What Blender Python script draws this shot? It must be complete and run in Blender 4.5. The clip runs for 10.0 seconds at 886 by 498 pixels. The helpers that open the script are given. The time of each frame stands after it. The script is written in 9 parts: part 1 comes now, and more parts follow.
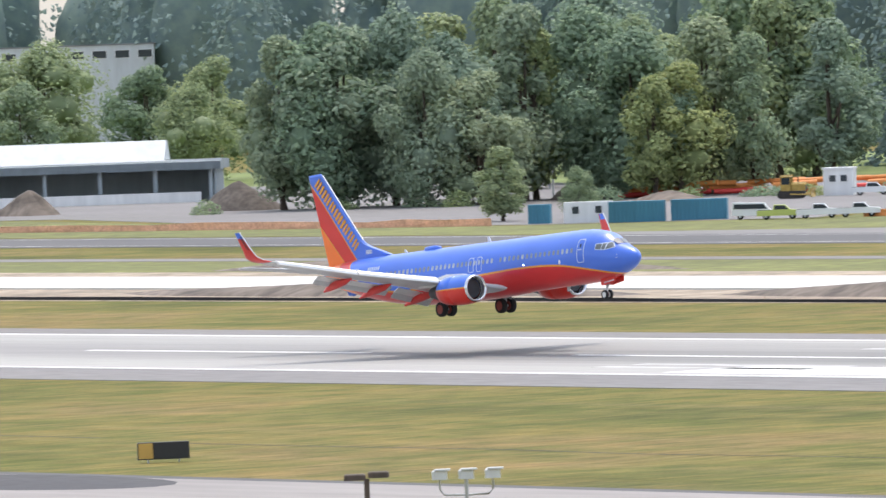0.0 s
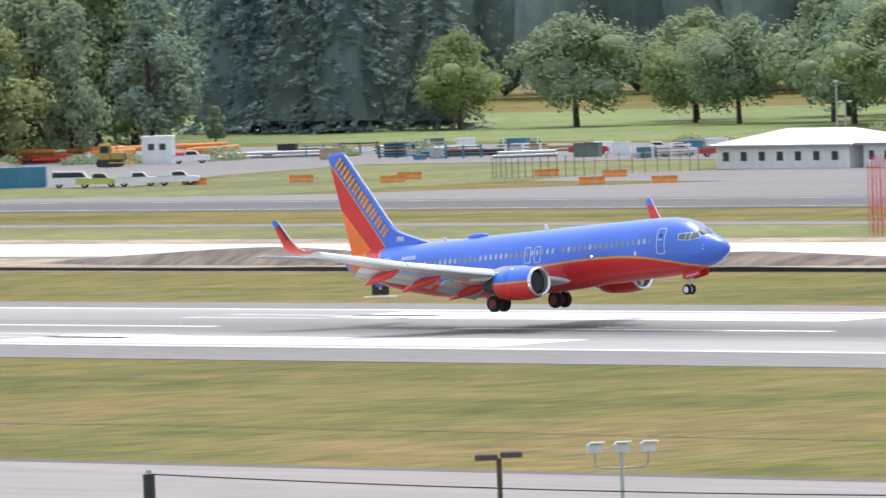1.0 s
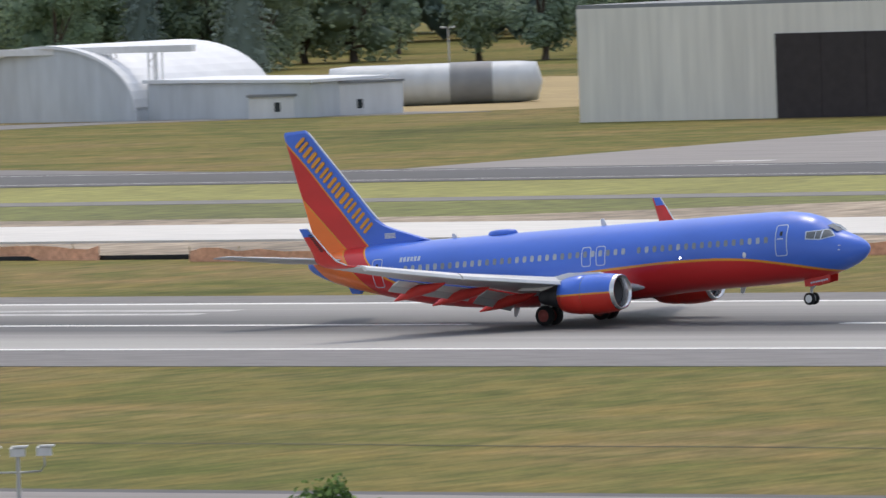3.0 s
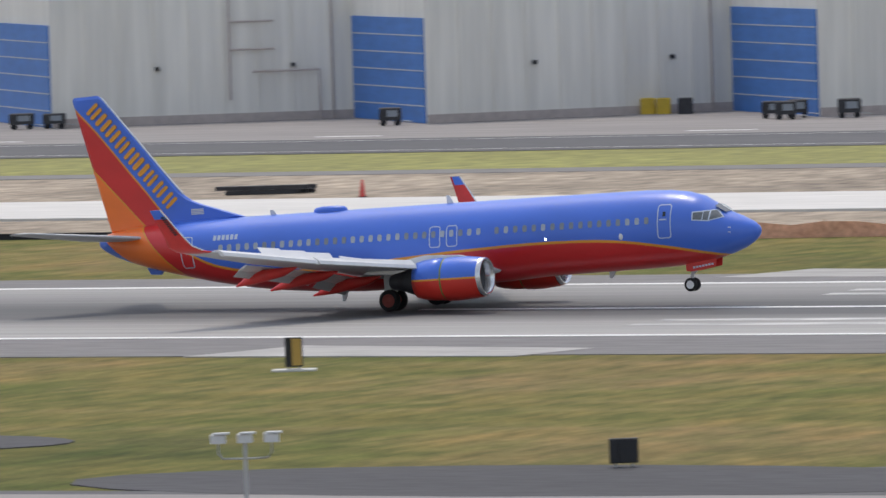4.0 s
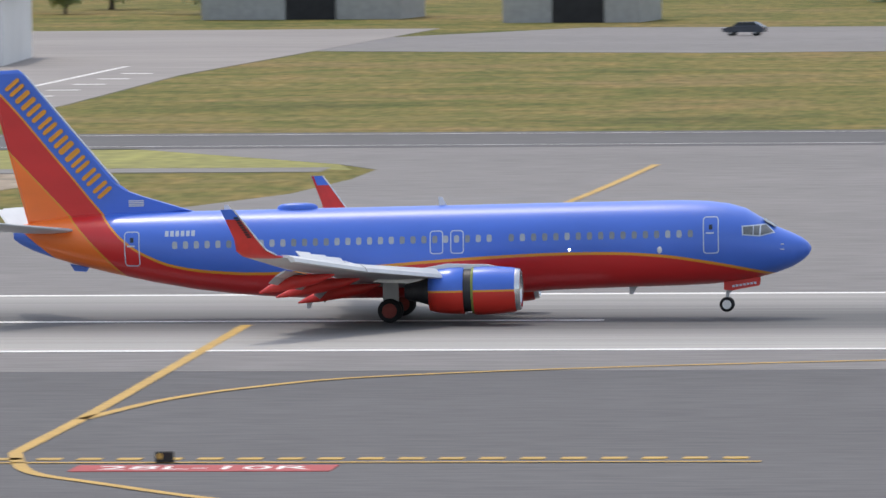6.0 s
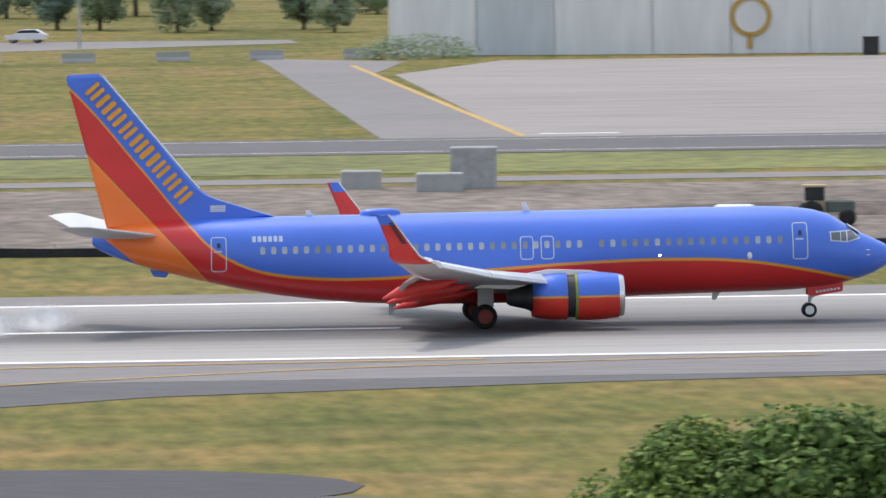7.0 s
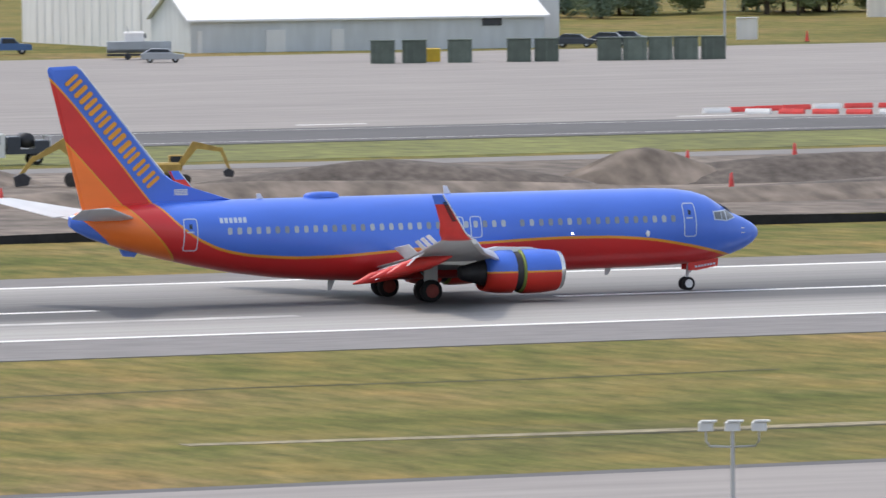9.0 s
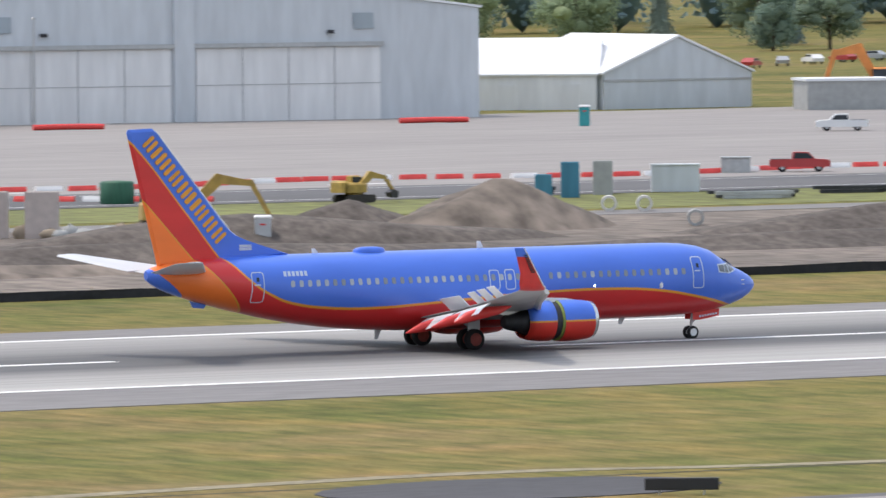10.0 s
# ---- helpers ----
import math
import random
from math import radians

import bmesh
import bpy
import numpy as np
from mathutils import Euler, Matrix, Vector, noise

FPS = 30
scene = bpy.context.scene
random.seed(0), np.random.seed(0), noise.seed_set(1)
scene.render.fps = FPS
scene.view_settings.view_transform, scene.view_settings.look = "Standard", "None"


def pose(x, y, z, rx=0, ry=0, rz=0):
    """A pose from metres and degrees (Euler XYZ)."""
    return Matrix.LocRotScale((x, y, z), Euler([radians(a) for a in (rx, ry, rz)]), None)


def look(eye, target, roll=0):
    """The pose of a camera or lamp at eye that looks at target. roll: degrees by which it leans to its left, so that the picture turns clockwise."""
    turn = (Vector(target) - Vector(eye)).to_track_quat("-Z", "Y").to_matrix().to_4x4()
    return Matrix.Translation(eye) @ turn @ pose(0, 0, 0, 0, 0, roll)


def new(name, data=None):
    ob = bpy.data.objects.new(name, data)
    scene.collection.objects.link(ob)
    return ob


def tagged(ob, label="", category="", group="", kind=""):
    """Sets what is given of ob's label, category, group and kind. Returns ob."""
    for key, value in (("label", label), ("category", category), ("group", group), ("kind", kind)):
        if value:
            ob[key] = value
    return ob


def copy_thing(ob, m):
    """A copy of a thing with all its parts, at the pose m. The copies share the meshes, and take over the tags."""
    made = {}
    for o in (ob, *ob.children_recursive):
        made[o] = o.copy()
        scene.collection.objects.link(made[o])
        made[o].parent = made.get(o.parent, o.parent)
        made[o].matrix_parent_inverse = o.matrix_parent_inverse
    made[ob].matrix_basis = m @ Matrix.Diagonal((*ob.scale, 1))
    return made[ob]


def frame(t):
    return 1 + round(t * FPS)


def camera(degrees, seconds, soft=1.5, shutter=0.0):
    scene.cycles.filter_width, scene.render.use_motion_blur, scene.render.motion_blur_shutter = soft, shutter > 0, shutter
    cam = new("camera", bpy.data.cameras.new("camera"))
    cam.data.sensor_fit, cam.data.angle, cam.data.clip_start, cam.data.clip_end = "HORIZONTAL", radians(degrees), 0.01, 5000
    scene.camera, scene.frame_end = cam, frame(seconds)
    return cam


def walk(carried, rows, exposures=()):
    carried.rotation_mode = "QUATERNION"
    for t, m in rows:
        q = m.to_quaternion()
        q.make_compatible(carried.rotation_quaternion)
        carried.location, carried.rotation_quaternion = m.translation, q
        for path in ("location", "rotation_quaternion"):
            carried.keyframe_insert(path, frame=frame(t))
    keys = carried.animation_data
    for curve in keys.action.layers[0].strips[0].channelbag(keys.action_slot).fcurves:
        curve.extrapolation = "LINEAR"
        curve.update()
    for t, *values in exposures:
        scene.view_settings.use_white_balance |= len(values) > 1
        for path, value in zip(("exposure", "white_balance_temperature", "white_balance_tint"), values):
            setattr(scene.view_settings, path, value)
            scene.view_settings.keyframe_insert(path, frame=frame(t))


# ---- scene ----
# ---- camera: it stands on a roof north of the runway and pans with the landing ----
# the runway's centre line is the x axis, the aircraft rolls towards +x
EYE = Vector((0.0, -404.7, 23.71))
cam = camera(5.851, 10.0, soft=1.5, shutter=0.08)
AIM = [  # seconds, turn to the right of +y, tilt, lean (degrees)
    (0.0, -51.637, -1.386, -2.07),
    (0.5, -49.442, -1.532, -1.77),
    (1.0, -47.145, -1.753, -1.99),
    (1.5, -44.094, -1.961, -2.06),
    (2.0, -40.687, -1.982, -2.55),
    (2.5, -37.877, -2.130, -2.30),
    (3.8, -27.242, -2.533, -1.95),
    (4.0, -25.112, -2.631, -1.84),
    (4.5, -20.733, -2.683, -1.73),
    (5.0, -16.400, -2.568, -1.45),
    (5.5, -11.428, -2.614, -1.33),
    (5.7, -9.077, -2.725, -0.95),
    (6.8, 2.299, -2.927, -0.54),
    (7.0, 4.245, -2.820, -0.62),
    (7.5, 8.821, -2.714, -0.58),
    (8.0, 13.539, -2.737, -0.49),
    (8.3, 16.891, -2.790, -0.39),
    (8.5, 19.164, -2.827, -0.63),
    (9.0, 22.637, -2.753, -0.54),
    (9.5, 25.971, -2.330, -0.48),
    (10.0, 29.717, -2.244, -0.51),
]


def aim(turn, tilt, lean):
    a, b = radians(turn), radians(tilt)
    return look(EYE, EYE + 100 * Vector((math.sin(a) * math.cos(b), math.cos(a) * math.cos(b), math.sin(b))), lean)


walk(cam, [(t, aim(a, b, c)) for t, a, b, c in AIM], exposures=[(0.0, 0.38), (1.0, 0.32), (1.5, 0.06), (2.5, -0.22), (3.8, -0.4), (5.0, -0.28), (5.6, -0.25), (7.0, 0.03), (7.6, 0.1), (8.4, -0.12), (9.0, -0.02), (9.6, 0.08), (10.0, 0.09)])

ROLL = [  # seconds, the main gear's x, its height over the runway, nose up (degrees)
    (0.0, -509.37, 2.85, 4.40),
    (0.5, -469.24, 2.03, 4.41),
    (1.0, -429.27, 1.21, 4.00),
    (1.5, -389.14, 0.80, 3.63),
    (2.0, -349.23, 0.33, 3.69),
    (2.5, -309.77, 0.00, 3.55),
    (3.8, -207.58, 0.00, 2.94),
    (4.0, -191.92, 0.00, 2.74),
    (4.5, -154.15, 0.00, 2.18),
    (5.0, -116.74, 0.00, 1.79),
    (5.5, -80.09, 0.00, 1.61),
    (5.7, -65.33, 0.00, 1.36),
    (6.8, 17.23, 0.00, 0.54),
    (7.0, 31.85, 0.00, 0.44),
    (7.5, 66.69, 0.00, 0.09),
    (8.0, 100.86, 0.00, 0.02),
    (8.3, 121.17, 0.00, -0.09),
    (8.5, 134.39, 0.00, -0.05),
    (9.0, 167.35, 0.00, 0.03),
    (9.5, 199.74, 0.00, -0.02),
    (10.0, 231.86, 0.00, -0.02),
]

# ---- light: high hazy sun behind the field, a little to the left ----
SUN = Vector((-0.22, 0.34, 0.91)).normalized()
sun = new("sun", bpy.data.lights.new("sun", "SUN"))
sun.data.energy, sun.data.angle, sun.data.color = 1.6, radians(2.0), (1.0, 0.94, 0.86)
sun.matrix_world = look(SUN * 200, (0, 0, 0))
world = bpy.data.worlds.new("sky")
scene.world = world
world.use_nodes = True
sky = world.node_tree.nodes.new("ShaderNodeTexSky")
sky.sky_type, sky.sun_disc = "NISHITA", False
sky.sun_elevation, sky.sun_rotation = math.asin(SUN.z), math.atan2(SUN.x, SUN.y)
sky.dust_density = 3.0
haze = world.node_tree.nodes.new("ShaderNodeMix")  # thin bright haze over the whole sky
haze.data_type, haze.blend_type = "RGBA", "ADD"
haze.inputs[0].default_value, haze.inputs[7].default_value = 1.0, (2.4, 2.4, 2.42, 1)
world.node_tree.links.new(sky.outputs[0], haze.inputs[6])
world.node_tree.links.new(haze.outputs[2], world.node_tree.nodes["Background"].inputs[0])
world.node_tree.nodes["Background"].inputs[1].default_value = 0.168

# ---- materials ----
def nodes_of(name):
    m = bpy.data.materials.new(name)
    m.use_nodes = True
    return m, m.node_tree.nodes, m.node_tree.links, m.node_tree.nodes["Principled BSDF"]


def noise_node(n, l, scale, detail=4.0, stretch=(1, 1, 1), coord="Object"):
    tc, mp, nz = n.new("ShaderNodeTexCoord"), n.new("ShaderNodeMapping"), n.new("ShaderNodeTexNoise")
    mp.inputs["Scale"].default_value = stretch
    nz.inputs["Scale"].default_value, nz.inputs["Detail"].default_value = scale, detail
    l.new(tc.outputs[coord], mp.inputs[0])
    l.new(mp.outputs[0], nz.inputs["Vector"])
    return nz


def ramp(n, l, source, stops):
    r = n.new("ShaderNodeValToRGB")
    els = r.color_ramp.elements
    els[0].position, els[0].color = stops[0][0], (*stops[0][1], 1)
    els[1].position, els[1].color = stops[-1][0], (*stops[-1][1], 1)
    for p, c in stops[1:-1]:
        els.new(p).color = (*c, 1)
    l.new(source, r.inputs[0])
    return r


def mixed(n, l, a, b, factor, how="MIX"):
    x = n.new("ShaderNodeMix")
    x.data_type, x.blend_type = "RGBA", how
    for socket, value in ((x.inputs[6], a), (x.inputs[7], b), (x.inputs[0], factor)):
        if isinstance(value, bpy.types.NodeSocket):
            l.new(value, socket)
        else:
            socket.default_value = (*value, 1) if isinstance(value, tuple) else value
    return x.outputs[2]


def shade(c, k):
    return tuple(min(1.0, v * k) for v in c)


def surface(name, colour, rough=0.7, metal=0.0, vary=0.18, grain=2.0, broad=0.15, stretch=(1, 1, 1), bump=0.15, each=0.0, coat=0.0, coord="Object"):
    """Paint, metal, wood, earth: fine grain and broad stains of one colour, and a fine relief."""
    m, n, l, b = nodes_of(name)
    fine, wide = noise_node(n, l, grain, 5, stretch, coord), noise_node(n, l, broad, 3, stretch, coord)
    c = ramp(n, l, fine.outputs[0], [(0.3, shade(colour, 1 - vary)), (0.7, shade(colour, 1 + vary))]).outputs[0]
    stain = ramp(n, l, wide.outputs[0], [(0.3, (1 - vary,) * 3), (0.65, (1, 1, 1))]).outputs[0]
    c = mixed(n, l, c, stain, 1.0, "MULTIPLY")
    if each:
        info = n.new("ShaderNodeObjectInfo")
        own = ramp(n, l, info.outputs["Random"], [(0.0, (1 - each,) * 3), (1.0, (1 + each,) * 3)]).outputs[0]
        c = mixed(n, l, c, own, 1.0, "MULTIPLY")
    l.new(c, b.inputs["Base Color"])
    b.inputs["Roughness"].default_value, b.inputs["Metallic"].default_value = rough, metal
    b.inputs["Coat Weight"].default_value = coat
    if bump:
        bp = n.new("ShaderNodeBump")
        bp.inputs["Strength"].default_value = bump
        bp.inputs["Distance"].default_value = 0.05
        l.new(fine.outputs[0], bp.inputs["Height"])
        l.new(bp.outputs[0], b.inputs["Normal"])
    return m


def glow(name, colour, strength):
    m, n, l, b = nodes_of(name)
    b.inputs["Base Color"].default_value = (*colour, 1)
    b.inputs["Emission Color"].default_value = (*colour, 1)
    b.inputs["Emission Strength"].default_value = strength
    return m


def foliage(name, dark, light, tip=None):
    m, n, l, b = nodes_of(name)
    geo = n.new("ShaderNodeNewGeometry")
    wide = noise_node(n, l, 0.35, 3)
    c1 = ramp(n, l, geo.outputs["Random Per Island"], [(0.0, dark), (0.75, light), (1.0, tip or light)]).outputs[0]
    c2 = ramp(n, l, wide.outputs[0], [(0.35, (0.82, 0.85, 0.88)), (0.65, (1.12, 1.1, 1.0))]).outputs[0]
    info = n.new("ShaderNodeObjectInfo")
    own = ramp(n, l, info.outputs["Random"], [(0.0, (0.82, 0.9, 0.95)), (1.0, (1.2, 1.12, 0.95))]).outputs[0]
    c = mixed(n, l, mixed(n, l, c1, c2, 1.0, "MULTIPLY"), own, 1.0, "MULTIPLY")
    l.new(c, b.inputs["Base Color"])
    b.inputs["Roughness"].default_value = 0.6
    b.inputs["Specular IOR Level"].default_value = 0.25
    b.inputs["Transmission Weight"].default_value = 0.0
    tr = n.new("ShaderNodeBsdfTranslucent")
    l.new(c, tr.inputs[0])
    mx = n.new("ShaderNodeMixShader")
    mx.inputs[0].default_value = 0.36
    l.new(b.outputs[0], mx.inputs[1])
    l.new(tr.outputs[0], mx.inputs[2])
    l.new(mx.outputs[0], n["Material Output"].inputs[0])
    return m


# ---- shapes ----
class Shape:
    """Collects the faces of one mesh."""

    def __init__(self):
        self.v, self.f, self.s = [], [], []

    def add(self, verts, faces, smooth=False):
        o = len(self.v)
        self.v += [tuple(p) for p in verts]
        self.f += [tuple(o + i for i in q) for q in faces]
        self.s += [smooth] * len(faces)
        return self

    def box(self, c, size, rz=0.0, m=None, bevel=0.0):
        """A box; with a bevel its upright edges and its top edge are cut."""
        x, y, z = size[0] / 2, size[1] / 2, size[2] / 2
        r = (m or pose(*c, 0, 0, rz))
        if bevel:
            b = min(bevel, x * 0.9, y * 0.9, z * 0.9)
            ring = lambda k: [(x - k, y), (-x + k, y), (-x, y - k), (-x, -y + k), (-x + k, -y), (x - k, -y), (x, -y + k), (x, y - k)]
            lo, top = [(p, q, -z) for p, q in ring(b)], [(p, q, z - b) for p, q in ring(b)]
            cap = [(p * (x - b) / x, q * (y - b) / y, z) for p, q in ring(b)]
            return self.loft([[r @ Vector(p) for p in k] for k in (lo, top, cap)], caps=True, smooth=False)
        pts = [r @ Vector((a * x, b * y, d * z)) for d in (-1, 1) for a, b in ((-1, -1), (1, -1), (1, 1), (-1, 1))]
        return self.add(pts, [(3, 2, 1, 0), (4, 5, 6, 7), (0, 1, 5, 4), (1, 2, 6, 5), (2, 3, 7, 6), (3, 0, 4, 7)])

    def loft(self, rings, caps=True, smooth=True, closed=True):
        k, o = len(rings[0]), []
        for i in range(len(rings) - 1):
            for j in range(k if closed else k - 1):
                a, b = i * k + j, i * k + (j + 1) % k
                o.append((a, b, b + k, a + k))
        self.add([p for r in rings for p in r], o, smooth)
        if caps:
            self.add(rings[0], [tuple(range(k))[::-1]])
            self.add(rings[-1], [tuple(range(k))])
        return self

    def tube(self, points, radius, n=8, smooth=True, caps=True):
        """A round bar along points; radius is one number or one for each point."""
        pts = [Vector(p) for p in points]
        rad = radius if isinstance(radius, (list, tuple)) else [radius] * len(pts)
        rings = []
        for i, p in enumerate(pts):
            d = (pts[min(i + 1, len(pts) - 1)] - pts[max(i - 1, 0)]).normalized()
            u = d.cross(Vector((0, 0, 1)) if abs(d.z) < 0.9 else Vector((1, 0, 0))).normalized()
            w = d.cross(u)
            rings.append([p + rad[i] * (math.cos(6.28319 * k / n) * u + math.sin(6.28319 * k / n) * w) for k in range(n)])
        return self.loft(rings, caps, smooth)

    def prism(self, poly, axis, lo, hi):
        """A flat outline of (a, b) drawn out along an axis; the outline lies in the other two axes in order."""
        def at(a, b, c):
            return {"x": (c, a, b), "y": (a, c, b), "z": (a, b, c)}[axis]
        k = len(poly)
        pts = [at(a, b, lo) for a, b in poly] + [at(a, b, hi) for a, b in poly]
        faces = [tuple(range(k))[::-1], tuple(range(k, 2 * k))] + [(i, (i + 1) % k, (i + 1) % k + k, i + k) for i in range(k)]
        return self.add(pts, faces)

    def turn(self, profile, centre=(0, 0, 0), axis="z", n=16, smooth=True):
        """A turned body: profile of (radius, along)."""
        c, rings = Vector(centre), []
        for r, h in profile:
            ring = []
            for k in range(n):
                a, b = r * math.cos(6.28319 * k / n), r * math.sin(6.28319 * k / n)
                ring.append(c + Vector({"x": (h, a, b), "y": (a, h, b), "z": (a, b, h)}[axis]))
            rings.append(ring)
        return self.loft(rings, True, smooth)

    def blob(self, c, size, seed=0, rough=0.25, n=10, m=5):
        rnd, rings = random.Random(seed), []
        for i in range(m + 1):
            e = math.pi * (i / m - 0.5)
            rings.append([Vector((c[0] + size[0] * math.cos(e) * math.cos(6.28319 * k / n) * (1 + rnd.uniform(-rough, rough)),
                                  c[1] + size[1] * math.cos(e) * math.sin(6.28319 * k / n) * (1 + rnd.uniform(-rough, rough)),
                                  c[2] + size[2] * math.sin(e) * (1 + rnd.uniform(-rough, rough) * 0.5))) for k in range(n)])
        return self.loft(rings, False)

    def mesh(self, name, material):
        me = bpy.data.meshes.new(name)
        me.from_pydata(self.v, [], self.f)
        me.polygons.foreach_set("use_smooth", self.s)
        for k in (material if isinstance(material, (list, tuple)) else [material]):
            me.materials.append(k)
        me.update()
        return me


def part(name, shape, material, parent, label="", m=None):
    ob = new(name, shape if isinstance(shape, bpy.types.Mesh) else shape.mesh(name, material))
    ob.parent = parent
    if m is not None:
        ob.matrix_basis = m
    if label:
        ob["label"] = label
    return ob


def thing(name, label, category, m=None, group="", kind=""):
    """An Empty at the base of a thing that parents its parts."""
    ob = new(name)
    ob.empty_display_size = 0.3
    if m is not None:
        ob.matrix_basis = m
    return tagged(ob, label, category, group, kind)


def lone(name, shape, material, label, category, m=None, group="", kind=""):
    """A thing of one mesh."""
    ob = new(name, shape.mesh(name, material))
    if m is not None:
        ob.matrix_basis = m
    return tagged(ob, label, category, group, kind)


def text_part(name, body, size, material, parent, m, align="CENTER", depth=0.01):
    cu = bpy.data.curves.new(name, "FONT")
    cu.body, cu.size, cu.align_x, cu.align_y, cu.extrude = body, size, align, "CENTER", depth
    cu.materials.append(material)
    tmp = bpy.data.objects.new(name, cu)
    me = bpy.data.meshes.new_from_object(tmp)
    bpy.data.objects.remove(tmp)
    me.materials.clear()
    me.materials.append(material)
    return part(name, me, material, parent, m=m)

# ---- the field: one sheet to the horizon, and the paved strips on it ----
def grass_material():
    m, n, l, b = nodes_of("dry_grass")
    patch = noise_node(n, l, 0.03, 5, (1.0, 0.9, 1), "Object")
    tuft = noise_node(n, l, 0.8, 6, (1.2, 0.3, 1), "Object")
    blot = noise_node(n, l, 0.22, 4, (1.0, 0.5, 1), "Object")
    mow = noise_node(n, l, 0.09, 3, (0.05, 2.2, 1), "Object")
    fine = noise_node(n, l, 5.0, 3, (0.6, 1, 1), "Object")
    base = ramp(n, l, patch.outputs[0], [(0.30, (0.066, 0.078, 0.025)), (0.44, (0.135, 0.132, 0.040)), (0.54, (0.185, 0.155, 0.055)), (0.63, (0.205, 0.15, 0.07)), (0.75, (0.16, 0.145, 0.048))]).outputs[0]
    band = ramp(n, l, mow.outputs[0], [(0.32, (0.085, 0.10, 0.03)), (0.5, (0.185, 0.165, 0.058)), (0.68, (0.25, 0.195, 0.10))]).outputs[0]
    c = mixed(n, l, base, band, 0.32)
    worn = ramp(n, l, blot.outputs[0], [(0.32, (0.72, 0.86, 0.7)), (0.5, (1.0, 1.0, 1.0)), (0.66, (1.2, 1.08, 1.05))]).outputs[0]
    c = mixed(n, l, c, worn, 1.0, "MULTIPLY")
    tone = ramp(n, l, tuft.outputs[0], [(0.28, (0.62, 0.68, 0.62)), (0.7, (1.3, 1.25, 1.2))]).outputs[0]
    c = mixed(n, l, c, tone, 1.0, "MULTIPLY")
    speck = ramp(n, l, fine.outputs[0], [(0.3, (0.8, 0.82, 0.8)), (0.7, (1.15, 1.12, 1.1))]).outputs[0]
    l.new(mixed(n, l, c, speck, 1.0, "MULTIPLY"), b.inputs["Base Color"])
    b.inputs["Roughness"].default_value = 0.95
    b.inputs["Specular IOR Level"].default_value = 0.1
    return m


def runway_material():
    """Pale grooved concrete with a band of tyre rubber along the middle."""
    m, n, l, b = nodes_of("runway_concrete")
    tc, sep = n.new("ShaderNodeTexCoord"), n.new("ShaderNodeSeparateXYZ")
    l.new(tc.outputs["Object"], sep.inputs[0])
    wob = noise_node(n, l, 0.5, 4, (0.02, 1.0, 1))
    streak = noise_node(n, l, 2.2, 5, (0.008, 1.0, 1))
    off = n.new("ShaderNodeMath")
    off.operation = "MULTIPLY_ADD"
    off.inputs[1].default_value, off.inputs[2].default_value = 5.0, -2.0
    l.new(wob.outputs[0], off.inputs[0])
    yy = n.new("ShaderNodeMath")
    yy.operation = "ADD"
    l.new(sep.outputs["Y"], yy.inputs[0])
    l.new(off.outputs[0], yy.inputs[1])
    mp = n.new("ShaderNodeMapRange")
    mp.inputs[1].default_value, mp.inputs[2].default_value = -23.0, 23.0
    l.new(yy.outputs[0], mp.inputs[0])
    base = ramp(n, l, mp.outputs[0], [(0.05, (0.36, 0.35, 0.33)), (0.24, (0.30, 0.29, 0.275)), (0.40, (0.085, 0.085, 0.086)), (0.58, (0.068, 0.068, 0.07)), (0.75, (0.19, 0.185, 0.178)), (0.95, (0.30, 0.29, 0.275))]).outputs[0]
    # less rubber before the touchdown zone
    far = n.new("ShaderNodeMapRange")
    far.inputs[1].default_value, far.inputs[2].default_value = -620.0, -320.0
    far.inputs[3].default_value, far.inputs[4].default_value = 0.3, 0.95
    l.new(sep.outputs["X"], far.inputs[0])
    c = mixed(n, l, (0.36, 0.35, 0.33), base, far.outputs[0])
    st = ramp(n, l, streak.outputs[0], [(0.3, (0.78, 0.78, 0.79)), (0.65, (1.1, 1.1, 1.08))]).outputs[0]
    l.new(mixed(n, l, c, st, 1.0, "MULTIPLY"), b.inputs["Base Color"])
    b.inputs["Roughness"].default_value = 0.8
    return m


GRASS = grass_material()
RUNWAY = runway_material()
ASPHALT = surface("worn_asphalt", (0.105, 0.103, 0.105), 0.9, 0, 0.18, 1.5, 0.06, (0.25, 1, 1), 0.1)
PAD_DARK = surface("dark_sealed_asphalt", (0.062, 0.06, 0.064), 0.9, 0, 0.2, 1.5, 0.1, (0.4, 1, 1), 0.1)
ASPHALT_PALE = surface("grey_asphalt", (0.20, 0.19, 0.185), 0.9, 0, 0.15, 1.0, 0.03, (0.3, 1, 1), 0.1)
APRON = surface("apron_concrete", (0.27, 0.25, 0.235), 0.9, 0, 0.13, 0.35, 0.03, (0.2, 1.2, 1), 0.05)
CONCRETE_NEW = surface("new_concrete", (0.62, 0.60, 0.56), 0.85, 0, 0.08, 0.6, 0.05, (0.3, 1, 1), 0.05)
EARTH = surface("bare_earth", (0.20, 0.165, 0.135), 1.0, 0, 0.45, 0.6, 0.07, (1, 0.5, 1), 0.6)
EARTH_PALE = surface("pale_sand", (0.38, 0.31, 0.23), 1.0, 0, 0.42, 0.6, 0.06, (1, 0.5, 1), 0.4)
SOIL = surface("dug_soil", (0.125, 0.105, 0.09), 1.0, 0, 0.35, 1.2, 0.2, (1, 1, 1), 0.9)
GRASS_FRESH = surface("green_verge", (0.165, 0.175, 0.045), 0.95, 0, 0.38, 0.6, 0.05, (0.9, 0.5, 1), 0.3)
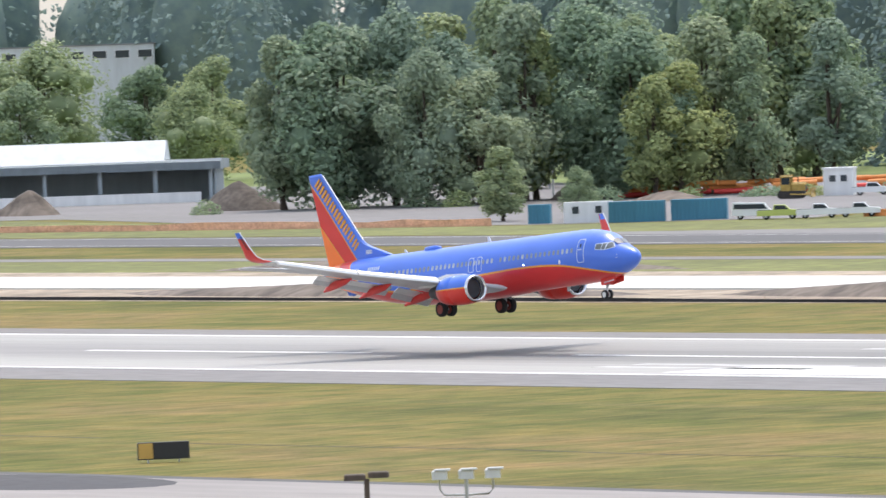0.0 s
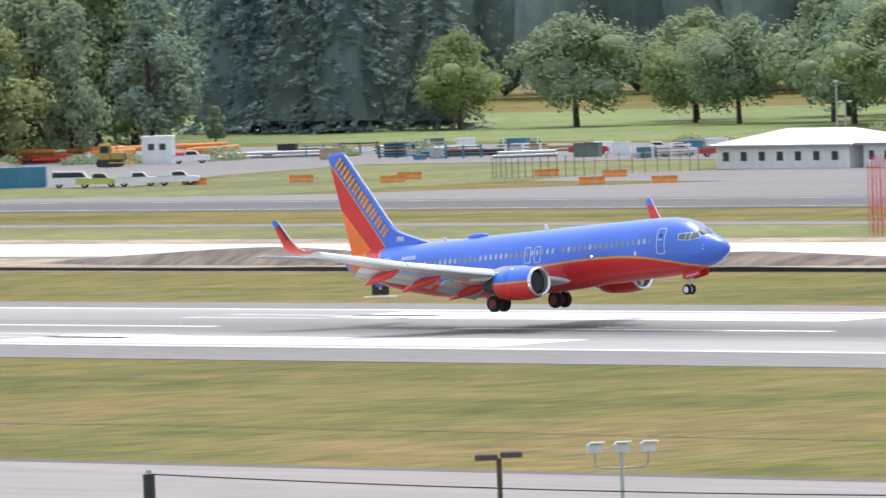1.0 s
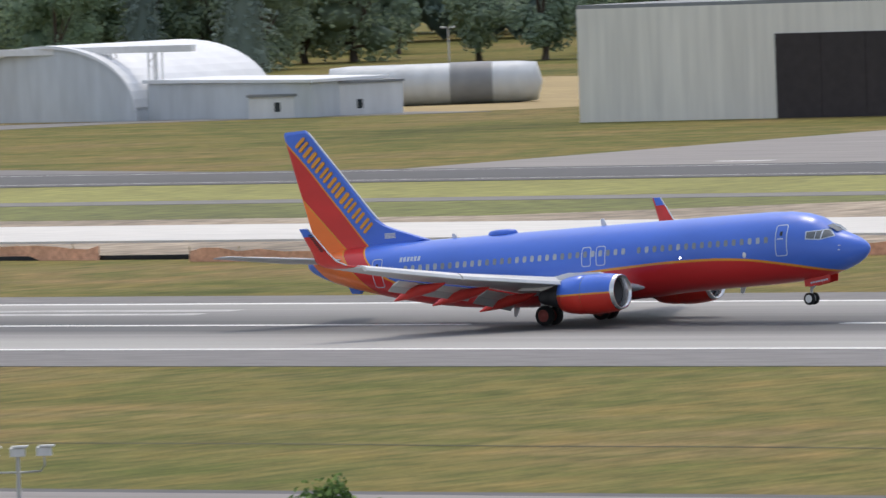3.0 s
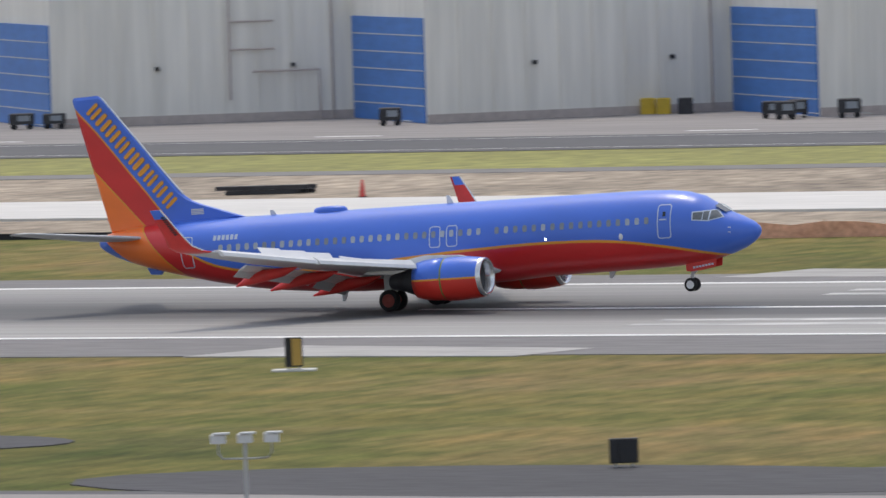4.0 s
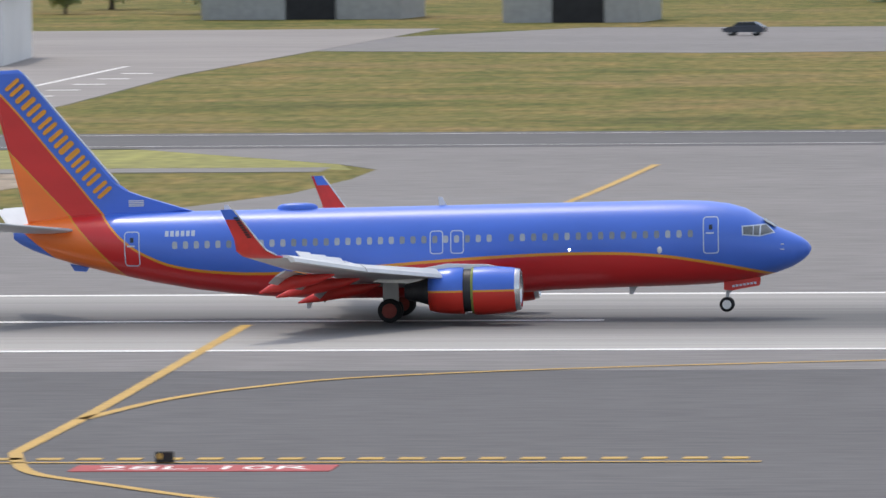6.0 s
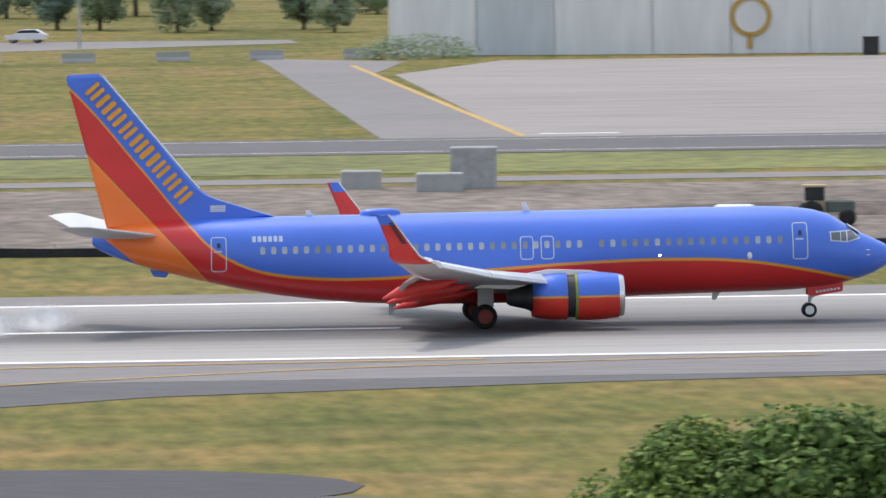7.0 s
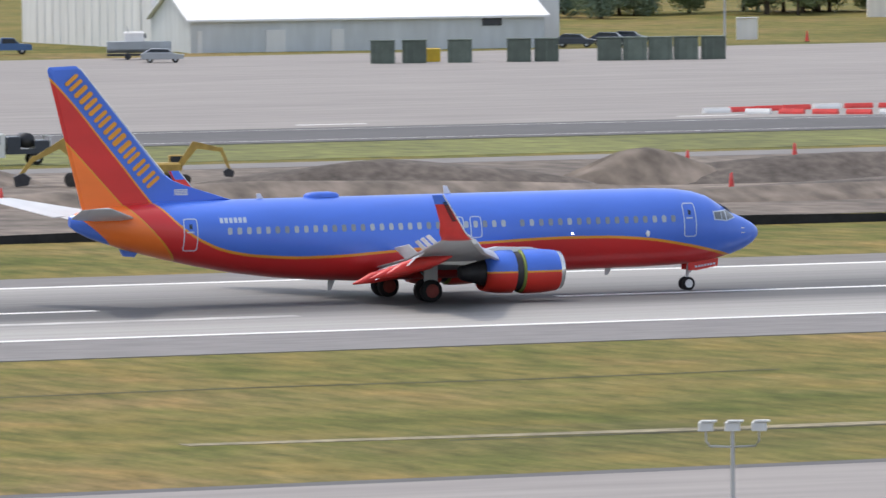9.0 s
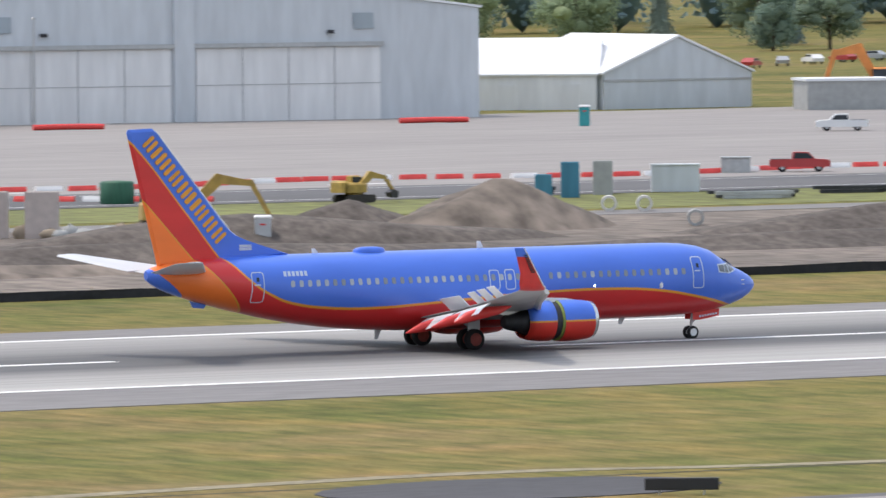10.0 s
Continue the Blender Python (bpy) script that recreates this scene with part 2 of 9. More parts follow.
GRASS_BRIGHT = surface("yellow_green_verge", (0.27, 0.262, 0.07), 0.95, 0, 0.28, 0.6, 0.05, (0.9, 0.5, 1), 0.3)
TAN_GRAVEL = surface("tan_gravel", (0.27, 0.235, 0.15), 1.0, 0, 0.3, 1.5, 0.3, (1, 1, 1), 0.3)
LAWN = surface("bright_lawn", (0.17, 0.22, 0.06), 0.95, 0, 0.3, 0.5, 0.05, (0.9, 0.5, 1), 0.3)
STRAW = surface("straw_field", (0.40, 0.30, 0.14), 0.95, 0, 0.2, 0.5, 0.04, (0.3, 1.5, 1), 0.3)
WHITE_LINE = surface("white_marking", (0.80, 0.79, 0.76), 0.7, 0, 0.08, 1.5, 0.2, (0.2, 1, 1), 0)
WORN_LINE = surface("worn_white_marking", (0.50, 0.49, 0.47), 0.8, 0, 0.3, 0.8, 0.2, (0.3, 1, 1), 0)
PATCH = surface("weathered_concrete_patch", (0.40, 0.385, 0.36), 0.9, 0, 0.18, 0.6, 0.08, (0.4, 1, 1), 0.05)
YELLOW_LINE = surface("yellow_marking", (0.50, 0.31, 0.06), 0.7, 0, 0.12, 1.5, 0.2, (1, 1, 1), 0)
RED_PAD = surface("red_marking", (0.42, 0.07, 0.07), 0.8, 0, 0.12, 1.5, 0.2, (1, 1, 1), 0)

# the sheet is finely divided near the field and reaches five kilometres out
sheet = Shape()
sheet.add([(-5200, -2500, 0), (4200, -2500, 0), (4200, 4300, 0), (-5200, 4300, 0)], [(0, 1, 2, 3)])
lone("ground", sheet, GRASS, "dry mown airfield grass with tan and green bands", "ground", kind="structure")


def strip(name, poly, z, material, label, category, thick=0.3):
    """A paved or bare area: a slab whose top lies z over the grass."""
    return lone(name, Shape().prism(poly, "z", z - thick, z), material, label, category, kind="structure")


def rect(x0, x1, y0, y1):
    return [(x0, y0), (x1, y0), (x1, y1), (x0, y1)]


strip("runway", rect(-1500, 1200, -22.9, 22.9), 0.050, RUNWAY, "pale concrete runway with a dark band of tyre rubber", "runway")
strip("runway_shoulder", rect(-1500, 1200, -36.5, -22.9), 0.040, ASPHALT_PALE, "grey asphalt shoulder along the runway", "shoulder")
strip("runway_shoulder", rect(-1500, 1200, 22.9, 31.5), 0.040, ASPHALT_PALE, "grey asphalt shoulder along the runway", "shoulder")
for y0 in (-22.9, 21.9):
    strip("edge_line", rect(-1500, 1200, y0, y0 + 1.0), 0.058, WHITE_LINE, "white painted line along the runway edge", "marking")
# touchdown bars and centre dashes
for x0 in (-476, -327, -173, 134):
    for y0 in (-15.0, -11.2) if x0 != 134 else (-10.4,):
        strip("touchdown_bar", rect(x0, x0 + 23, y0, y0 + 1.6), 0.058, WORN_LINE, "white painted touchdown bar on the runway", "marking")
    for y0 in (10.5, 14.2):
        if x0 < 100:
            strip("touchdown_bar", rect(x0, x0 + 23, y0, y0 + 1.6), 0.058, WORN_LINE, "white painted touchdown bar on the runway", "marking")
strip("aiming_bar", rect(-462, -410, -20.0, -11.5), 0.058, WHITE_LINE, "broad white aiming block painted on the runway", "marking")
strip("aiming_bar", rect(-462, -410, 11.5, 20.0), 0.058, WHITE_LINE, "broad white aiming block painted on the runway", "marking")
for k in range(-20, 14):
    strip("centre_dash", rect(k * 61.0 - 8, k * 61.0 + 28, -0.45, 0.45), 0.058, WHITE_LINE, "white painted dash on the runway centre line", "marking")

# foreground taxiway, its dark edge and the pads of the signs
strip("taxiway_near", [(-1200, -220), (900, -200), (900, -101.4), (-1200, -132.5)], 0.040, APRON, "pale concrete taxiway nearest the camera", "taxiway")
strip("taxiway_shoulder", [(-1200, -132.5), (900, -101.4), (900, -99.7), (-1200, -130.8)], 0.036, ASPHALT, "dark asphalt edge of a taxiway", "shoulder")


def fan(cx, cy, rx, ry, n=20, skew=0.0):
    return [(cx + rx * math.cos(6.28319 * k / n) + skew * math.sin(6.28319 * k / n), cy + ry * math.sin(6.28319 * k / n)) for k in range(n)]


for cx, cy, rx, ry in ((-242, -112, 14, 5), (-392, -126, 14, 6), (-134, -110, 20, 7.5), (-172, -91.5, 8, 4.5), (7, -96, 13, 10), (178, -99, 9, 6)):
    strip("sign_pad", fan(cx, cy, rx, ry), 0.044, PAD_DARK, "dark asphalt patch round a sign", "pad")
# exit taxiway across the near verge: it widens in curves to the runway
exit_poly = [(-150, -36.4), (-93, -39.8), (-82.7, -43.3), (-76.7, -46.5), (-72.6, -55.2), (-71.6, -68.2), (-73.7, -80.0), (-78.5, -86.5), (-100, -92), (-125, -104), (-136, -116.4),
             (62, -113.4), (27.3, -105.6), (18.4, -100.6), (15.0, -92.0), (5, -88.0), (-8.0, -86.0), (-9.5, -78.0), (-4.5, -69.1), (5.2, -53.4), (14.7, -46.0), (33.3, -40.7), (60, -36.4)]
strip("exit_taxiway", exit_poly, 0.032, ASPHALT, "dark asphalt runway exit with flared sides", "taxiway")
# the same exit on the far side of the runway
far_exit = [(-110, 31.4), (-92.8, 32.5), (-88.0, 48.0), (-82.9, 69.6), (-72.0, 105.0), (-64.0, 138.0), (-62.5, 160.0), (-62.5, 175.0), (-66.0, 184.0), (-84.0, 213.0),
            (10.0, 213.0), (-8.0, 190.0), (-14.0, 165.0), (-16.0, 120.0), (-14.0, 70.0), (-6.0, 48.0), (10.0, 31.4)]
strip("exit_taxiway", far_exit, 0.032, ASPHALT_PALE, "grey asphalt runway exit beyond the runway", "taxiway")


def band(name, path, width, material, label, z=0.064, category="marking"):
    """A painted line that follows a path."""
    left, right, pts = [], [], [Vector((*p, 0)) for p in path]
    for i, p in enumerate(pts):
        d = (pts[min(i + 1, len(pts) - 1)] - pts[max(i - 1, 0)]).normalized()
        s = Vector((-d.y, d.x, 0)) * width / 2
        left.append((p + s)[:2])
        right.append((p - s)[:2])
    sh = Shape()
    k = len(pts)
    sh.add([(*q, z) for q in left] + [(*q, z) for q in right], [(i, k + i, k + i + 1, i + 1) for i in range(k - 1)])
    return lone(name, sh, material, label, category, kind="structure")


def curve(pts, n=6):
    """Points along a smooth curve through pts."""
    out = []
    for i in range(len(pts) - 1):
        a, b, c, d = (Vector(pts[max(0, min(len(pts) - 1, i + k))]) for k in (-1, 0, 1, 2))
        for j in range(n):
            t = j / n
            out.append(tuple(0.5 * (2 * b + (c - a) * t + (2 * a - 5 * b + 4 * c - d) * t * t + (3 * b - a - 3 * c + d) * t ** 3)))
    return out + [tuple(pts[-1])]


band("taxi_line", curve([(-110, -24.2), (-90, -24.8), (-75.8, -26.5), (-67.6, -31.6), (-63.0, -39.7), (-61.4, -48.2), (-61.0, -61.6), (-62.0, -76.9), (-65.0, -89.0)]), 0.55, YELLOW_LINE, "yellow taxi line that curves off the runway")
band("taxi_line", curve([(-49.5, -3.0), (-48.9, -35.4), (-48.4, -63.2), (-48.3, -84.0)]), 0.55, YELLOW_LINE, "yellow taxi line across the runway edge")
band("taxi_line", curve([(-48.3, -84.0), (-46.5, -93.0), (-43.5, -98.2), (-36, -108), (-25, -114)]), 0.55, YELLOW_LINE, "yellow taxi line onto the near taxiway")
band("taxi_line", curve([(-48.3, -66.0), (-46.6, -55.0), (-44.0, -47.4), (-39.4, -40.5), (-28, -34), (-10, -28.5), (15, -25.5), (30, -24.5)]), 0.55, YELLOW_LINE, "yellow taxi line that curves onto the runway")
band("taxi_line", curve([(-4.0, -50.0), (2.0, -43.0), (10.3, -36.4), (25.3, -28.8), (45, -25)]), 0.4, YELLOW_LINE, "thin yellow line on the exit")
band("taxi_line", curve([(-49.0, 19.5), (-48.6, 42.0), (-47, 80), (-45, 130), (-44, 180)]), 0.55, YELLOW_LINE, "yellow taxi line beyond the runway")
for k in range(34):
    strip("hold_dash", rect(-71 + k * 1.5, -70.1 + k * 1.5, -87.6, -86.6), 0.064, YELLOW_LINE, "yellow dash of a hold line", "marking")
band("hold_line", [(-71, -89.0), (-20, -89.0)], 0.5, YELLOW_LINE, "solid yellow hold line across the exit")
for x0, x1 in ((-58.0, -48.4), (-45.0, -35.4)):
    pad = strip("hold_pad", rect(x0, x1, -93.2, -90.2), 0.060, RED_PAD, "red painted pad with white runway numbers", "marking")
    text_part("runway_number", "28L-10R", 2.3, WHITE_LINE, pad, pose((x0 + x1) / 2, -91.7, 0.066), depth=0.001)

# mower ruts in the near verge
RUT = surface("matted_dark_grass", (0.075, 0.07, 0.03), 1.0, 0, 0.4, 0.6, 0.1, (1, 1, 1), 0.3)
for k, (y0, x0, x1) in enumerate(((-92.0, -620, -430), (-93.5, -420, -300), (-91.0, -285, -190), (-94, 130, 330), (-60, 60, 160))):
    rr = random.Random(90 + k)
    band("rut", curve([(x0 + (x1 - x0) * q / 8, y0 + rr.uniform(-0.8, 0.8)) for q in range(9)]), 0.5, RUT, "thin dark rut in the dry grass", 0.012, "rut")

# the far side: verge, works strip, service road, taxiway and apron
strip("works_earth", [(-900, 82), (-560, 80), (-120, 82), (-92, 84), (-84, 108), (-84, 160), (-120, 166), (-360, 160), (-560, 164), (-900, 150)], 0.028, EARTH_PALE, "pale bare sand of the construction strip", "earth")
strip("works_earth", [(-6, 80), (600, 76), (600, 165), (250, 172), (120, 160), (-8, 158)], 0.028, EARTH, "brown bare earth of the construction strip", "earth")
strip("new_pavement", rect(-1100, -118, 104, 129), 0.200, CONCRETE_NEW, "new white concrete pavement under construction", "pavement", 0.4)
strip("works_sand", [(-372, 143), (-330, 146), (-84, 143), (-80, 171), (-300, 171), (-340, 166)], 0.034, EARTH_PALE, "pale tan sand with thin dry grass", "earth")
strip("works_verge", [(-1100, 143), (-372, 143), (-340, 166), (-300, 171), (-1100, 171)], 0.034, GRASS_FRESH, "uneven green grass beside the works", "verge")
strip("verge_fresh", [(-520, 179), (-70, 179), (-64, 174), (-66, 184), (-82, 212), (-520, 212)], 0.026, GRASS_BRIGHT, "fresh green verge beside the taxiway", "verge")
strip("verge_fresh", [(8, 212), (-6, 190), (-10, 179), (700, 186), (700, 212)], 0.026, GRASS_FRESH, "fresh green verge beside the taxiway", "verge")
strip("service_road", rect(-1100, -66, 171.5, 178.5), 0.042, ASPHALT_PALE, "narrow pale service road", "road")
strip("service_road", [(-12, 163), (420, 172), (420, 180), (-12, 171)], 0.042, ASPHALT_PALE, "narrow pale service road", "road")
strip("taxiway_far", rect(-1100, 800, 213, 243), 0.044, ASPHALT, "dark asphalt taxiway along the apron", "taxiway")
for y0 in (217.0, 239.0):
    band("taxi_edge_line", [(-1100, y0), (800, y0)], 0.35, WHITE_LINE, "thin pale line along the far taxiway")
strip("apron", [(-450, 243), (-104.1, 243), (-103.0, 311), (-104, 390), (-96.8, 560), (-450, 560)], 0.048, APRON, "wide pale concrete parking apron", "apron")
strip("apron", [(54, 243), (800, 243), (800, 470), (69.6, 452), (56, 408), (54.3, 268)], 0.048, APRON, "wide pale concrete parking apron", "apron")
strip("apron_lane", [(43.5, 243), (54, 243), (54.5, 300), (53.8, 408), (60, 452), (46, 470), (46, 440)], 0.046, ASPHALT_PALE, "grey asphalt lane beside the apron", "road")
band("apron_edge_line", [(54.3, 245), (54.0, 440)], 0.6, YELLOW_LINE, "yellow line along the edge of the apron")
band("apron_edge_line", [(-113.4, 249), (-112.9, 420)], 0.5, WHITE_LINE, "white line along the edge of the apron")
for k in range(10):
    strip("apron_dash", rect(-110.2, -107.4, 252 + 16 * k, 253.2 + 16 * k), 0.056, WHITE_LINE, "white dash beside the apron line", "marking")
for k in range(24):
    strip("apron_dash", rect(-420 + 34 * k, -414 + 34 * k, 249, 249.9), 0.056, WHITE_LINE, "white dash along the apron front", "marking") if not -110 < -414 + 34 * k < 50 else None
# roads, hardstands and fields farther out
strip("taxi_spur", [(-800, 243), (-470, 243), (-520, 262), (-600, 300), (-620, 350), (-600, 400), (-560, 420), (-575, 426), (-640, 392), (-660, 330), (-690, 318), (-700, 296), (-740, 262), (-800, 252)], 0.036, ASPHALT_PALE, "grey asphalt spur that bends to a hangar", "taxiway")
strip("spur_island", [(-640, 282), (-560, 262), (-585, 288), (-640, 298)], 0.042, GRASS, "dry grass island between two asphalt lanes", "verge")
strip("hangar_apron", [(-745, 300), (-700, 293), (-640, 312), (-640, 330), (-720, 338), (-760, 330)], 0.032, ASPHALT_PALE, "grey hardstand before a hangar", "apron")
strip("straw_field", [(-690, 382), (-632, 404), (-560, 425), (-540, 470), (-560, 560), (-700, 590), (-745, 470)], 0.024, STRAW, "pale ripe straw field", "field")
strip("yard", [(-1060, 305), (-1000, 318), (-900, 282), (-846, 279), (-812, 297), (-838, 335), (-852, 372), (-800, 378), (-770, 372), (-758, 420), (-900, 462), (-1200, 480), (-1250, 400)], 0.030, ASPHALT_PALE, "grey gravel storage yard", "yard")
strip("far_road", [(-60, 455), (-9, 458), (8, 500), (54, 530), (54, 545), (-80, 560), (-110, 500), (-100, 470)], 0.030, ASPHALT_PALE, "winding grey road and car park", "road")
strip("green_bank", [(-1060, 246), (-748, 246), (-748, 330), (-775, 368), (-800, 374), (-850, 368), (-834, 335), (-808, 297), (-846, 276), (-900, 279), (-1000, 312), (-1060, 300)], 0.020, GRASS_FRESH, "green grass bank before the storage yard", "verge")
strip("lawn", [(-1300, 480), (-1060, 470), (-1000, 486), (-900, 470), (-850, 480), (-860, 600), (-1000, 700), (-1300, 640)], 0.022, LAWN, "bright green lawn under park trees", "lawn")
strip("gravel_path", curve([(120, -90), (150, -92), (181, -88.6), (200, -92.5), (260, -95)]) + curve([(260, -96.5), (200, -94), (181, -90.2), (150, -93.6), (120, -91.2)]), 0.024, TAN_GRAVEL, "thin strip of pale gravel in the grass", "path")
for x0, x1, y0, y1 in ((-186.2, -168.5, -37.0, -29.0), (-186.5, -168, 27.8, 36)):
    strip("crossing_patch", [(x0, y0), (x1, y0 - 0.5), (x1 + 1.5, y1 - 3), (x0 + 2.5, y1)], 0.054, PATCH, "pale concrete patch in the runway shoulder", "pavement")

# ---- the airliner: x forward, z up, origin on the ground under the main gear ----
def livery_material():
    """Blue over red with gold edge lines; the red and the orange sweep up into the fin."""
    m, n, l, b = nodes_of("airliner_paint")
    tc, sep = n.new("ShaderNodeTexCoord"), n.new("ShaderNodeSeparateXYZ")
    l.new(tc.outputs["Object"], sep.inputs[0])

    def calc(op, a, c):
        k = n.new("ShaderNodeMath")
        k.operation = op
        for s, v in zip(k.inputs, (a, c)):
            if isinstance(v, bpy.types.NodeSocket):
                l.new(v, s)
            else:
                s.default_value = v
        return k.outputs[0]
    x, z = sep.outputs["X"], sep.outputs["Z"]
    cv = n.new("ShaderNodeFloatCurve")
    pts = [(-22, 14.0), (-19.2, 11.62), (-15.8, 7.66), (-13.6, 4.96), (-12.63, 3.95), (-11.6, 3.28), (-10.2, 2.75), (-7.8, 2.42), (-5, 2.36), (-1.8, 2.52), (1.7, 2.74), (3.9, 2.86), (9.2, 2.97), (12.2, 2.83), (14.57, 2.48), (17.73, 1.78), (20, 1.2)]
    c = cv.mapping.curves[0]
    c.points[0].location = ((pts[0][0] + 22) / 42, pts[0][1] / 14)
    c.points[1].location = ((pts[-1][0] + 22) / 42, pts[-1][1] / 14)
    for p in pts[1:-1]:
        c.points.new((p[0] + 22) / 42, p[1] / 14)
    cv.mapping.update()
    l.new(calc("DIVIDE", calc("ADD", x, 22.0), 42.0), cv.inputs["Value"])
    d1 = calc("SUBTRACT", z, calc("MULTIPLY", cv.outputs[0], 14.0))
    d2 = calc("SUBTRACT", z, calc("SUBTRACT", -11.71, calc("MULTIPLY", x, 1.095)))
    d3 = calc("SUBTRACT", z, calc("SUBTRACT", 4.2, calc("MULTIPLY", calc("ADD", x, 17.3), 0.84)))
    grime = noise_node(n, l, 0.5, 5, (0.3, 1, 1))
    blue, red, orange, gold = (0.066, 0.178, 0.70), (0.66, 0.028, 0.028), (0.95, 0.20, 0.03), (0.78, 0.33, 0.03)
    col = mixed(n, l, red, orange, calc("LESS_THAN", d2, 0.0))
    col = mixed(n, l, col, gold, calc("LESS_THAN", calc("ABSOLUTE", d2, 0.0), 0.06))
    col = mixed(n, l, col, blue, calc("LESS_THAN", d3, 0.0))
    col = mixed(n, l, col, blue, calc("GREATER_THAN", d1, 0.0))
    col = mixed(n, l, col, gold, calc("LESS_THAN", calc("ABSOLUTE", d1, 0.0), 0.07))
    dirt = ramp(n, l, grime.outputs[0], [(0.3, (0.86, 0.86, 0.86)), (0.7, (1.05, 1.05, 1.05))]).outputs[0]
    l.new(mixed(n, l, col, dirt, 1.0, "MULTIPLY"), b.inputs["Base Color"])
    b.inputs["Roughness"].default_value = 0.32
    b.inputs["Coat Weight"].default_value = 0.25
    b.inputs["Coat Roughness"].default_value = 0.15
    return m


def nacelle_material():
    m, n, l, b = nodes_of("nacelle_paint")
    tc, sep = n.new("ShaderNodeTexCoord"), n.new("ShaderNodeSeparateXYZ")
    l.new(tc.outputs["Object"], sep.inputs[0])
    mp = n.new("ShaderNodeMapRange")
    mp.inputs[1].default_value, mp.inputs[2].default_value = 0.0, 3.0
    l.new(sep.outputs["Z"], mp.inputs[0])
    r = ramp(n, l, mp.outputs[0], [(0.0, (0.68, 0.04, 0.026)), (0.492, (0.75, 0.34, 0.04)), (0.52, (0.066, 0.178, 0.70))])
    r.color_ramp.interpolation = "CONSTANT"
    grime = noise_node(n, l, 1.0, 5, (0.4, 1, 1))
    dirt = ramp(n, l, grime.outputs[0], [(0.3, (0.85, 0.85, 0.85)), (0.7, (1.05, 1.05, 1.05))]).outputs[0]
    l.new(mixed(n, l, r.outputs[0], dirt, 1.0, "MULTIPLY"), b.inputs["Base Color"])
    b.inputs["Roughness"].default_value = 0.3
    return m


LIVERY, NACELLE = livery_material(), nacelle_material()
RED_PAINT = surface("red_gloss_paint", (0.65, 0.034, 0.028), 0.35, 0, 0.1, 1.5, 0.3, bump=0)
BLUE_PAINT = surface("blue_gloss_paint", (0.066, 0.178, 0.70), 0.35, 0, 0.1, 1.5, 0.3, bump=0)
GOLD_PAINT = surface("gold_paint", (0.75, 0.33, 0.035), 0.45, 0, 0.06, 2, 0.3, bump=0)
WING_GREY = surface("wing_grey_paint", (0.55, 0.56, 0.57), 0.38, 0, 0.08, 0.8, 0.2, (1, 0.3, 1), bump=0)
WING_WHITE = surface("pale_slat_metal", (0.75, 0.75, 0.74), 0.35, 0.2, 0.05, 1, 0.2, bump=0)
BARE_METAL = surface("polished_metal", (0.72, 0.72, 0.72), 0.22, 0.9, 0.05, 1, 0.3, bump=0)
DARK_METAL = surface("dark_metal", (0.05, 0.05, 0.055), 0.5, 0.5, 0.2, 2, 0.3, bump=0)
HUB_RED = surface("dusty_red_hub", (0.26, 0.045, 0.035), 0.6, 0.1, 0.2, 3, 0.5, bump=0)
TYRE = surface("black_tyre_rubber", (0.015, 0.015, 0.016), 0.85, 0, 0.2, 4, 1, bump=0.1)
WHITE_PAINT = surface("white_paint", (0.78, 0.77, 0.75), 0.5, 0, 0.05, 1.5, 0.2, bump=0)
# the sky's reflection in the panes is put into this grey base colour
COCKPIT_GLASS = surface("sky_grey_cockpit_glass", (0.16, 0.175, 0.185), 0.12, 0, 0.25, 3, 0.8, bump=0)
GLASS_DARK = surface("dark_cabin_glass", (0.03, 0.04, 0.05), 0.08, 0, 0.1, 2, 0.3, bump=0)
WINDOW_SHADE = surface("drawn_window_shade", (0.42, 0.46, 0.50), 0.4, 0, 0.1, 3, 0.3, bump=0)
WINDOW_OPEN = surface("cabin_window_glass", (0.24, 0.27, 0.30), 0.3, 0, 0.1, 3, 0.3, bump=0)
OUTLINE = surface("pale_outline_paint", (0.55, 0.62, 0.72), 0.4, 0, 0.05, 2, 0.3, bump=0)
GREEN_PRIMER = surface("green_primer", (0.22, 0.27, 0.06), 0.6, 0, 0.1, 2, 0.3, bump=0)
LANDING_LIGHT = glow("landing_light_lens", (1.0, 0.93, 0.8), 9.0)

HULL = [  # x, belly, crown, half width
    (19.62, 2.82, 2.98, 0.08), (19.5, 2.6, 3.18, 0.32), (19.2, 2.33, 3.42, 0.58), (18.7, 2.05, 3.68, 0.88), (18.0, 1.8, 3.98, 1.18), (17.3, 1.62, 4.42, 1.42), (16.6, 1.48, 4.86, 1.62), (15.8, 1.39, 5.1, 1.76), (14.8, 1.32, 5.24, 1.85),
    (13.5, 1.28, 5.3, 1.88), (10.5, 1.25, 5.31, 1.88), (7.5, 1.2, 5.31, 1.88), (5.5, 1.08, 5.31, 1.9), (3, 1.0, 5.31, 1.92), (0, 1.0, 5.31, 1.92), (-3, 1.02, 5.31, 1.92), (-5.5, 1.15, 5.31, 1.9), (-7.5, 1.33, 5.31, 1.88),
    (-9.5, 1.6, 5.31, 1.87), (-11.5, 1.98, 5.3, 1.8), (-13.5, 2.45, 5.27, 1.62), (-15.2, 2.9, 5.2, 1.32), (-16.4, 3.28, 5.08, 1.0), (-17.2, 3.58, 4.96, 0.7), (-17.8, 3.88, 4.82, 0.42), (-18.15, 4.14, 4.66, 0.2)]


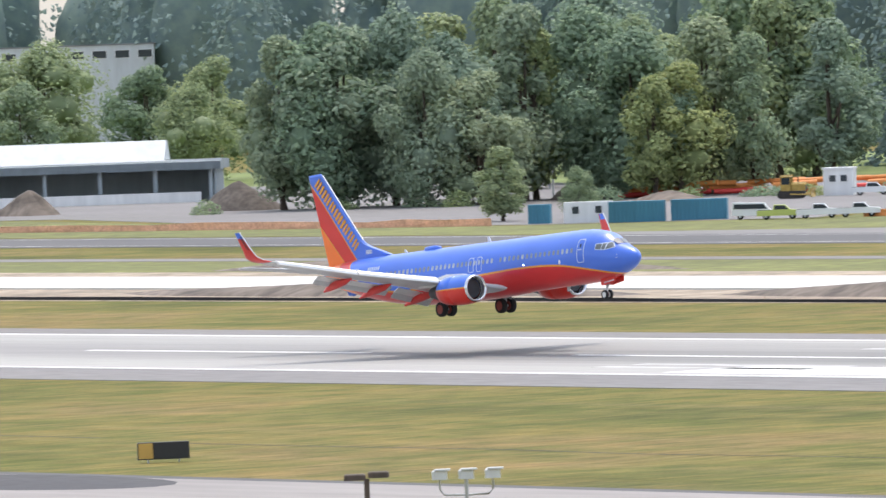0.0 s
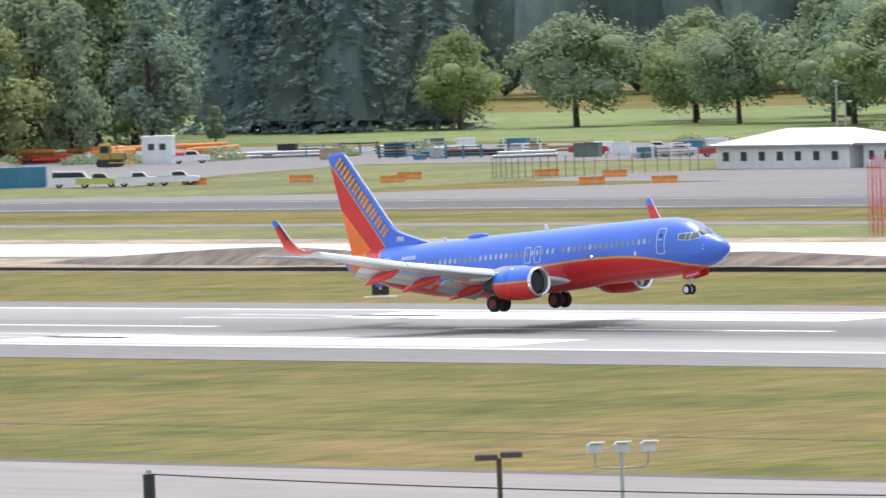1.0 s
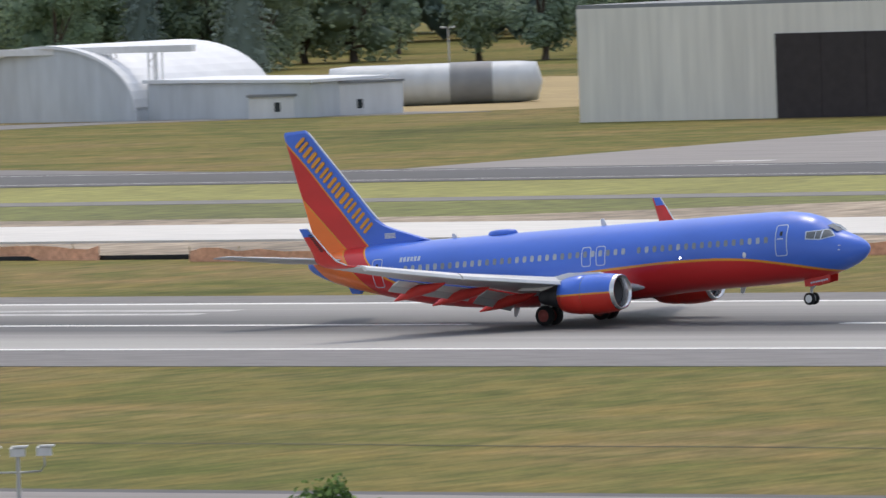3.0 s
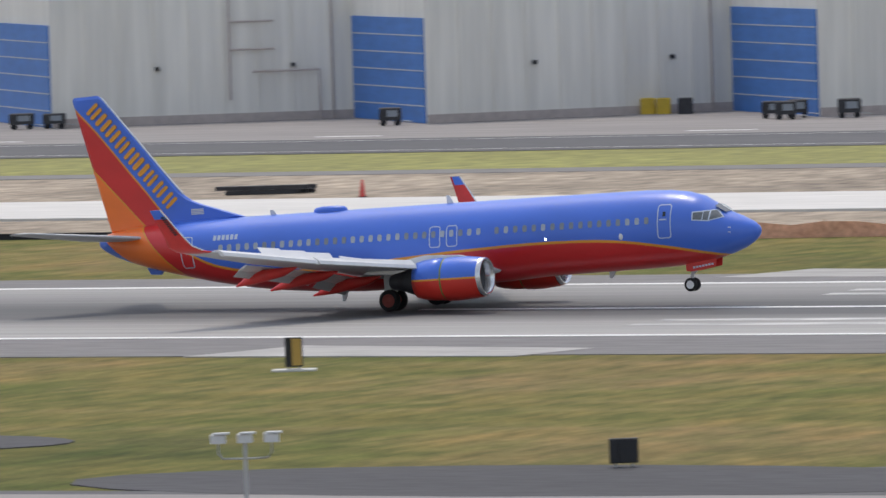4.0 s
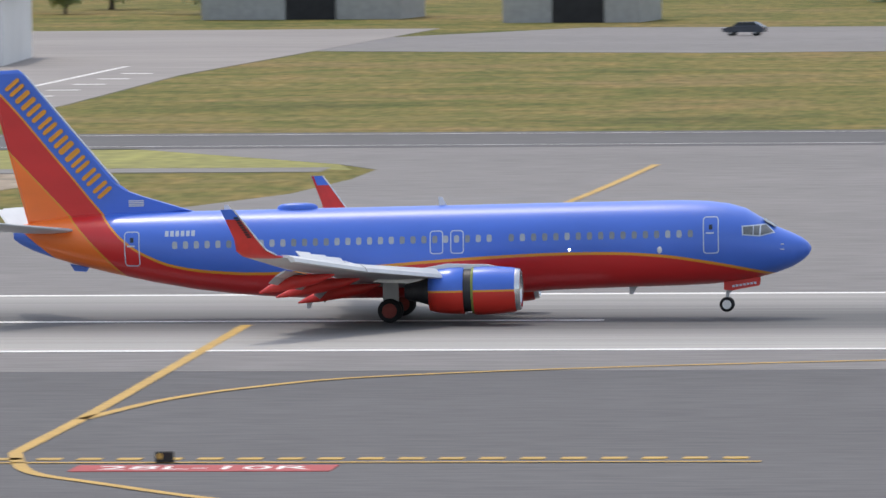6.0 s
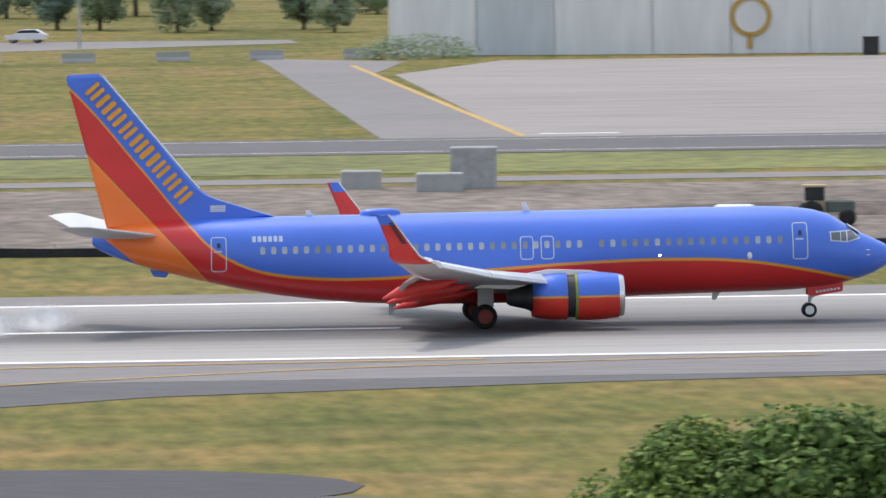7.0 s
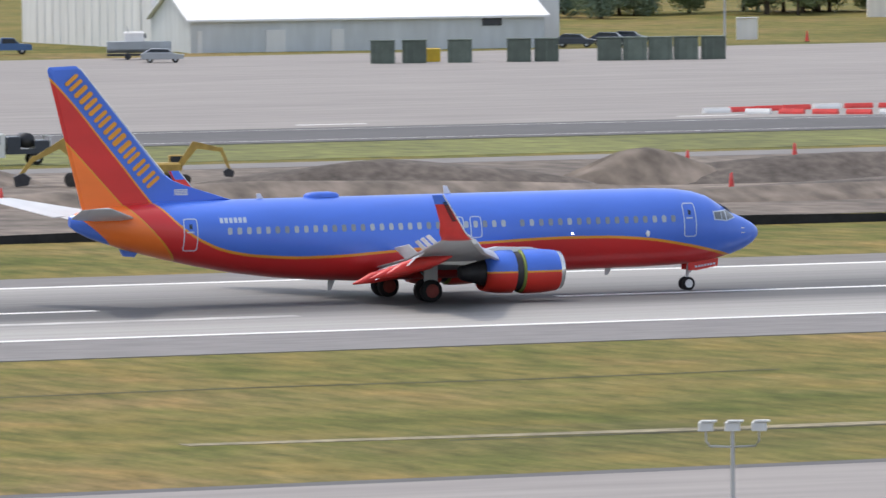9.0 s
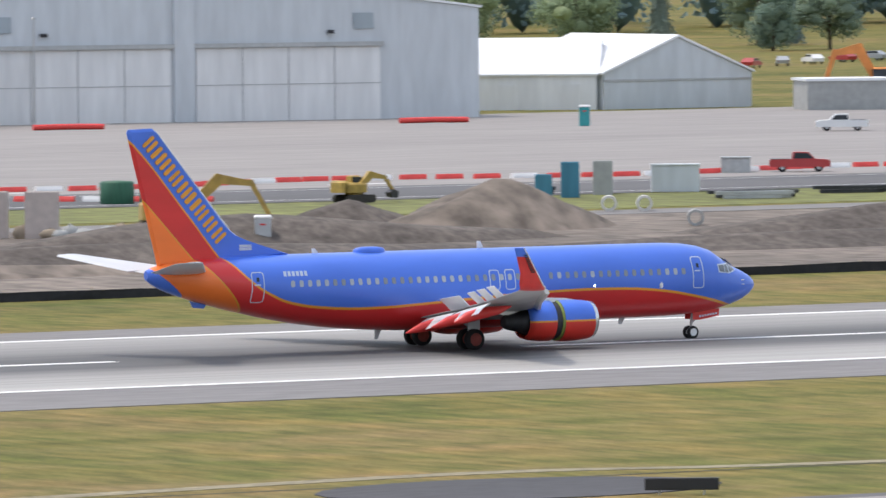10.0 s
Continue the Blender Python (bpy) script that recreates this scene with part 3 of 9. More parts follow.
def hull_at(x):
    for a, b in zip(HULL, HULL[1:]):
        if b[0] <= x <= a[0]:
            k = (x - a[0]) / (b[0] - a[0])
            return tuple(p + (q - p) * k for p, q in zip(a, b))[1:]
    return HULL[0][1:] if x > 0 else HULL[-1][1:]


def hull_side(x, z, side):
    lo, hi, w = hull_at(x)
    c, h = (lo + hi) / 2, (hi - lo) / 2
    s = max(-0.99, min(0.99, (z - c) / h))
    return side * w * math.sqrt(1 - s * s), math.degrees(math.asin(s))


def hull_plate(shape, poly, side, out=0.012, rows=1):
    """A thin plate that lies on the hull; poly is an outline of (x, z)."""
    pts = [(x, hull_side(x, z, side)[0] + side * out, z) for x, z in poly]
    base = [(x, hull_side(x, z, side)[0] - side * 0.03, z) for x, z in poly]
    k = len(poly)
    shape.add(pts + base, [tuple(range(k))] + [(i, (i + 1) % k, (i + 1) % k + k, i + k) for i in range(k)])


def hull_patch(quad, side, out=0.015, n=5):
    """A thin plate between four corners (x, z) that follows the curve of the hull."""
    (ax, az), (bx, bz), (cx, cz), (dx, dz) = quad
    sh, pts = Shape(), []
    for j in range(n + 1):
        for i in range(n + 1):
            p, q = i / n, j / n
            x = (ax * (1 - p) + bx * p) * (1 - q) + (dx * (1 - p) + cx * p) * q
            z = (az * (1 - p) + bz * p) * (1 - q) + (dz * (1 - p) + cz * p) * q
            pts.append((x, hull_side(x, z, side)[0] + side * out, z))
    return sh.add(pts, [(j * (n + 1) + i, j * (n + 1) + i + 1, (j + 1) * (n + 1) + i + 1, (j + 1) * (n + 1) + i) for j in range(n) for i in range(n)], True)


def door_outline(x0, x1, z0, z1, wide, side):
    """A painted frame round a door with rounded corners: one closed band that follows the hull."""
    def loop(k, out):
        pts, r = [], 0.16 - k
        for cx, cz, a0 in ((x1 - 0.16, z1 - 0.16, 0), (x0 + 0.16, z1 - 0.16, 90), (x0 + 0.16, z0 + 0.16, 180), (x1 - 0.16, z0 + 0.16, 270)):
            pts += [(cx + r * math.cos(radians(a0 + q)), cz + r * math.sin(radians(a0 + q))) for q in (0, 30, 60, 90)]
        full = []
        for (ax, az), (bx, bz) in zip(pts, pts[1:] + pts[:1]):  # long sides are divided to keep to the curve
            n = 6 if abs(bz - az) > 0.3 else 1
            full += [(ax + (bx - ax) * j / n, az + (bz - az) * j / n) for j in range(n)]
        return [(x, hull_side(x, z, side)[0] + side * out, z) for x, z in full]
    return Shape().loft([loop(0, -0.01), loop(0, 0.014), loop(wide, 0.014), loop(wide, -0.01)], False, False)


def airfoil(chord_front, chord_back, y, z, thick, n=9):
    """A wing section from leading to trailing edge and back, in one ring."""
    up, low = [], []
    for i in range(n + 1):
        s = (i / n) ** 1.6
        t = thick * (2.6 * math.sqrt(s) * (1 - s) + 0.15 * s * (1 - s)) * 0.62
        x = chord_front + (chord_back - chord_front) * s
        up.append((x, y, z + t * 0.62 + 0.006))
        low.append((x, y, z - t * 0.38 - 0.006))
    return up + low[::-1][:-1]


WING = [(1.3, 5.6, -2.2, 1.72, 1.0), (2.4, 4.7, -2.25, 1.9, 0.85), (4.8, 3.0, -2.35, 2.22, 0.62), (6.0, 2.25, -2.55, 2.36, 0.52), (11.0, -0.55, -3.85, 2.95, 0.34), (16.6, -3.35, -4.95, 3.78, 0.2)]


def wing_at(y):
    for a, b in zip(WING, WING[1:]):
        if a[0] <= y <= b[0]:
            k = (y - a[0]) / (b[0] - a[0])
            return tuple(p + (q - p) * k for p, q in zip(a, b))
    return WING[-1]


def wheel(parent, at, radius, width, hub):
    w = part("wheel", Shape().turn([(radius * 0.62, -width / 2), (radius * 0.93, -width / 2), (radius, -width * 0.3), (radius, width * 0.3), (radius * 0.93, width / 2), (radius * 0.62, width / 2)], axis="y", n=24), TYRE, parent, "black rubber tyre", Matrix.Translation(at))
    part("rim", Shape().turn([(radius * 0.12, -width * 0.56), (radius * 0.22, -width * 0.515), (radius * 0.5, -width * 0.51), (radius * 0.58, -width * 0.54), (radius * 0.62, -width * 0.505), (radius * 0.62, width * 0.505), (radius * 0.58, width * 0.54), (radius * 0.5, width * 0.51), (radius * 0.22, width * 0.515), (radius * 0.12, width * 0.56)], axis="y", n=20), hub, w, "painted wheel hub")
    return w


def airliner():
    top = thing("airliner", "blue and red twin-jet airliner with gold stripes, landing on the runway", "airplane")
    hull = Shape()
    rings = []
    for i, (a, b) in enumerate(zip(HULL, HULL[1:])):
        for k in range(3):
            t = k / 3
            rings.append(tuple(p + (q - p) * t for p, q in zip(a, b)))
    rings.append(HULL[-1])
    N = 48
    hull.loft([[(x, w * math.sin(6.28319 * k / N), (lo + hi) / 2 + (hi - lo) / 2 * math.cos(6.28319 * k / N)) for k in range(N)] for x, lo, hi, w in rings])
    fus = part("fuselage", hull, LIVERY, top, "blue and red painted fuselage with a gold line")
    part("radome_line", Shape().turn([(0.0, 0), (0.01, 0.01), (0.0, 0.02)], (18.9, 0, 2.9), "x", 6), OUTLINE, fus)
    # fin with its dorsal fillet
    fin_side = [(-9.4, 5.27), (-11.85, 6.03), (-12.6, 6.32), (-13.15, 6.72), (-13.6, 7.25), (-17.5, 12.02), (-17.72, 12.18), (-19.13, 12.14), (-19.22, 11.98), (-17.45, 4.85), (-14.0, 4.9)]
    fin = Shape()

    def fin_width(x, z):
        if z < 5.5:
            return 0.19
        return 0.20 - 0.012 * (z - 5.0)
    core = [(x * 0.93 + -16.2 * 0.07, z * 0.96 + 8.2 * 0.04) for x, z in fin_side]
    k = len(fin_side)
    pts = [(x, -fin_width(x, z), z) for x, z in core] + [(x, -0.03, z) for x, z in fin_side] + [(x, 0.03, z) for x, z in fin_side] + [(x, fin_width(x, z), z) for x, z in core]
    fin.add(pts, [(j * k + i, j * k + (i + 1) % k, j * k + k + (i + 1) % k, j * k + k + i) for j in range(3) for i in range(k)] + [tuple(range(k))[::-1], tuple(range(3 * k, 4 * k))])
    finp = part("fin", fin, LIVERY, top, "blue, red and orange painted tail fin")
    part("fin_leading_edge", Shape().tube([(-13.1, 0, 6.70), (-13.58, 0, 7.24), (-17.5, 0, 12.03)], 0.06, 8), BARE_METAL, finp)
    # nine pairs of plain gold bars slope down along the fin in place of the lettering
    u, v = Vector((4.05, 0, -4.93)).normalized(), Vector((4.93, 0, 4.05)).normalized()
    for side in (-1, 1):
        for i in range(9):
            o = Vector((-17.9, side * 0.212, 11.35)) + Vector((4.05, 0, -4.93)) * i / 8
            a, b = (0.27, 0.33, 0.3, 0.27, 0.3, 0.36, 0.26, 0.27, 0.27)[i], 0.42
            sh = Shape()
            for lo, hi in ((-a, -a * 0.28), (a * 0.28, a)):
                edge = [(lo + 0.05, -b), (hi - 0.05, -b), (hi, -b + 0.08), (hi, b - 0.08), (hi - 0.05, b), (lo + 0.05, b), (lo, b - 0.08), (lo, -b + 0.08)]
                sh.loft([[o + u * p + v * q + Vector((0, d, 0)) for p, q in edge] for d in (-side * 0.06, 0)], True, False)
            part("letter_block", sh, GOLD_PAINT, finp, "plain gold bars")
        flag = Shape()
        for j in range(4):
            zz = 5.62 + 0.08 * j
            flag.box((-12.25, side * 0.2, zz), (0.72, 0.06, 0.05))
        part("tail_emblem", flag, WHITE_PAINT, finp, "small pale striped emblem")
        # registration as a plain bar of dashes
        for j in range(6):
            sh = Shape()
            x0 = -10.73 + 0.25 * j
            hull_plate(sh, [(x0, 4.2), (x0 + 0.17, 4.2), (x0 + 0.17, 4.46), (x0, 4.46)], side)
            part("registration_bar", sh, OUTLINE, fus, "plain pale bar")
    # cabin windows
    row = [4.62 - 0.513 * k for k in range(30)] + [5.66 + 0.526 * k for k in range(17)]
    rnd = random.Random(4)
    pane = Shape()
    pane.add([(0.125 * math.copysign(abs(math.cos(6.28319 * (k + 0.5) / 12)) ** 0.6, math.cos(6.28319 * (k + 0.5) / 12)), d, 0.18 * math.copysign(abs(math.sin(6.28319 * (k + 0.5) / 12)) ** 0.6, math.sin(6.28319 * (k + 0.5) / 12))) for d in (-0.015, 0.03) for k in range(12)],
             [tuple(range(12)), tuple(range(12, 24))[::-1]] + [(i, (i + 1) % 12, (i + 1) % 12 + 12, i + 12) for i in range(12)])
    shades, opens = pane.mesh("cabin_window", WINDOW_SHADE), pane.mesh("cabin_window", WINDOW_OPEN)
    for side in (-1, 1):
        for x in row:
            y, tilt = hull_side(x, 3.79, side)
            closed = rnd.random() < (0.75 if x < 0.5 else 0.35)
            part("cabin_window", shades if closed else opens, None, fus, m=Matrix.Translation((x, y, 3.79)) @ pose(0, 0, 0, -side * -tilt, 0, 0 if side < 0 else 180))
        for name, x0, x1, z0, z1 in (("rear_door", -12.68, -11.94, 2.82, 4.47), ("overwing_exit", 1.81, 2.45, 3.1, 4.2), ("overwing_exit", 2.78, 3.42, 3.1, 4.2), ("front_door", 14.66, 15.4, 2.83, 4.56)):
            door = part(name, door_outline(x0, x1, z0, z1, 0.05, side), OUTLINE, fus, "pale outlined cabin door")
            if "door" in name:
                part("door_handle", hull_patch([(x0 + 0.14, z0 + 0.93), (x1 - 0.22, z0 + 0.93), (x1 - 0.22, z0 + 1.0), (x0 + 0.14, z0 + 1.0)], side, 0.02, 2), OUTLINE, door, "pale door handle plate")
                part("door_window", hull_patch([(x0 + 0.29, z0 + 1.13), (x0 + 0.45, z0 + 1.13), (x0 + 0.45, z0 + 1.36), (x0 + 0.29, z0 + 1.36)], side, 0.02, 2), GLASS_DARK, door)
        # cockpit side windows
        part("window_frame", hull_patch([(16.48, 3.65), (17.30, 3.56), (17.33, 4.12), (16.46, 4.09)], side, 0.012, 6), OUTLINE, fus)
        part("window_frame", hull_patch([(17.28, 3.56), (17.99, 3.71), (17.60, 4.14), (17.31, 4.12)], side, 0.013, 6), OUTLINE, fus)
        for quad in ([(16.55, 3.70), (16.97, 3.655), (16.99, 4.05), (16.53, 4.04)], [(17.01, 3.65), (17.27, 3.62), (17.29, 4.07), (17.03, 4.06)], [(17.34, 3.62), (17.92, 3.75), (17.57, 4.08), (17.36, 4.08)]):
            part("cockpit_window", hull_patch(quad, side, 0.024, 6), COCKPIT_GLASS, fus, "grey cockpit pane")
        for dz in (-0.12, 0.12):
            part("air_probe", Shape().tube([(18.25, hull_side(18.25, 3.05 + dz, side)[0], 3.05 + dz), (18.4, hull_side(18.25, 3.05 + dz, side)[0] + side * 0.06, 3.05 + dz)], 0.025, 6), WHITE_PAINT, fus)
        for x, z in ((8.39, 3.17), (12.62, 3.06)):
            part("fuselage_light", Shape().blob((x, hull_side(x, z, side)[0], z), (0.06 if x < 9 else 0.12, 0.05, 0.055 if x < 9 else 0.17), 1, 0.0, 10, 6), LANDING_LIGHT if x < 9 else WHITE_PAINT, fus)
    wind = Shape()
    for s in (-1, 1):
        wind.add([(18.06, 0.03 * s, 4.0), (17.98, 0.55 * s, 3.96), (17.46, 0.66 * s, 4.31), (17.44, 0.03 * s, 4.42)], [(0, 1, 2, 3) if s < 0 else (3, 2, 1, 0)])
    part("windscreen", wind, COCKPIT_GLASS, fus, "dark cockpit windscreen")
    # roof dome, aerials, drain masts
    part("antenna_dome", Shape().loft([[(-4.6 + 0.98 * c * q, 0.42 * s * q, 5.28 + h) for c, s in [(math.cos(6.28319 * k / 20), math.sin(6.28319 * k / 20)) for k in range(20)]] for q, h in ((1.0, 0.0), (0.97, 0.14), (0.82, 0.24), (0.45, 0.29))]), BLUE_PAINT, fus, "blue dome on the crown")
    for x, z, h in ((-7.9, 5.28, 0.28), (2.3, 5.29, 0.42), (11.2, 1.28, -0.36), (-4.1, 1.08, -0.5)):
        part("blade_aerial", Shape().prism([(x - 0.18, z), (x + 0.2, z), (x - 0.02, z + h), (x - 0.2, z + h)], "y", -0.03, 0.03), WHITE_PAINT if h > 0 else WING_GREY, fus)
    part("tail_skid", Shape().prism([(-15.5, 2.95), (-14.6, 2.75), (-14.75, 2.55), (-15.3, 2.6)], "y", -0.12, 0.12), BLUE_PAINT, fus, "small blue tail skid")
    # horizontal tail
    for side in (-1, 1):
        st = Shape()
        st.loft([airfoil(a, b, side * y, z, t) for y, a, b, z, t in ((0.7, -14.9, -18.0, 4.5, 0.42), (7.1, -18.5, -19.75, 5.3, 0.16), (7.2, -18.9, -19.7, 5.32, 0.05))], True, True)
        sp = part("tailplane", st, WING_GREY, top, "pale grey tailplane")
        el = Shape()
        el.loft([airfoil(a, b, side * y, z, t) for y, a, b, z, t in ((1.3, -17.4, -18.55, 4.58, 0.12), (6.8, -19.4, -20.0, 5.27, 0.06))])
        part("elevator", el, WING_GREY, sp, "pale grey elevator")
    # wings
    spoilers, sleeves, wings = [], [], []
    for side in (-1, 1):
        wg = Shape()
        wg.loft([airfoil(a, b, side * y, z, t) for y, a, b, z, t in WING], True, True)
        wing = part("wing", wg, WING_GREY, top, "pale grey wing with extended flaps")
        wings.append((wing, side))
        for y0, y1, back in ((2.0, 5.5, 1.05), (6.0, 11.8, 0.85)):
            for stage in (0, 1):
                fl = Shape()
                sec = []
                for y in (y0, y1):
                    _, a, b, z, t = wing_at(y)
                    k = back * (1 - 0.1 * (y - y0) / (y1 - y0))
                    fx, fz = b + 0.15 - stage * 0.8 * k * 0.8, z - 0.14 - stage * 0.34 * k
                    ang = radians(26 if stage == 0 else 42)
                    ring = airfoil(0, -k * (0.75 if stage == 0 else 0.55), 0, 0, 0.2)
                    sec.append([(fx + p[0] * math.cos(ang) - p[2] * math.sin(ang) * -1, side * y, fz + p[0] * math.sin(ang) + p[2] * math.cos(ang)) for p in ring])
                fl.loft(sec)
                part("flap", fl, WING_WHITE if stage == 0 else WING_GREY, wing, "extended trailing flap")
        for y in (3.4, 7.2, 10.3):
            _, a, b, z, t = wing_at(y)
            long = 2.5 if y < 9 else 2.0
            pts = [(b + 1.9, side * y, z - 0.22), (b + 1.1, side * y, z - 0.4), (b + 0.1, side * y, z - 0.52), (b - 0.4 * long, side * y, z - 0.72), (b - 0.8 * long, side * y, z - 1.0)]
            part("flap_fairing", Shape().tube(pts, [0.04, 0.24, 0.32, 0.27, 0.04], 10), RED_PAINT, wing, "red flap track fairing")
        for y0, y1 in ((5.6, 10.8), (10.9, 16.2)):
            sl, sec = Shape(), []
            for y in (y0, y1):
                _, a, b, z, t = wing_at(y)
                c = 0.16 * (a - b) + 0.1
                sec.append([(a + 0.28, side * y, z - 0.16), (a + 0.20, side * y, z + 0.02), (a - 0.05, side * y, z + t * 0.42 + 0.05), (a - c, side * y, z + t * 0.5 + 0.05), (a - c * 0.5, side * y, z + t * 0.3 + 0.02), (a + 0.1, side * y, z - 0.2)])
            sl.loft(sec, True, False)
            part("slat", sl, WING_WHITE, wing, "pale extended leading-edge slat")
        # spoilers lie on the wing until touchdown
        for y0, y1 in ((2.6, 5.2), (6.2, 8.0), (8.1, 9.9), (10.0, 11.6)):
            s0, s1 = wing_at(y0), wing_at(y1)
            h0 = Vector((s0[2] + 1.25, side * y0, s0[3] + 0.20))
            h1 = Vector((s1[2] + 1.15, side * y1, s1[3] + 0.15))
            d = h1 - h0
            hinge = Matrix.Translation(h0) @ pose(0, 0, 0, side * math.degrees(math.asin(d.z / d.length)), 0, -side * math.degrees(math.atan2(d.x, abs(d.y))))
            pan = Shape().box((-0.45, side * d.length / 2, -0.02), (0.9, d.length - 0.06, 0.04))
            ob = part("spoiler", pan, WING_WHITE, wing, "pale spoiler panel", hinge)
            spoilers.append((ob, hinge))
        # blended winglet
        path = [(16.55, -3.33, -4.95, 3.78, 0.2, 0), (17.05, -3.65, -5.15, 3.88, 0.17, 20), (17.4, -4.05, -5.4, 4.15, 0.14, 55), (17.62, -4.42, -5.45, 4.68, 0.11, 78), (17.82, -4.98, -5.75, 5.45, 0.09, 80), (17.95, -5.42, -5.98, 6.05, 0.05, 80)]

        def tip_ring(y, a, b, z, t, cant):
            c, s = math.cos(radians(cant)), math.sin(radians(cant))
            return [(p[0], side * (y - p[2] * s), z + p[2] * c) for p in airfoil(a, b, 0, 0, t)]
        wl = Shape()
        wl.loft([tip_ring(*q) for q in path], True, True)
        wlp = part("winglet", wl, RED_PAINT, wing, "red upturned winglet with a blue tip")
        tip = Shape()
        tip.loft([tip_ring(y + 0.004, a + 0.012, b - 0.012, z, t + 0.03, c) for y, a, b, z, t, c in ((17.855, -5.09, -5.80, 5.60, 0.09, 80), (17.955, -5.43, -5.99, 6.06, 0.05, 80))], True, True)
        part("winglet_tip", tip, BLUE_PAINT, wlp, "blue winglet tip")
        part("winglet_edge", Shape().tube([(-3.62, side * 17.05, 3.9), (-4.04, side * 17.42, 4.17), (-4.42, side * 17.62, 4.68), (-4.98, side * 17.82, 5.45), (-5.42, side * 17.95, 6.05)], 0.045, 6), BARE_METAL, wlp, "bare metal leading edge")
        for k in range(9):  # plain bars for the small writing on the outer face
            q = (k + 0.5) / 9
            x, y, z = -4.72 - 0.62 * q, 17.66 + 0.24 * q, 4.72 + 1.0 * q
            part("writing_bar", Shape().box((x, side * (y + 0.05), z), (0.2, 0.04, 0.07)), DARK_METAL, wlp)
        # engine
        ey, ez = side * 4.83, 1.52
        front = Shape()
        front.turn([(0.80, 6.05), (0.88, 6.2), (0.98, 6.2), (1.03, 5.95), (1.09, 5.3), (1.11, 4.6), (1.10, 4.05)], (0, 0, 0), "x", 36)
        eng = part("engine", Shape().turn([(0.70, 5.85), (0.74, 5.3), (0.74, 4.9), (0.9, 4.2), (0.92, 3.0), (0.8, 2.4), (0.55, 1.7), (0.40, 1.05), (0.30, 0.9)], (0, 0, 0), "x", 28), DARK_METAL, wing, "dark engine core", Matrix.Translation((0, ey, ez)))
        fc = Shape()
        fc.loft([[Vector((x, ey + r * math.cos(6.28319 * k / 36), ez - 0.04 * (k > 18) + r * math.sin(6.28319 * k / 36))) for k in range(36)] for r, x in ((0.99, 6.12), (1.03, 5.9), (1.09, 5.3), (1.115, 4.7), (1.10, 4.18))], False)
        part("fan_cowl", fc, NACELLE, wing, "blue and red engine cowl with a gold line")
        lip = Shape()
        lip.loft([[Vector((x, r * math.cos(6.28319 * k / 36), r * math.sin(6.28319 * k / 36))) for k in range(36)] for r, x in ((0.76, 5.8), (0.82, 6.2), (0.9, 6.36), (0.965, 6.33), (0.995, 6.1))], False)
        part("intake_lip", lip, BARE_METAL, eng, "polished metal intake lip")
        part("spinner", Shape().turn([(0.02, 5.75), (0.14, 5.6), (0.26, 5.3)], (0, 0, 0), "x", 16), WING_GREY, eng, "grey fan spinner")
        fan_ = Shape()
        for k in range(24):
            a = 6.28319 * k / 24
            r = pose(5.3, 0, 0, math.degrees(a))
            fan_.add([r @ Vector(p) for p in ((0.05, -0.03, 0.24), (-0.05, 0.03, 0.24), (-0.1, 0.11, 0.74), (0.1, -0.02, 0.74))], [(0, 1, 2, 3)])
        part("fan_blades", fan_, DARK_METAL, eng, "dark fan blades")
        part("reverser_cascade", Shape().turn([(1.0, 4.25), (1.0, 3.3)], (0, 0, 0), "x", 36), DARK_METAL, eng, "dark thrust reverser cascade")
        part("cascade_frame", Shape().turn([(1.02, 4.22), (1.085, 4.2), (1.085, 4.07), (1.02, 4.05)], (0, 0, 0), "x", 36), GREEN_PRIMER, eng, "green primed frame")
        sv = Shape()
        sv.loft([[Vector((x, ey + r * math.cos(6.28319 * k / 36), ez + r * math.sin(6.28319 * k / 36))) for k in range(36)] for r, x in ((1.05, 4.18), (1.10, 4.16), (1.09, 3.5), (1.02, 2.95), (0.92, 2.55), (0.88, 2.57), (0.95, 3.0))], False)
        sleeves.append(part("reverser_sleeve", sv, NACELLE, wing, "blue and red reverser sleeve"))
        part("pylon", Shape().prism([(5.7, 2.5), (4.8, 2.7), (2.9, 2.78), (0.2, 2.35), (-0.6, 2.0), (1.2, 1.9), (3.5, 2.3)], "y", ey - 0.16, ey + 0.16), WING_WHITE, wing, "pale engine pylon")
        # main gear
        gy = side * 2.86
        leg = part("main_gear_leg", Shape().tube([(0, gy, 0.56), (0, gy, 1.3), (0.15, gy - side * 0.1, 2.1)], [0.11, 0.13, 0.17], 10).tube([(0, gy, 1.2), (0.1, gy - side * 1.3, 1.5)], 0.06, 8).tube([(0, gy - 0.62, 0.56), (0, gy + 0.62, 0.56)], 0.09, 10), WING_GREY, top, "pale grey landing gear leg")
        part("gear_door", Shape().box((0.05, gy + side * 0.28, 1.5), (0.75, 0.05, 1.0)), WING_GREY, leg)
        for d in (-0.43, 0.43):
            wheel(leg, (0, gy + d, 0.565), 0.565, 0.40, HUB_RED)
    # nose gear
    leg = part("nose_gear_leg", Shape().tube([(15.6, 0, 0.36), (15.65, 0, 0.9), (15.8, 0, 1.6)], [0.07, 0.09, 0.1], 10).tube([(15.65, 0, 0.85), (16.5, 0, 1.55)], 0.045, 8).tube([(15.6, -0.28, 0.35), (15.6, 0.28, 0.35)], 0.06, 8), WING_GREY, top, "pale grey nose gear leg")
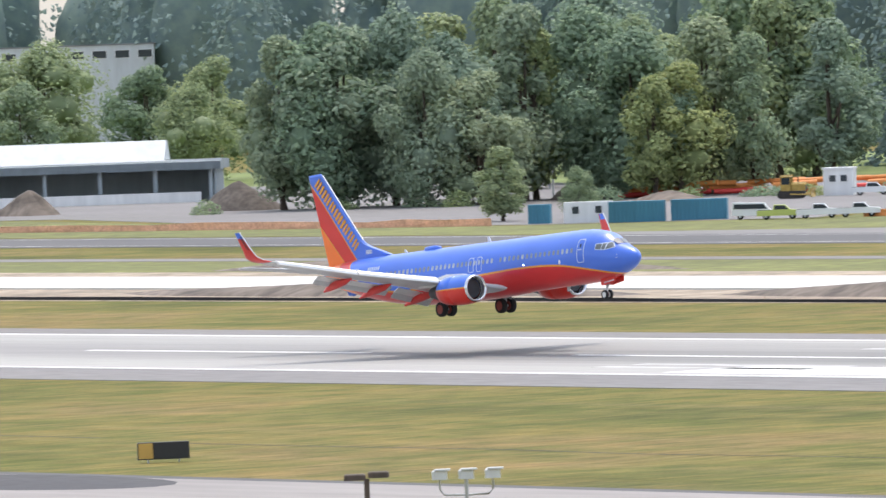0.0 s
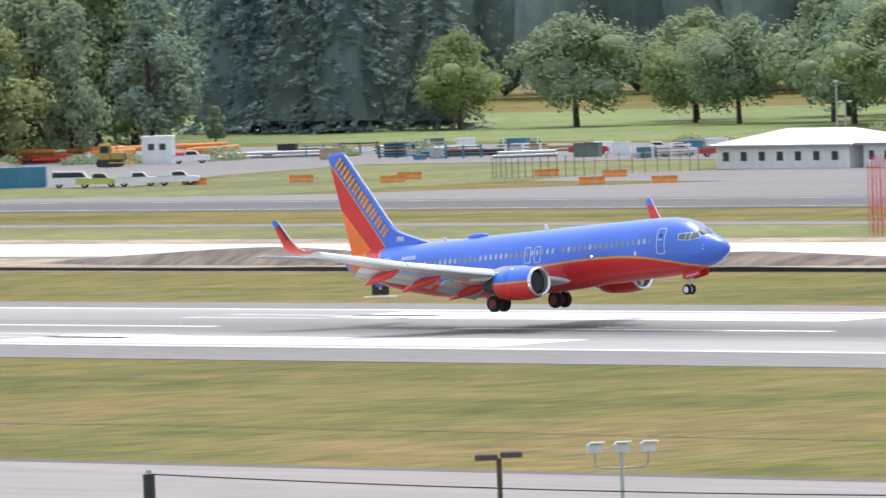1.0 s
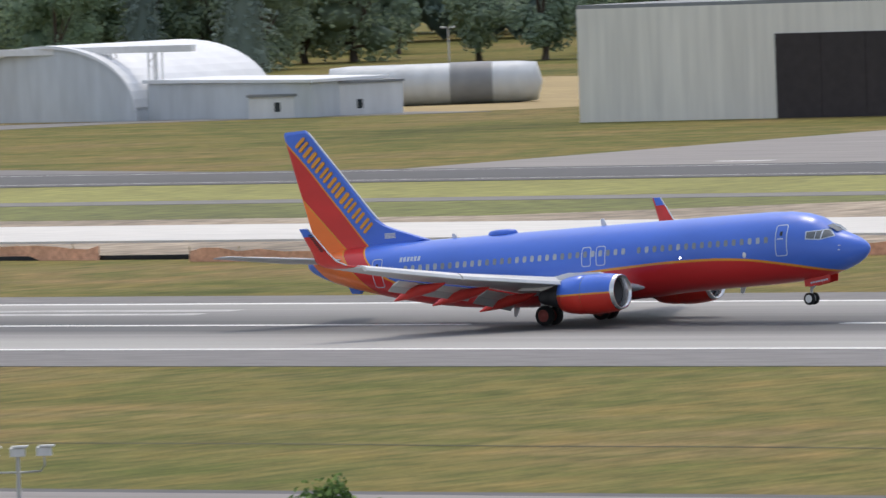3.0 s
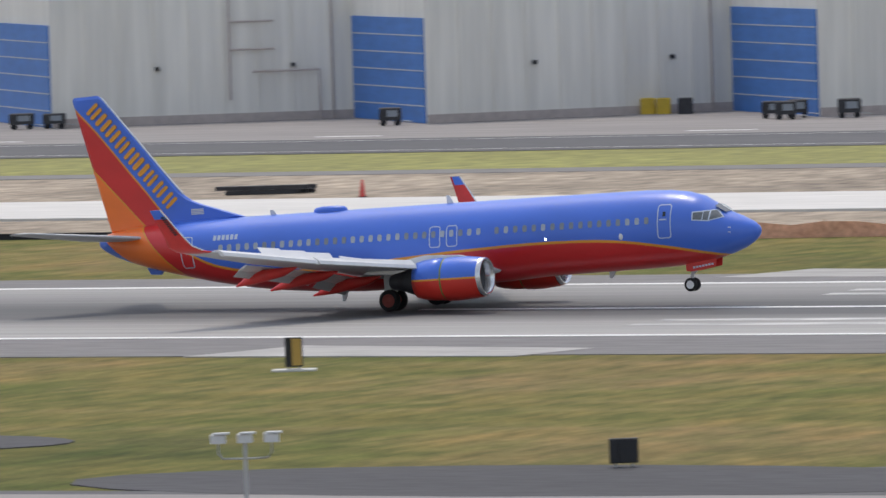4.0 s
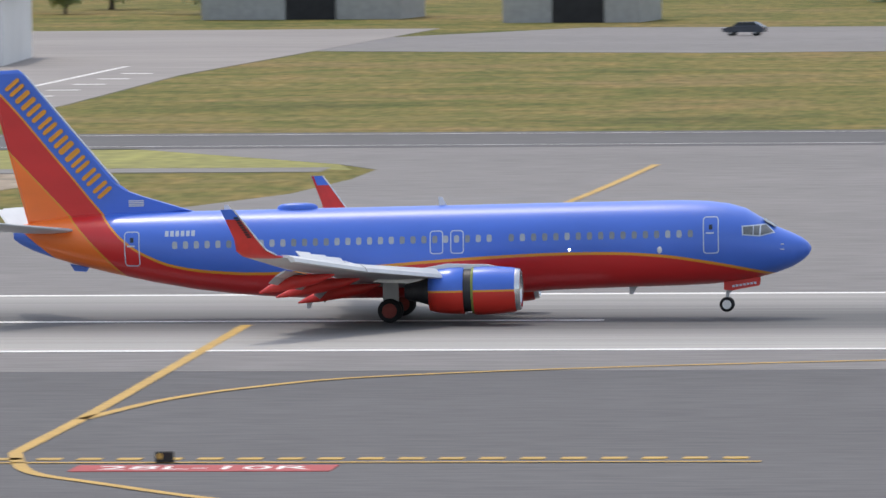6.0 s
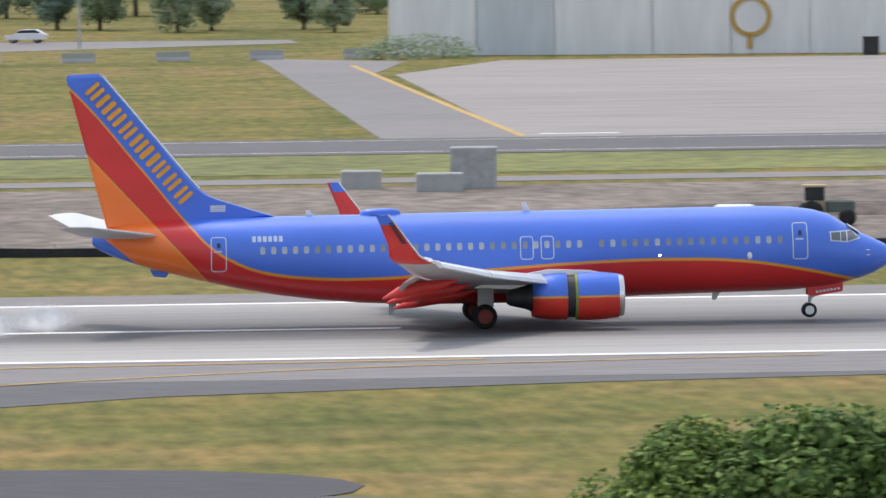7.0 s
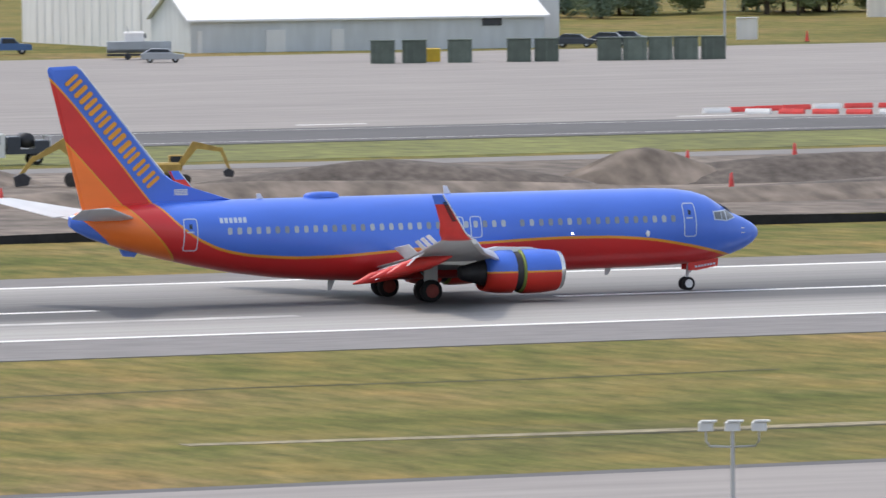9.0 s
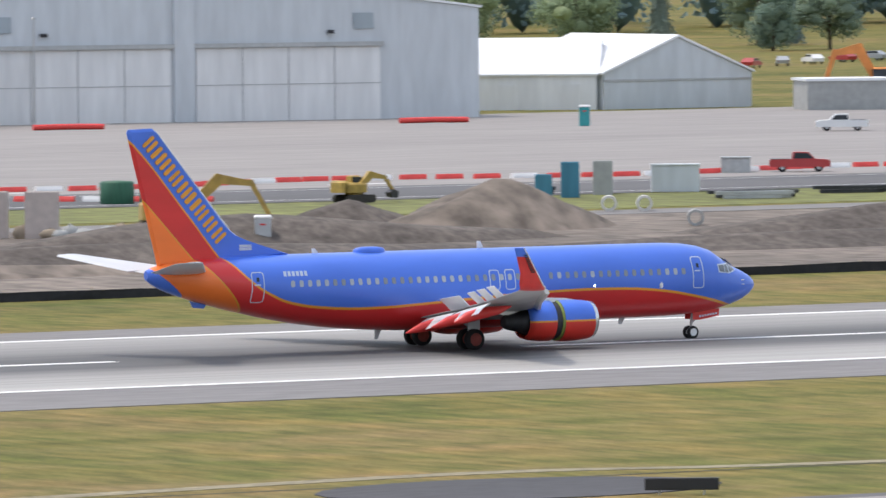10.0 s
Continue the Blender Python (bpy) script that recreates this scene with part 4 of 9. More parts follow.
    for d in (-0.22, 0.22):
        wheel(leg, (15.6, d, 0.345), 0.345, 0.2, WING_WHITE)
        part("nose_gear_door", Shape().prism([(15.5, 1.5), (17.2, 1.62), (17.15, 1.22), (15.9, 1.02), (15.5, 1.05)], "y", d * 1.9 - 0.02, d * 1.9 + 0.02), RED_PAINT, leg, "red nose gear door")
        for k in range(7):
            part("writing_bar", Shape().box((15.95 + 0.17 * k, d * 1.9 + (0.025 if d > 0 else -0.025), 1.22 + 0.022 * k), (0.12, 0.02, 0.1)), OUTLINE, leg)
    part("taxi_light", Shape().blob((15.85, 0, 1.02), (0.06, 0.09, 0.09), 2, 0, 8, 4), WING_WHITE, leg, "small lamp")
    return top, spoilers, sleeves, wings


PLANE, SPOILERS, SLEEVES, WINGS = airliner()

# ---- trees ----
BARK = surface("grey_brown_bark", (0.10, 0.075, 0.055), 0.95, 0, 0.3, 6, 0.5, (1, 1, 0.3), 0.6)
# leaf and needle colours are lifted and greyed for haze, LEAF_NEAR excepted
LEAF_DEEP = foliage("haze_lifted_deep_leaves", (0.24, 0.31, 0.25), (0.31, 0.39, 0.29), (0.37, 0.44, 0.30))
LEAF_MID = foliage("haze_lifted_mid_leaves", (0.26, 0.33, 0.22), (0.35, 0.43, 0.27), (0.42, 0.49, 0.29))
LEAF_LIGHT = foliage("haze_lifted_light_leaves", (0.27, 0.33, 0.17), (0.39, 0.45, 0.22), (0.47, 0.51, 0.26))
LEAF_NEAR = foliage("glossy_green_leaves", (0.06, 0.11, 0.03), (0.16, 0.26, 0.06), (0.32, 0.44, 0.13))
LEAF_HAZY = foliage("haze_greyed_leaves", (0.27, 0.34, 0.26), (0.34, 0.42, 0.31), (0.40, 0.47, 0.33))
NEEDLE = foliage("haze_lifted_needles", (0.20, 0.265, 0.27), (0.255, 0.325, 0.32), (0.30, 0.37, 0.34))
# blue-grey mixed into this colour stands in for haze over the distance
LEAF_FAR = foliage("haze_tinted_far_leaves", (0.24, 0.32, 0.33), (0.29, 0.38, 0.38), (0.34, 0.43, 0.41))


def leaf(sh, p, size, rnd, out=None):
    """One small bent clump of leaves, turned outwards from its bough."""
    up = (out or Vector((0, 0, 0))) + Vector((rnd.gauss(0, 0.4), rnd.gauss(0, 0.4), 0.45 + rnd.gauss(0, 0.3)))
    a = up.cross(Vector((rnd.gauss(0, 1), rnd.gauss(0, 1), rnd.gauss(0, 1)))).normalized()
    b = a.cross(up).normalized()
    c = a.cross(b) * size * 0.3
    s = size * rnd.uniform(0.6, 1.25)
    sh.add([p - a * s * 0.6, p + b * s * 0.5 + c, p + a * s * 0.7, p - b * s * 0.5 + c], [(0, 1, 2), (0, 2, 3)])


def broad_crown(seed, low=0.18, wide=0.36, leaves=2600, size=0.034, tops=16):
    """The crown of a broadleaf tree one unit high: lobes of leaf clumps with gaps between."""
    rnd, sh = random.Random(seed), Shape()
    lobes = []
    for i in range(tops):
        a, z = rnd.uniform(0, 6.283), rnd.uniform(0, 1)
        h = low + 0.12 + (0.80 - low) * z
        r = wide * math.sqrt(max(0.05, 1 - (2 * z - 0.85) ** 2)) * rnd.uniform(0.35, 0.85)
        lobes.append((Vector((r * math.cos(a), r * math.sin(a), h)), rnd.uniform(0.10, 0.19) * (1.1 - 0.35 * z) * wide / 0.36))
    lobes.append((Vector((0, 0, 0.86)), 0.12))
    for i, (c, r) in enumerate(lobes):  # the dense heart of each bough
        sh.blob(c, (r * 0.5, r * 0.5, r * 0.42), seed * 40 + i, 0.3, 7, 5)
    for i in range(leaves):
        c, r = lobes[rnd.randrange(len(lobes))]
        d = Vector((rnd.gauss(0, 1), rnd.gauss(0, 1), rnd.gauss(0, 1))).normalized()
        leaf(sh, c + d * r * rnd.uniform(0.62, 1.08) * Vector((1, 1, 0.85)).length / 1.65, size, rnd, d)
    return sh, lobes


def broad_trunk(lobes, seed, low):
    rnd, sh = random.Random(seed), Shape()
    sh.tube([(0, 0, 0), (0.005, 0.004, low), (0.0, -0.01, 0.5), (0.01, 0, 0.8)], [0.026, 0.019, 0.012, 0.004], 8)
    for c, r in rnd.sample(lobes, min(7, len(lobes))):
        z = min(c.z - 0.05, rnd.uniform(low, low + 0.25))
        sh.tube([(0, 0, z), (c.x * 0.5, c.y * 0.5, (z + c.z) / 2 - 0.02), tuple(c)], [0.011, 0.008, 0.003], 5)
    return sh


def conifer_crown(seed, leaves=5200):
    rnd, sh = random.Random(seed), Shape()
    whorls = 24
    sh.tube([(0, 0, 0.06), (0, 0, 0.3), (0, 0, 0.6), (0, 0, 0.96)], [0.125, 0.095, 0.055, 0.004], 11)
    for w in range(whorls):
        h = 0.05 + 0.93 * w / whorls
        reach = 0.215 * (1 - h) ** 0.8 * rnd.uniform(0.8, 1.15) + 0.012
        arms = max(5, int(11 * (1 - h) + 4))
        for k in range(arms):
            a, long = 6.283 * k / arms + rnd.uniform(-0.3, 0.3), reach * rnd.uniform(0.65, 1.2)
            for j in range(int(leaves / whorls / arms * 1.4)):
                s = rnd.uniform(0.15, 1)
                p = Vector((math.cos(a) * long * s, math.sin(a) * long * s, h - 0.28 * long * s * s + rnd.gauss(0, 0.006)))
                leaf(sh, p + Vector((rnd.gauss(0, 0.008), rnd.gauss(0, 0.008), 0)), 0.020, rnd, Vector((math.cos(a), math.sin(a), 0.3)) * 0.7)
    return sh


TREES = {}
for kind, seeds in (("broad", (1, 2, 3)), ("tall", (4, 5)), ("round", (6, 7))):
    for s in seeds:
        low, wide = {"broad": (0.02, 0.36), "tall": (0.0, 0.25), "round": (0.17, 0.50)}[kind]
        crown, lobes = broad_crown(s, low, wide, 7000 if kind != "tall" else 6000, 0.026, 26)
        TREES.setdefault(kind, []).append((crown.mesh("crown", None), broad_trunk(lobes, s, low + 0.05).mesh("trunk", BARK)))
for s in (8, 9):
    TREES.setdefault("conifer", []).append((conifer_crown(s).mesh("crown", None), Shape().tube([(0, 0, 0), (0, 0, 0.5), (0, 0, 0.97)], [0.016, 0.009, 0.002], 7).mesh("trunk", BARK)))
TINTED = {}


def tree(x, y, h, kind, leaves, label, w=1.0, pick=None, group="", turn=None):
    rnd = random.Random(int(x * 7 + y * 13))
    crown, trunk = TREES[kind][rnd.randrange(len(TREES[kind])) if pick is None else pick]
    key = (crown.name, leaves.name)
    if key not in TINTED:
        TINTED[key] = crown.copy()
        TINTED[key].materials.clear()
        TINTED[key].materials.append(leaves)
    m = pose(x, y, -0.1, 0, 0, rnd.uniform(0, 360) if turn is None else turn) @ Matrix.Diagonal((h * w, h * w, h, 1))
    top = thing("tree" if kind != "conifer" else "conifer_tree", label, "tree", m, group)
    part("trunk", trunk, None, top, "grey brown trunk")
    part("crown", TINTED[key], None, top, "leafy crown" if kind != "conifer" else "needled crown")
    return top


def belt(x0, y0, x1, y1, n, depth, h0, h1, kinds, leaves, label, group, seed, w=1.0):
    """A wood edge: trees strewn behind a line, the lower ones in front."""
    rnd = random.Random(seed)
    d = Vector((x1 - x0, y1 - y0, 0)).normalized()
    back = Vector((-d.y, d.x, 0))
    for i in range(n):
        s, k = (i + rnd.uniform(0.1, 0.9)) / n, rnd.random()
        p = Vector((x0 + (x1 - x0) * s, y0 + (y1 - y0) * s, 0)) + back * depth * k
        kind = kinds[rnd.randrange(len(kinds))]
        tree(p.x, p.y, h0 + (h1 - h0) * (0.35 * rnd.random() + 0.65 * k), kind, leaves[rnd.randrange(len(leaves))] if kind != "conifer" else NEEDLE, label, w * rnd.uniform(0.85, 1.15), None, group)


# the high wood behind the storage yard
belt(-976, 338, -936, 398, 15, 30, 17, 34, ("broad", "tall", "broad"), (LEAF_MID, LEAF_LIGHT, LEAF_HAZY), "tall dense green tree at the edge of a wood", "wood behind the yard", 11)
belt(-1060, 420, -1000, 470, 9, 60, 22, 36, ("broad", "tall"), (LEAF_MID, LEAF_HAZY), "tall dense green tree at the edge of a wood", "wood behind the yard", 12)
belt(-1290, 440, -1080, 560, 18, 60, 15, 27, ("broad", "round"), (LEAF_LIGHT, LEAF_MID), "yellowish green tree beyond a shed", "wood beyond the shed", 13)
# single trees along the yard
for x, y, h, kind, leaves, w in ((-870, 294, 10, "tall", LEAF_MID, 1.3), (-862, 300, 7, "broad", LEAF_MID, 1.0), (-1058, 480, 22, "broad", LEAF_MID, 1.1), (-1045, 478, 12, "broad", LEAF_LIGHT, 1.2), (-1102, 516, 24, "tall", LEAF_MID, 1.0),
                                 (-1063, 520, 20, "tall", LEAF_MID, 1.35), (-1027, 500, 6, "tall", LEAF_MID, 1.2), (-1070, 520, 14, "broad", LEAF_LIGHT, 1.1), (-1100, 515, 11, "broad", LEAF_MID, 1.2)):
    tree(x, y, h, kind, leaves, "green leafy tree standing beside the storage yard", w)
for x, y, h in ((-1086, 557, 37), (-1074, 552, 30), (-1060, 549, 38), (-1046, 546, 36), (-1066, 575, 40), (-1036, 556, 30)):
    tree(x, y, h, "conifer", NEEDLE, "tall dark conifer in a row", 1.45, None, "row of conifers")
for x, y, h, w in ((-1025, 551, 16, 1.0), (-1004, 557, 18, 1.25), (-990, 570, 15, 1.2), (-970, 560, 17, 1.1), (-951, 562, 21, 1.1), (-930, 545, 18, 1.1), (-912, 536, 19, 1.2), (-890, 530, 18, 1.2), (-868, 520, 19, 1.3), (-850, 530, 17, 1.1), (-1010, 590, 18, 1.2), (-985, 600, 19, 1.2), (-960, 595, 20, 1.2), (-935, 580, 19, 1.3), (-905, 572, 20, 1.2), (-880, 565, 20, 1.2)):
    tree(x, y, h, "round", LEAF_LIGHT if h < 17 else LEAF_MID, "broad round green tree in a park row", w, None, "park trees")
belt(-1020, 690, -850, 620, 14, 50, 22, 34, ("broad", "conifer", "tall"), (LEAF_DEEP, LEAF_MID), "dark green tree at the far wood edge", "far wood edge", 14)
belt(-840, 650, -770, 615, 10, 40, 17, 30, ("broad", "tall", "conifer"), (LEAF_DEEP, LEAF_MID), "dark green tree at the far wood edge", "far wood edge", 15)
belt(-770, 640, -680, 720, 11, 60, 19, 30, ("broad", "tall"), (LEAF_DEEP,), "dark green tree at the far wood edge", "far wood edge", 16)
# trees behind the base's buildings and beyond the apron
belt(-335, 620, -250, 640, 8, 30, 8, 13, ("broad", "round"), (LEAF_MID, LEAF_LIGHT), "green tree behind the base buildings", "trees behind the base", 17)
belt(-250, 615, -130, 640, 16, 40, 9, 15, ("broad", "tall", "round"), (LEAF_MID, LEAF_LIGHT), "green tree behind the base buildings", "trees behind the base", 18)
belt(-10, 590, 66, 575, 10, 30, 8, 14, ("broad", "tall"), (LEAF_MID, LEAF_DEEP), "green tree beside the far road", "trees by the far road", 19)
belt(-60, 655, 130, 665, 16, 40, 9, 16, ("broad", "conifer", "round"), (LEAF_MID, LEAF_DEEP), "green tree beyond the far road", "trees by the far road", 20)
belt(225, 535, 330, 560, 11, 40, 8, 13, ("broad", "round"), (LEAF_MID, LEAF_DEEP, LEAF_LIGHT), "green tree behind the workshops", "trees behind the workshops", 21)
belt(395, 600, 480, 590, 12, 40, 10, 15, ("broad", "round"), (LEAF_MID, LEAF_DEEP), "green tree beside the big hangar", "trees by the big hangar", 22)
belt(640, 760, 820, 800, 16, 90, 10, 20, ("broad", "conifer", "round"), (LEAF_DEEP, LEAF_MID), "dark green tree at the far edge of the field", "far field trees", 23)


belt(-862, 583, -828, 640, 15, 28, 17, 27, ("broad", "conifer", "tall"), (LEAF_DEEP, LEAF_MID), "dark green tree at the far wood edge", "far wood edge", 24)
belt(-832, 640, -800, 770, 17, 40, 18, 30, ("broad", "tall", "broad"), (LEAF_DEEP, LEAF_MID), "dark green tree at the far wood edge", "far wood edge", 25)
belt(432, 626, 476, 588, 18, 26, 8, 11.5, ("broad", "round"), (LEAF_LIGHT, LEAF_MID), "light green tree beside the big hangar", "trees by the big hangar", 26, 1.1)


def far_woods(name, x0, y0, x1, y1, n, depth, h0, h1, seed):
    """Distant woodland as one mesh: rough crowns of large leaf clumps, the haze put into their colour."""
    rnd, sh = random.Random(seed), Shape()
    d = Vector((x1 - x0, y1 - y0, 0)).normalized()
    back = Vector((-d.y, d.x, 0))
    for i in range(n):
        p = Vector((x0 + (x1 - x0) * (i + rnd.random()) / n, y0 + (y1 - y0) * (i + rnd.random()) / n, 0)) + back * depth * rnd.random()
        h, w = rnd.uniform(h0, h1), rnd.uniform(0.22, 0.34)
        cone = rnd.random() < 0.4
        sh.blob((p.x, p.y, h * 0.45), (w * h * 0.62, w * h * 0.62, h * 0.42), i, 0.2, 9, 6)
        for k in range(900):
            z = rnd.random() ** 0.8
            r = w * h * ((1 - z) * 0.75 if cone else math.sqrt(max(0, 1 - (2 * z - 0.8) ** 2 * 0.8)))
            a, q = rnd.uniform(0, 6.283), rnd.uniform(0.5, 1.05)
            leaf(sh, p + Vector((r * q * math.cos(a), r * q * math.sin(a), h * (0.06 + 0.94 * z))), 1.25, rnd, Vector((math.cos(a), math.sin(a), 0.2)))
    lone(name, sh, LEAF_FAR, "distant woodland with haze tinted into its blue-green leaf colour", "woods", kind="stuff")


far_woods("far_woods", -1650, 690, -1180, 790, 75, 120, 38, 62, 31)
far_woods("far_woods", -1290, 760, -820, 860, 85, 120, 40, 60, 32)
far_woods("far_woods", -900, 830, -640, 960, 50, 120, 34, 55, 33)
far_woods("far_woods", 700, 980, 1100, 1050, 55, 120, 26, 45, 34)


# shrubs and rough grass
def shrub(x, y, w, h, leaves, label, seed, d=None):
    rnd, sh = random.Random(seed), Shape()
    for i in range(int(260 * max(1, w / 3))):
        a = Vector((rnd.gauss(0, 1), rnd.gauss(0, 1), abs(rnd.gauss(0, 1)))).normalized() * rnd.uniform(0.65, 1.05)
        leaf(sh, Vector((a.x * w / 2, a.y * (d or w) / 2, a.z * h)), 0.32, rnd, a)
    return lone("shrub", sh, leaves, label, "shrub", pose(x, y, 0))


for k in range(16):
    rnd = random.Random(700 + k)
    shrub(-985 + 9.5 * k, 338 + 8.2 * k + rnd.uniform(-8, 6), rnd.uniform(4, 8), rnd.uniform(1.2, 2.6), LEAF_LIGHT if k % 2 else LEAF_MID, "low rough green shrub at the wood edge", k)
for k, x in enumerate((-206, -199, -193, -188, -180, -174)):
    shrub(x, 455.5, 2.2, 1.5, LEAF_LIGHT if k % 3 == 0 else LEAF_MID, "clipped round green shrub before a building", 40 + k)
shrub(121.5, 437, 13, 3.4, LEAF_DEEP, "long dense dark green hedge", 60, 8)
shrub(62, 462, 13, 2.6, LEAF_DEEP, "long dense dark green hedge", 61, 6)


def near_tree(x, y, h, w, seed):
    """A leafy crown close enough to tell the leaf clumps apart."""
    crown, lobes = broad_crown(seed, 0.12, 0.46, 11000, 0.034, 40)
    top = thing("tree", "bushy bright green tree in front of the taxiway", "tree", pose(x, y, 0) @ Matrix.Diagonal((w, w, h, 1)), "trees before the taxiway")
    part("trunk", broad_trunk(lobes, seed, 0.18), BARK, top, "grey brown trunk")
    part("crown", crown, LEAF_NEAR, top, "leafy crown")


for x, y, h, w, s in ((29.3, -156.4, 6.7, 8.6, 51), (25.6, -155.5, 6.1, 7.4, 52), (36.2, -157.3, 5.8, 4.6, 54), (71.8, -165.2, 6.6, 8.2, 55), (67.9, -164.2, 5.0, 5.4, 56), (-144.6, -200.7, 7.3, 4.6, 57)):
    near_tree(x, y, h, w, s)

# ---- buildings ----
PANEL_WHITE = surface("white_metal_siding", (0.76, 0.76, 0.75), 0.55, 0, 0.08, 0.8, 0.12, (1, 1, 0.15), 0.05)
PANEL_CREAM = surface("stained_cream_siding", (0.80, 0.765, 0.69), 0.7, 0, 0.09, 0.9, 0.10, (1.2, 1.2, 0.08), 0.08)
PANEL_GREY = surface("pale_grey_siding", (0.58, 0.61, 0.63), 0.55, 0, 0.08, 0.8, 0.12, (1, 1, 0.2), 0.05)
DOOR_GREY = surface("blue_grey_door_sheet", (0.34, 0.39, 0.42), 0.5, 0, 0.1, 0.7, 0.1, (1, 1, 0.2), 0.05)
DOOR_BLUE = surface("blue_roller_door", (0.06, 0.20, 0.55), 0.5, 0, 0.1, 1.0, 0.2, (0.3, 0.3, 1.5), 0.05)
ROOF_WHITE = surface("white_metal_roof", (0.80, 0.81, 0.82), 0.4, 0, 0.05, 0.5, 0.06, bump=0.03)
ROOF_GREY = surface("grey_roof_sheet", (0.25, 0.26, 0.27), 0.6, 0, 0.12, 0.5, 0.06, bump=0.05)
STUCCO = surface("tan_stucco", (0.50, 0.43, 0.39), 0.9, 0, 0.1, 1.5, 0.1, bump=0.1)
BLOCK_GREY = surface("grey_block_wall", (0.38, 0.385, 0.37), 0.85, 0, 0.1, 1.2, 0.15, bump=0.1)
DARK_BROWN = surface("dark_brown_panel", (0.035, 0.026, 0.028), 0.6, 0, 0.2, 1, 0.2, bump=0.1)
STEEL = surface("galvanised_steel", (0.45, 0.46, 0.46), 0.45, 0.5, 0.1, 2, 0.3, bump=0)
STEEL_RUST = surface("rusty_red_steel", (0.33, 0.12, 0.08), 0.7, 0.2, 0.25, 2, 0.3, bump=0.1)
WINDOW_GLASS = surface("dark_window_glass", (0.04, 0.05, 0.06), 0.1, 0, 0.1, 1, 0.2, bump=0)
# near-black colour that stands in for the shade inside openings
OPENING_SHADE = surface("painted_interior_shade", (0.03, 0.03, 0.032), 0.9, 0, 0.2, 1, 0.2, bump=0)
OCHRE = surface("ochre_sign_paint", (0.55, 0.34, 0.08), 0.6, 0, 0.1, 1, 0.2, bump=0)


def wall_run(top, pts, h, material, thick=0.3, name="wall"):
    """Walls that stand along a run of plan points, one part for each stretch; outside lies to the right of the run."""
    obs = []
    for (x0, y0), (x1, y1) in zip(pts, pts[1:]):
        d = Vector((x1 - x0, y1 - y0, 0))
        ln, ang = d.length, math.degrees(math.atan2(d.y, d.x))
        obs.append(part(name, Shape().box((ln / 2, thick / 2, h / 2), (ln, thick, h)), material, top, m=pose(x0, y0, 0, 0, 0, ang)))
    return obs


def ribs(wall, ln, h, step, material, y=-0.05):
    """Upright seams on a wall part, one mesh each."""
    me = Shape().box((0, 0, h / 2), (0.12, 0.1, h - 0.1)).mesh("seam", material)
    for k in range(1, int(ln / step)):
        part("seam", me, None, wall, m=pose(k * step, y, 0))


def panel_door(wall, x, w, h, material, bars=4, upright=0, name="door", z0=0.0, y=-0.08, bar_mat=None):
    d = part(name, Shape().box((0, 0, h / 2), (w, 0.16, h)), material, wall, "large sheet door", pose(x, y, z0))
    for k in range(1, bars):
        part("door_rail", Shape().box((0, -0.1, h * k / bars), (w, 0.06, 0.1)), bar_mat or material, d)
    for k in range(1, upright):
        part("door_seam", Shape().box((-w / 2 + w * k / upright, -0.1, h / 2), (0.12, 0.07, h)), bar_mat or STEEL, d)
    return d


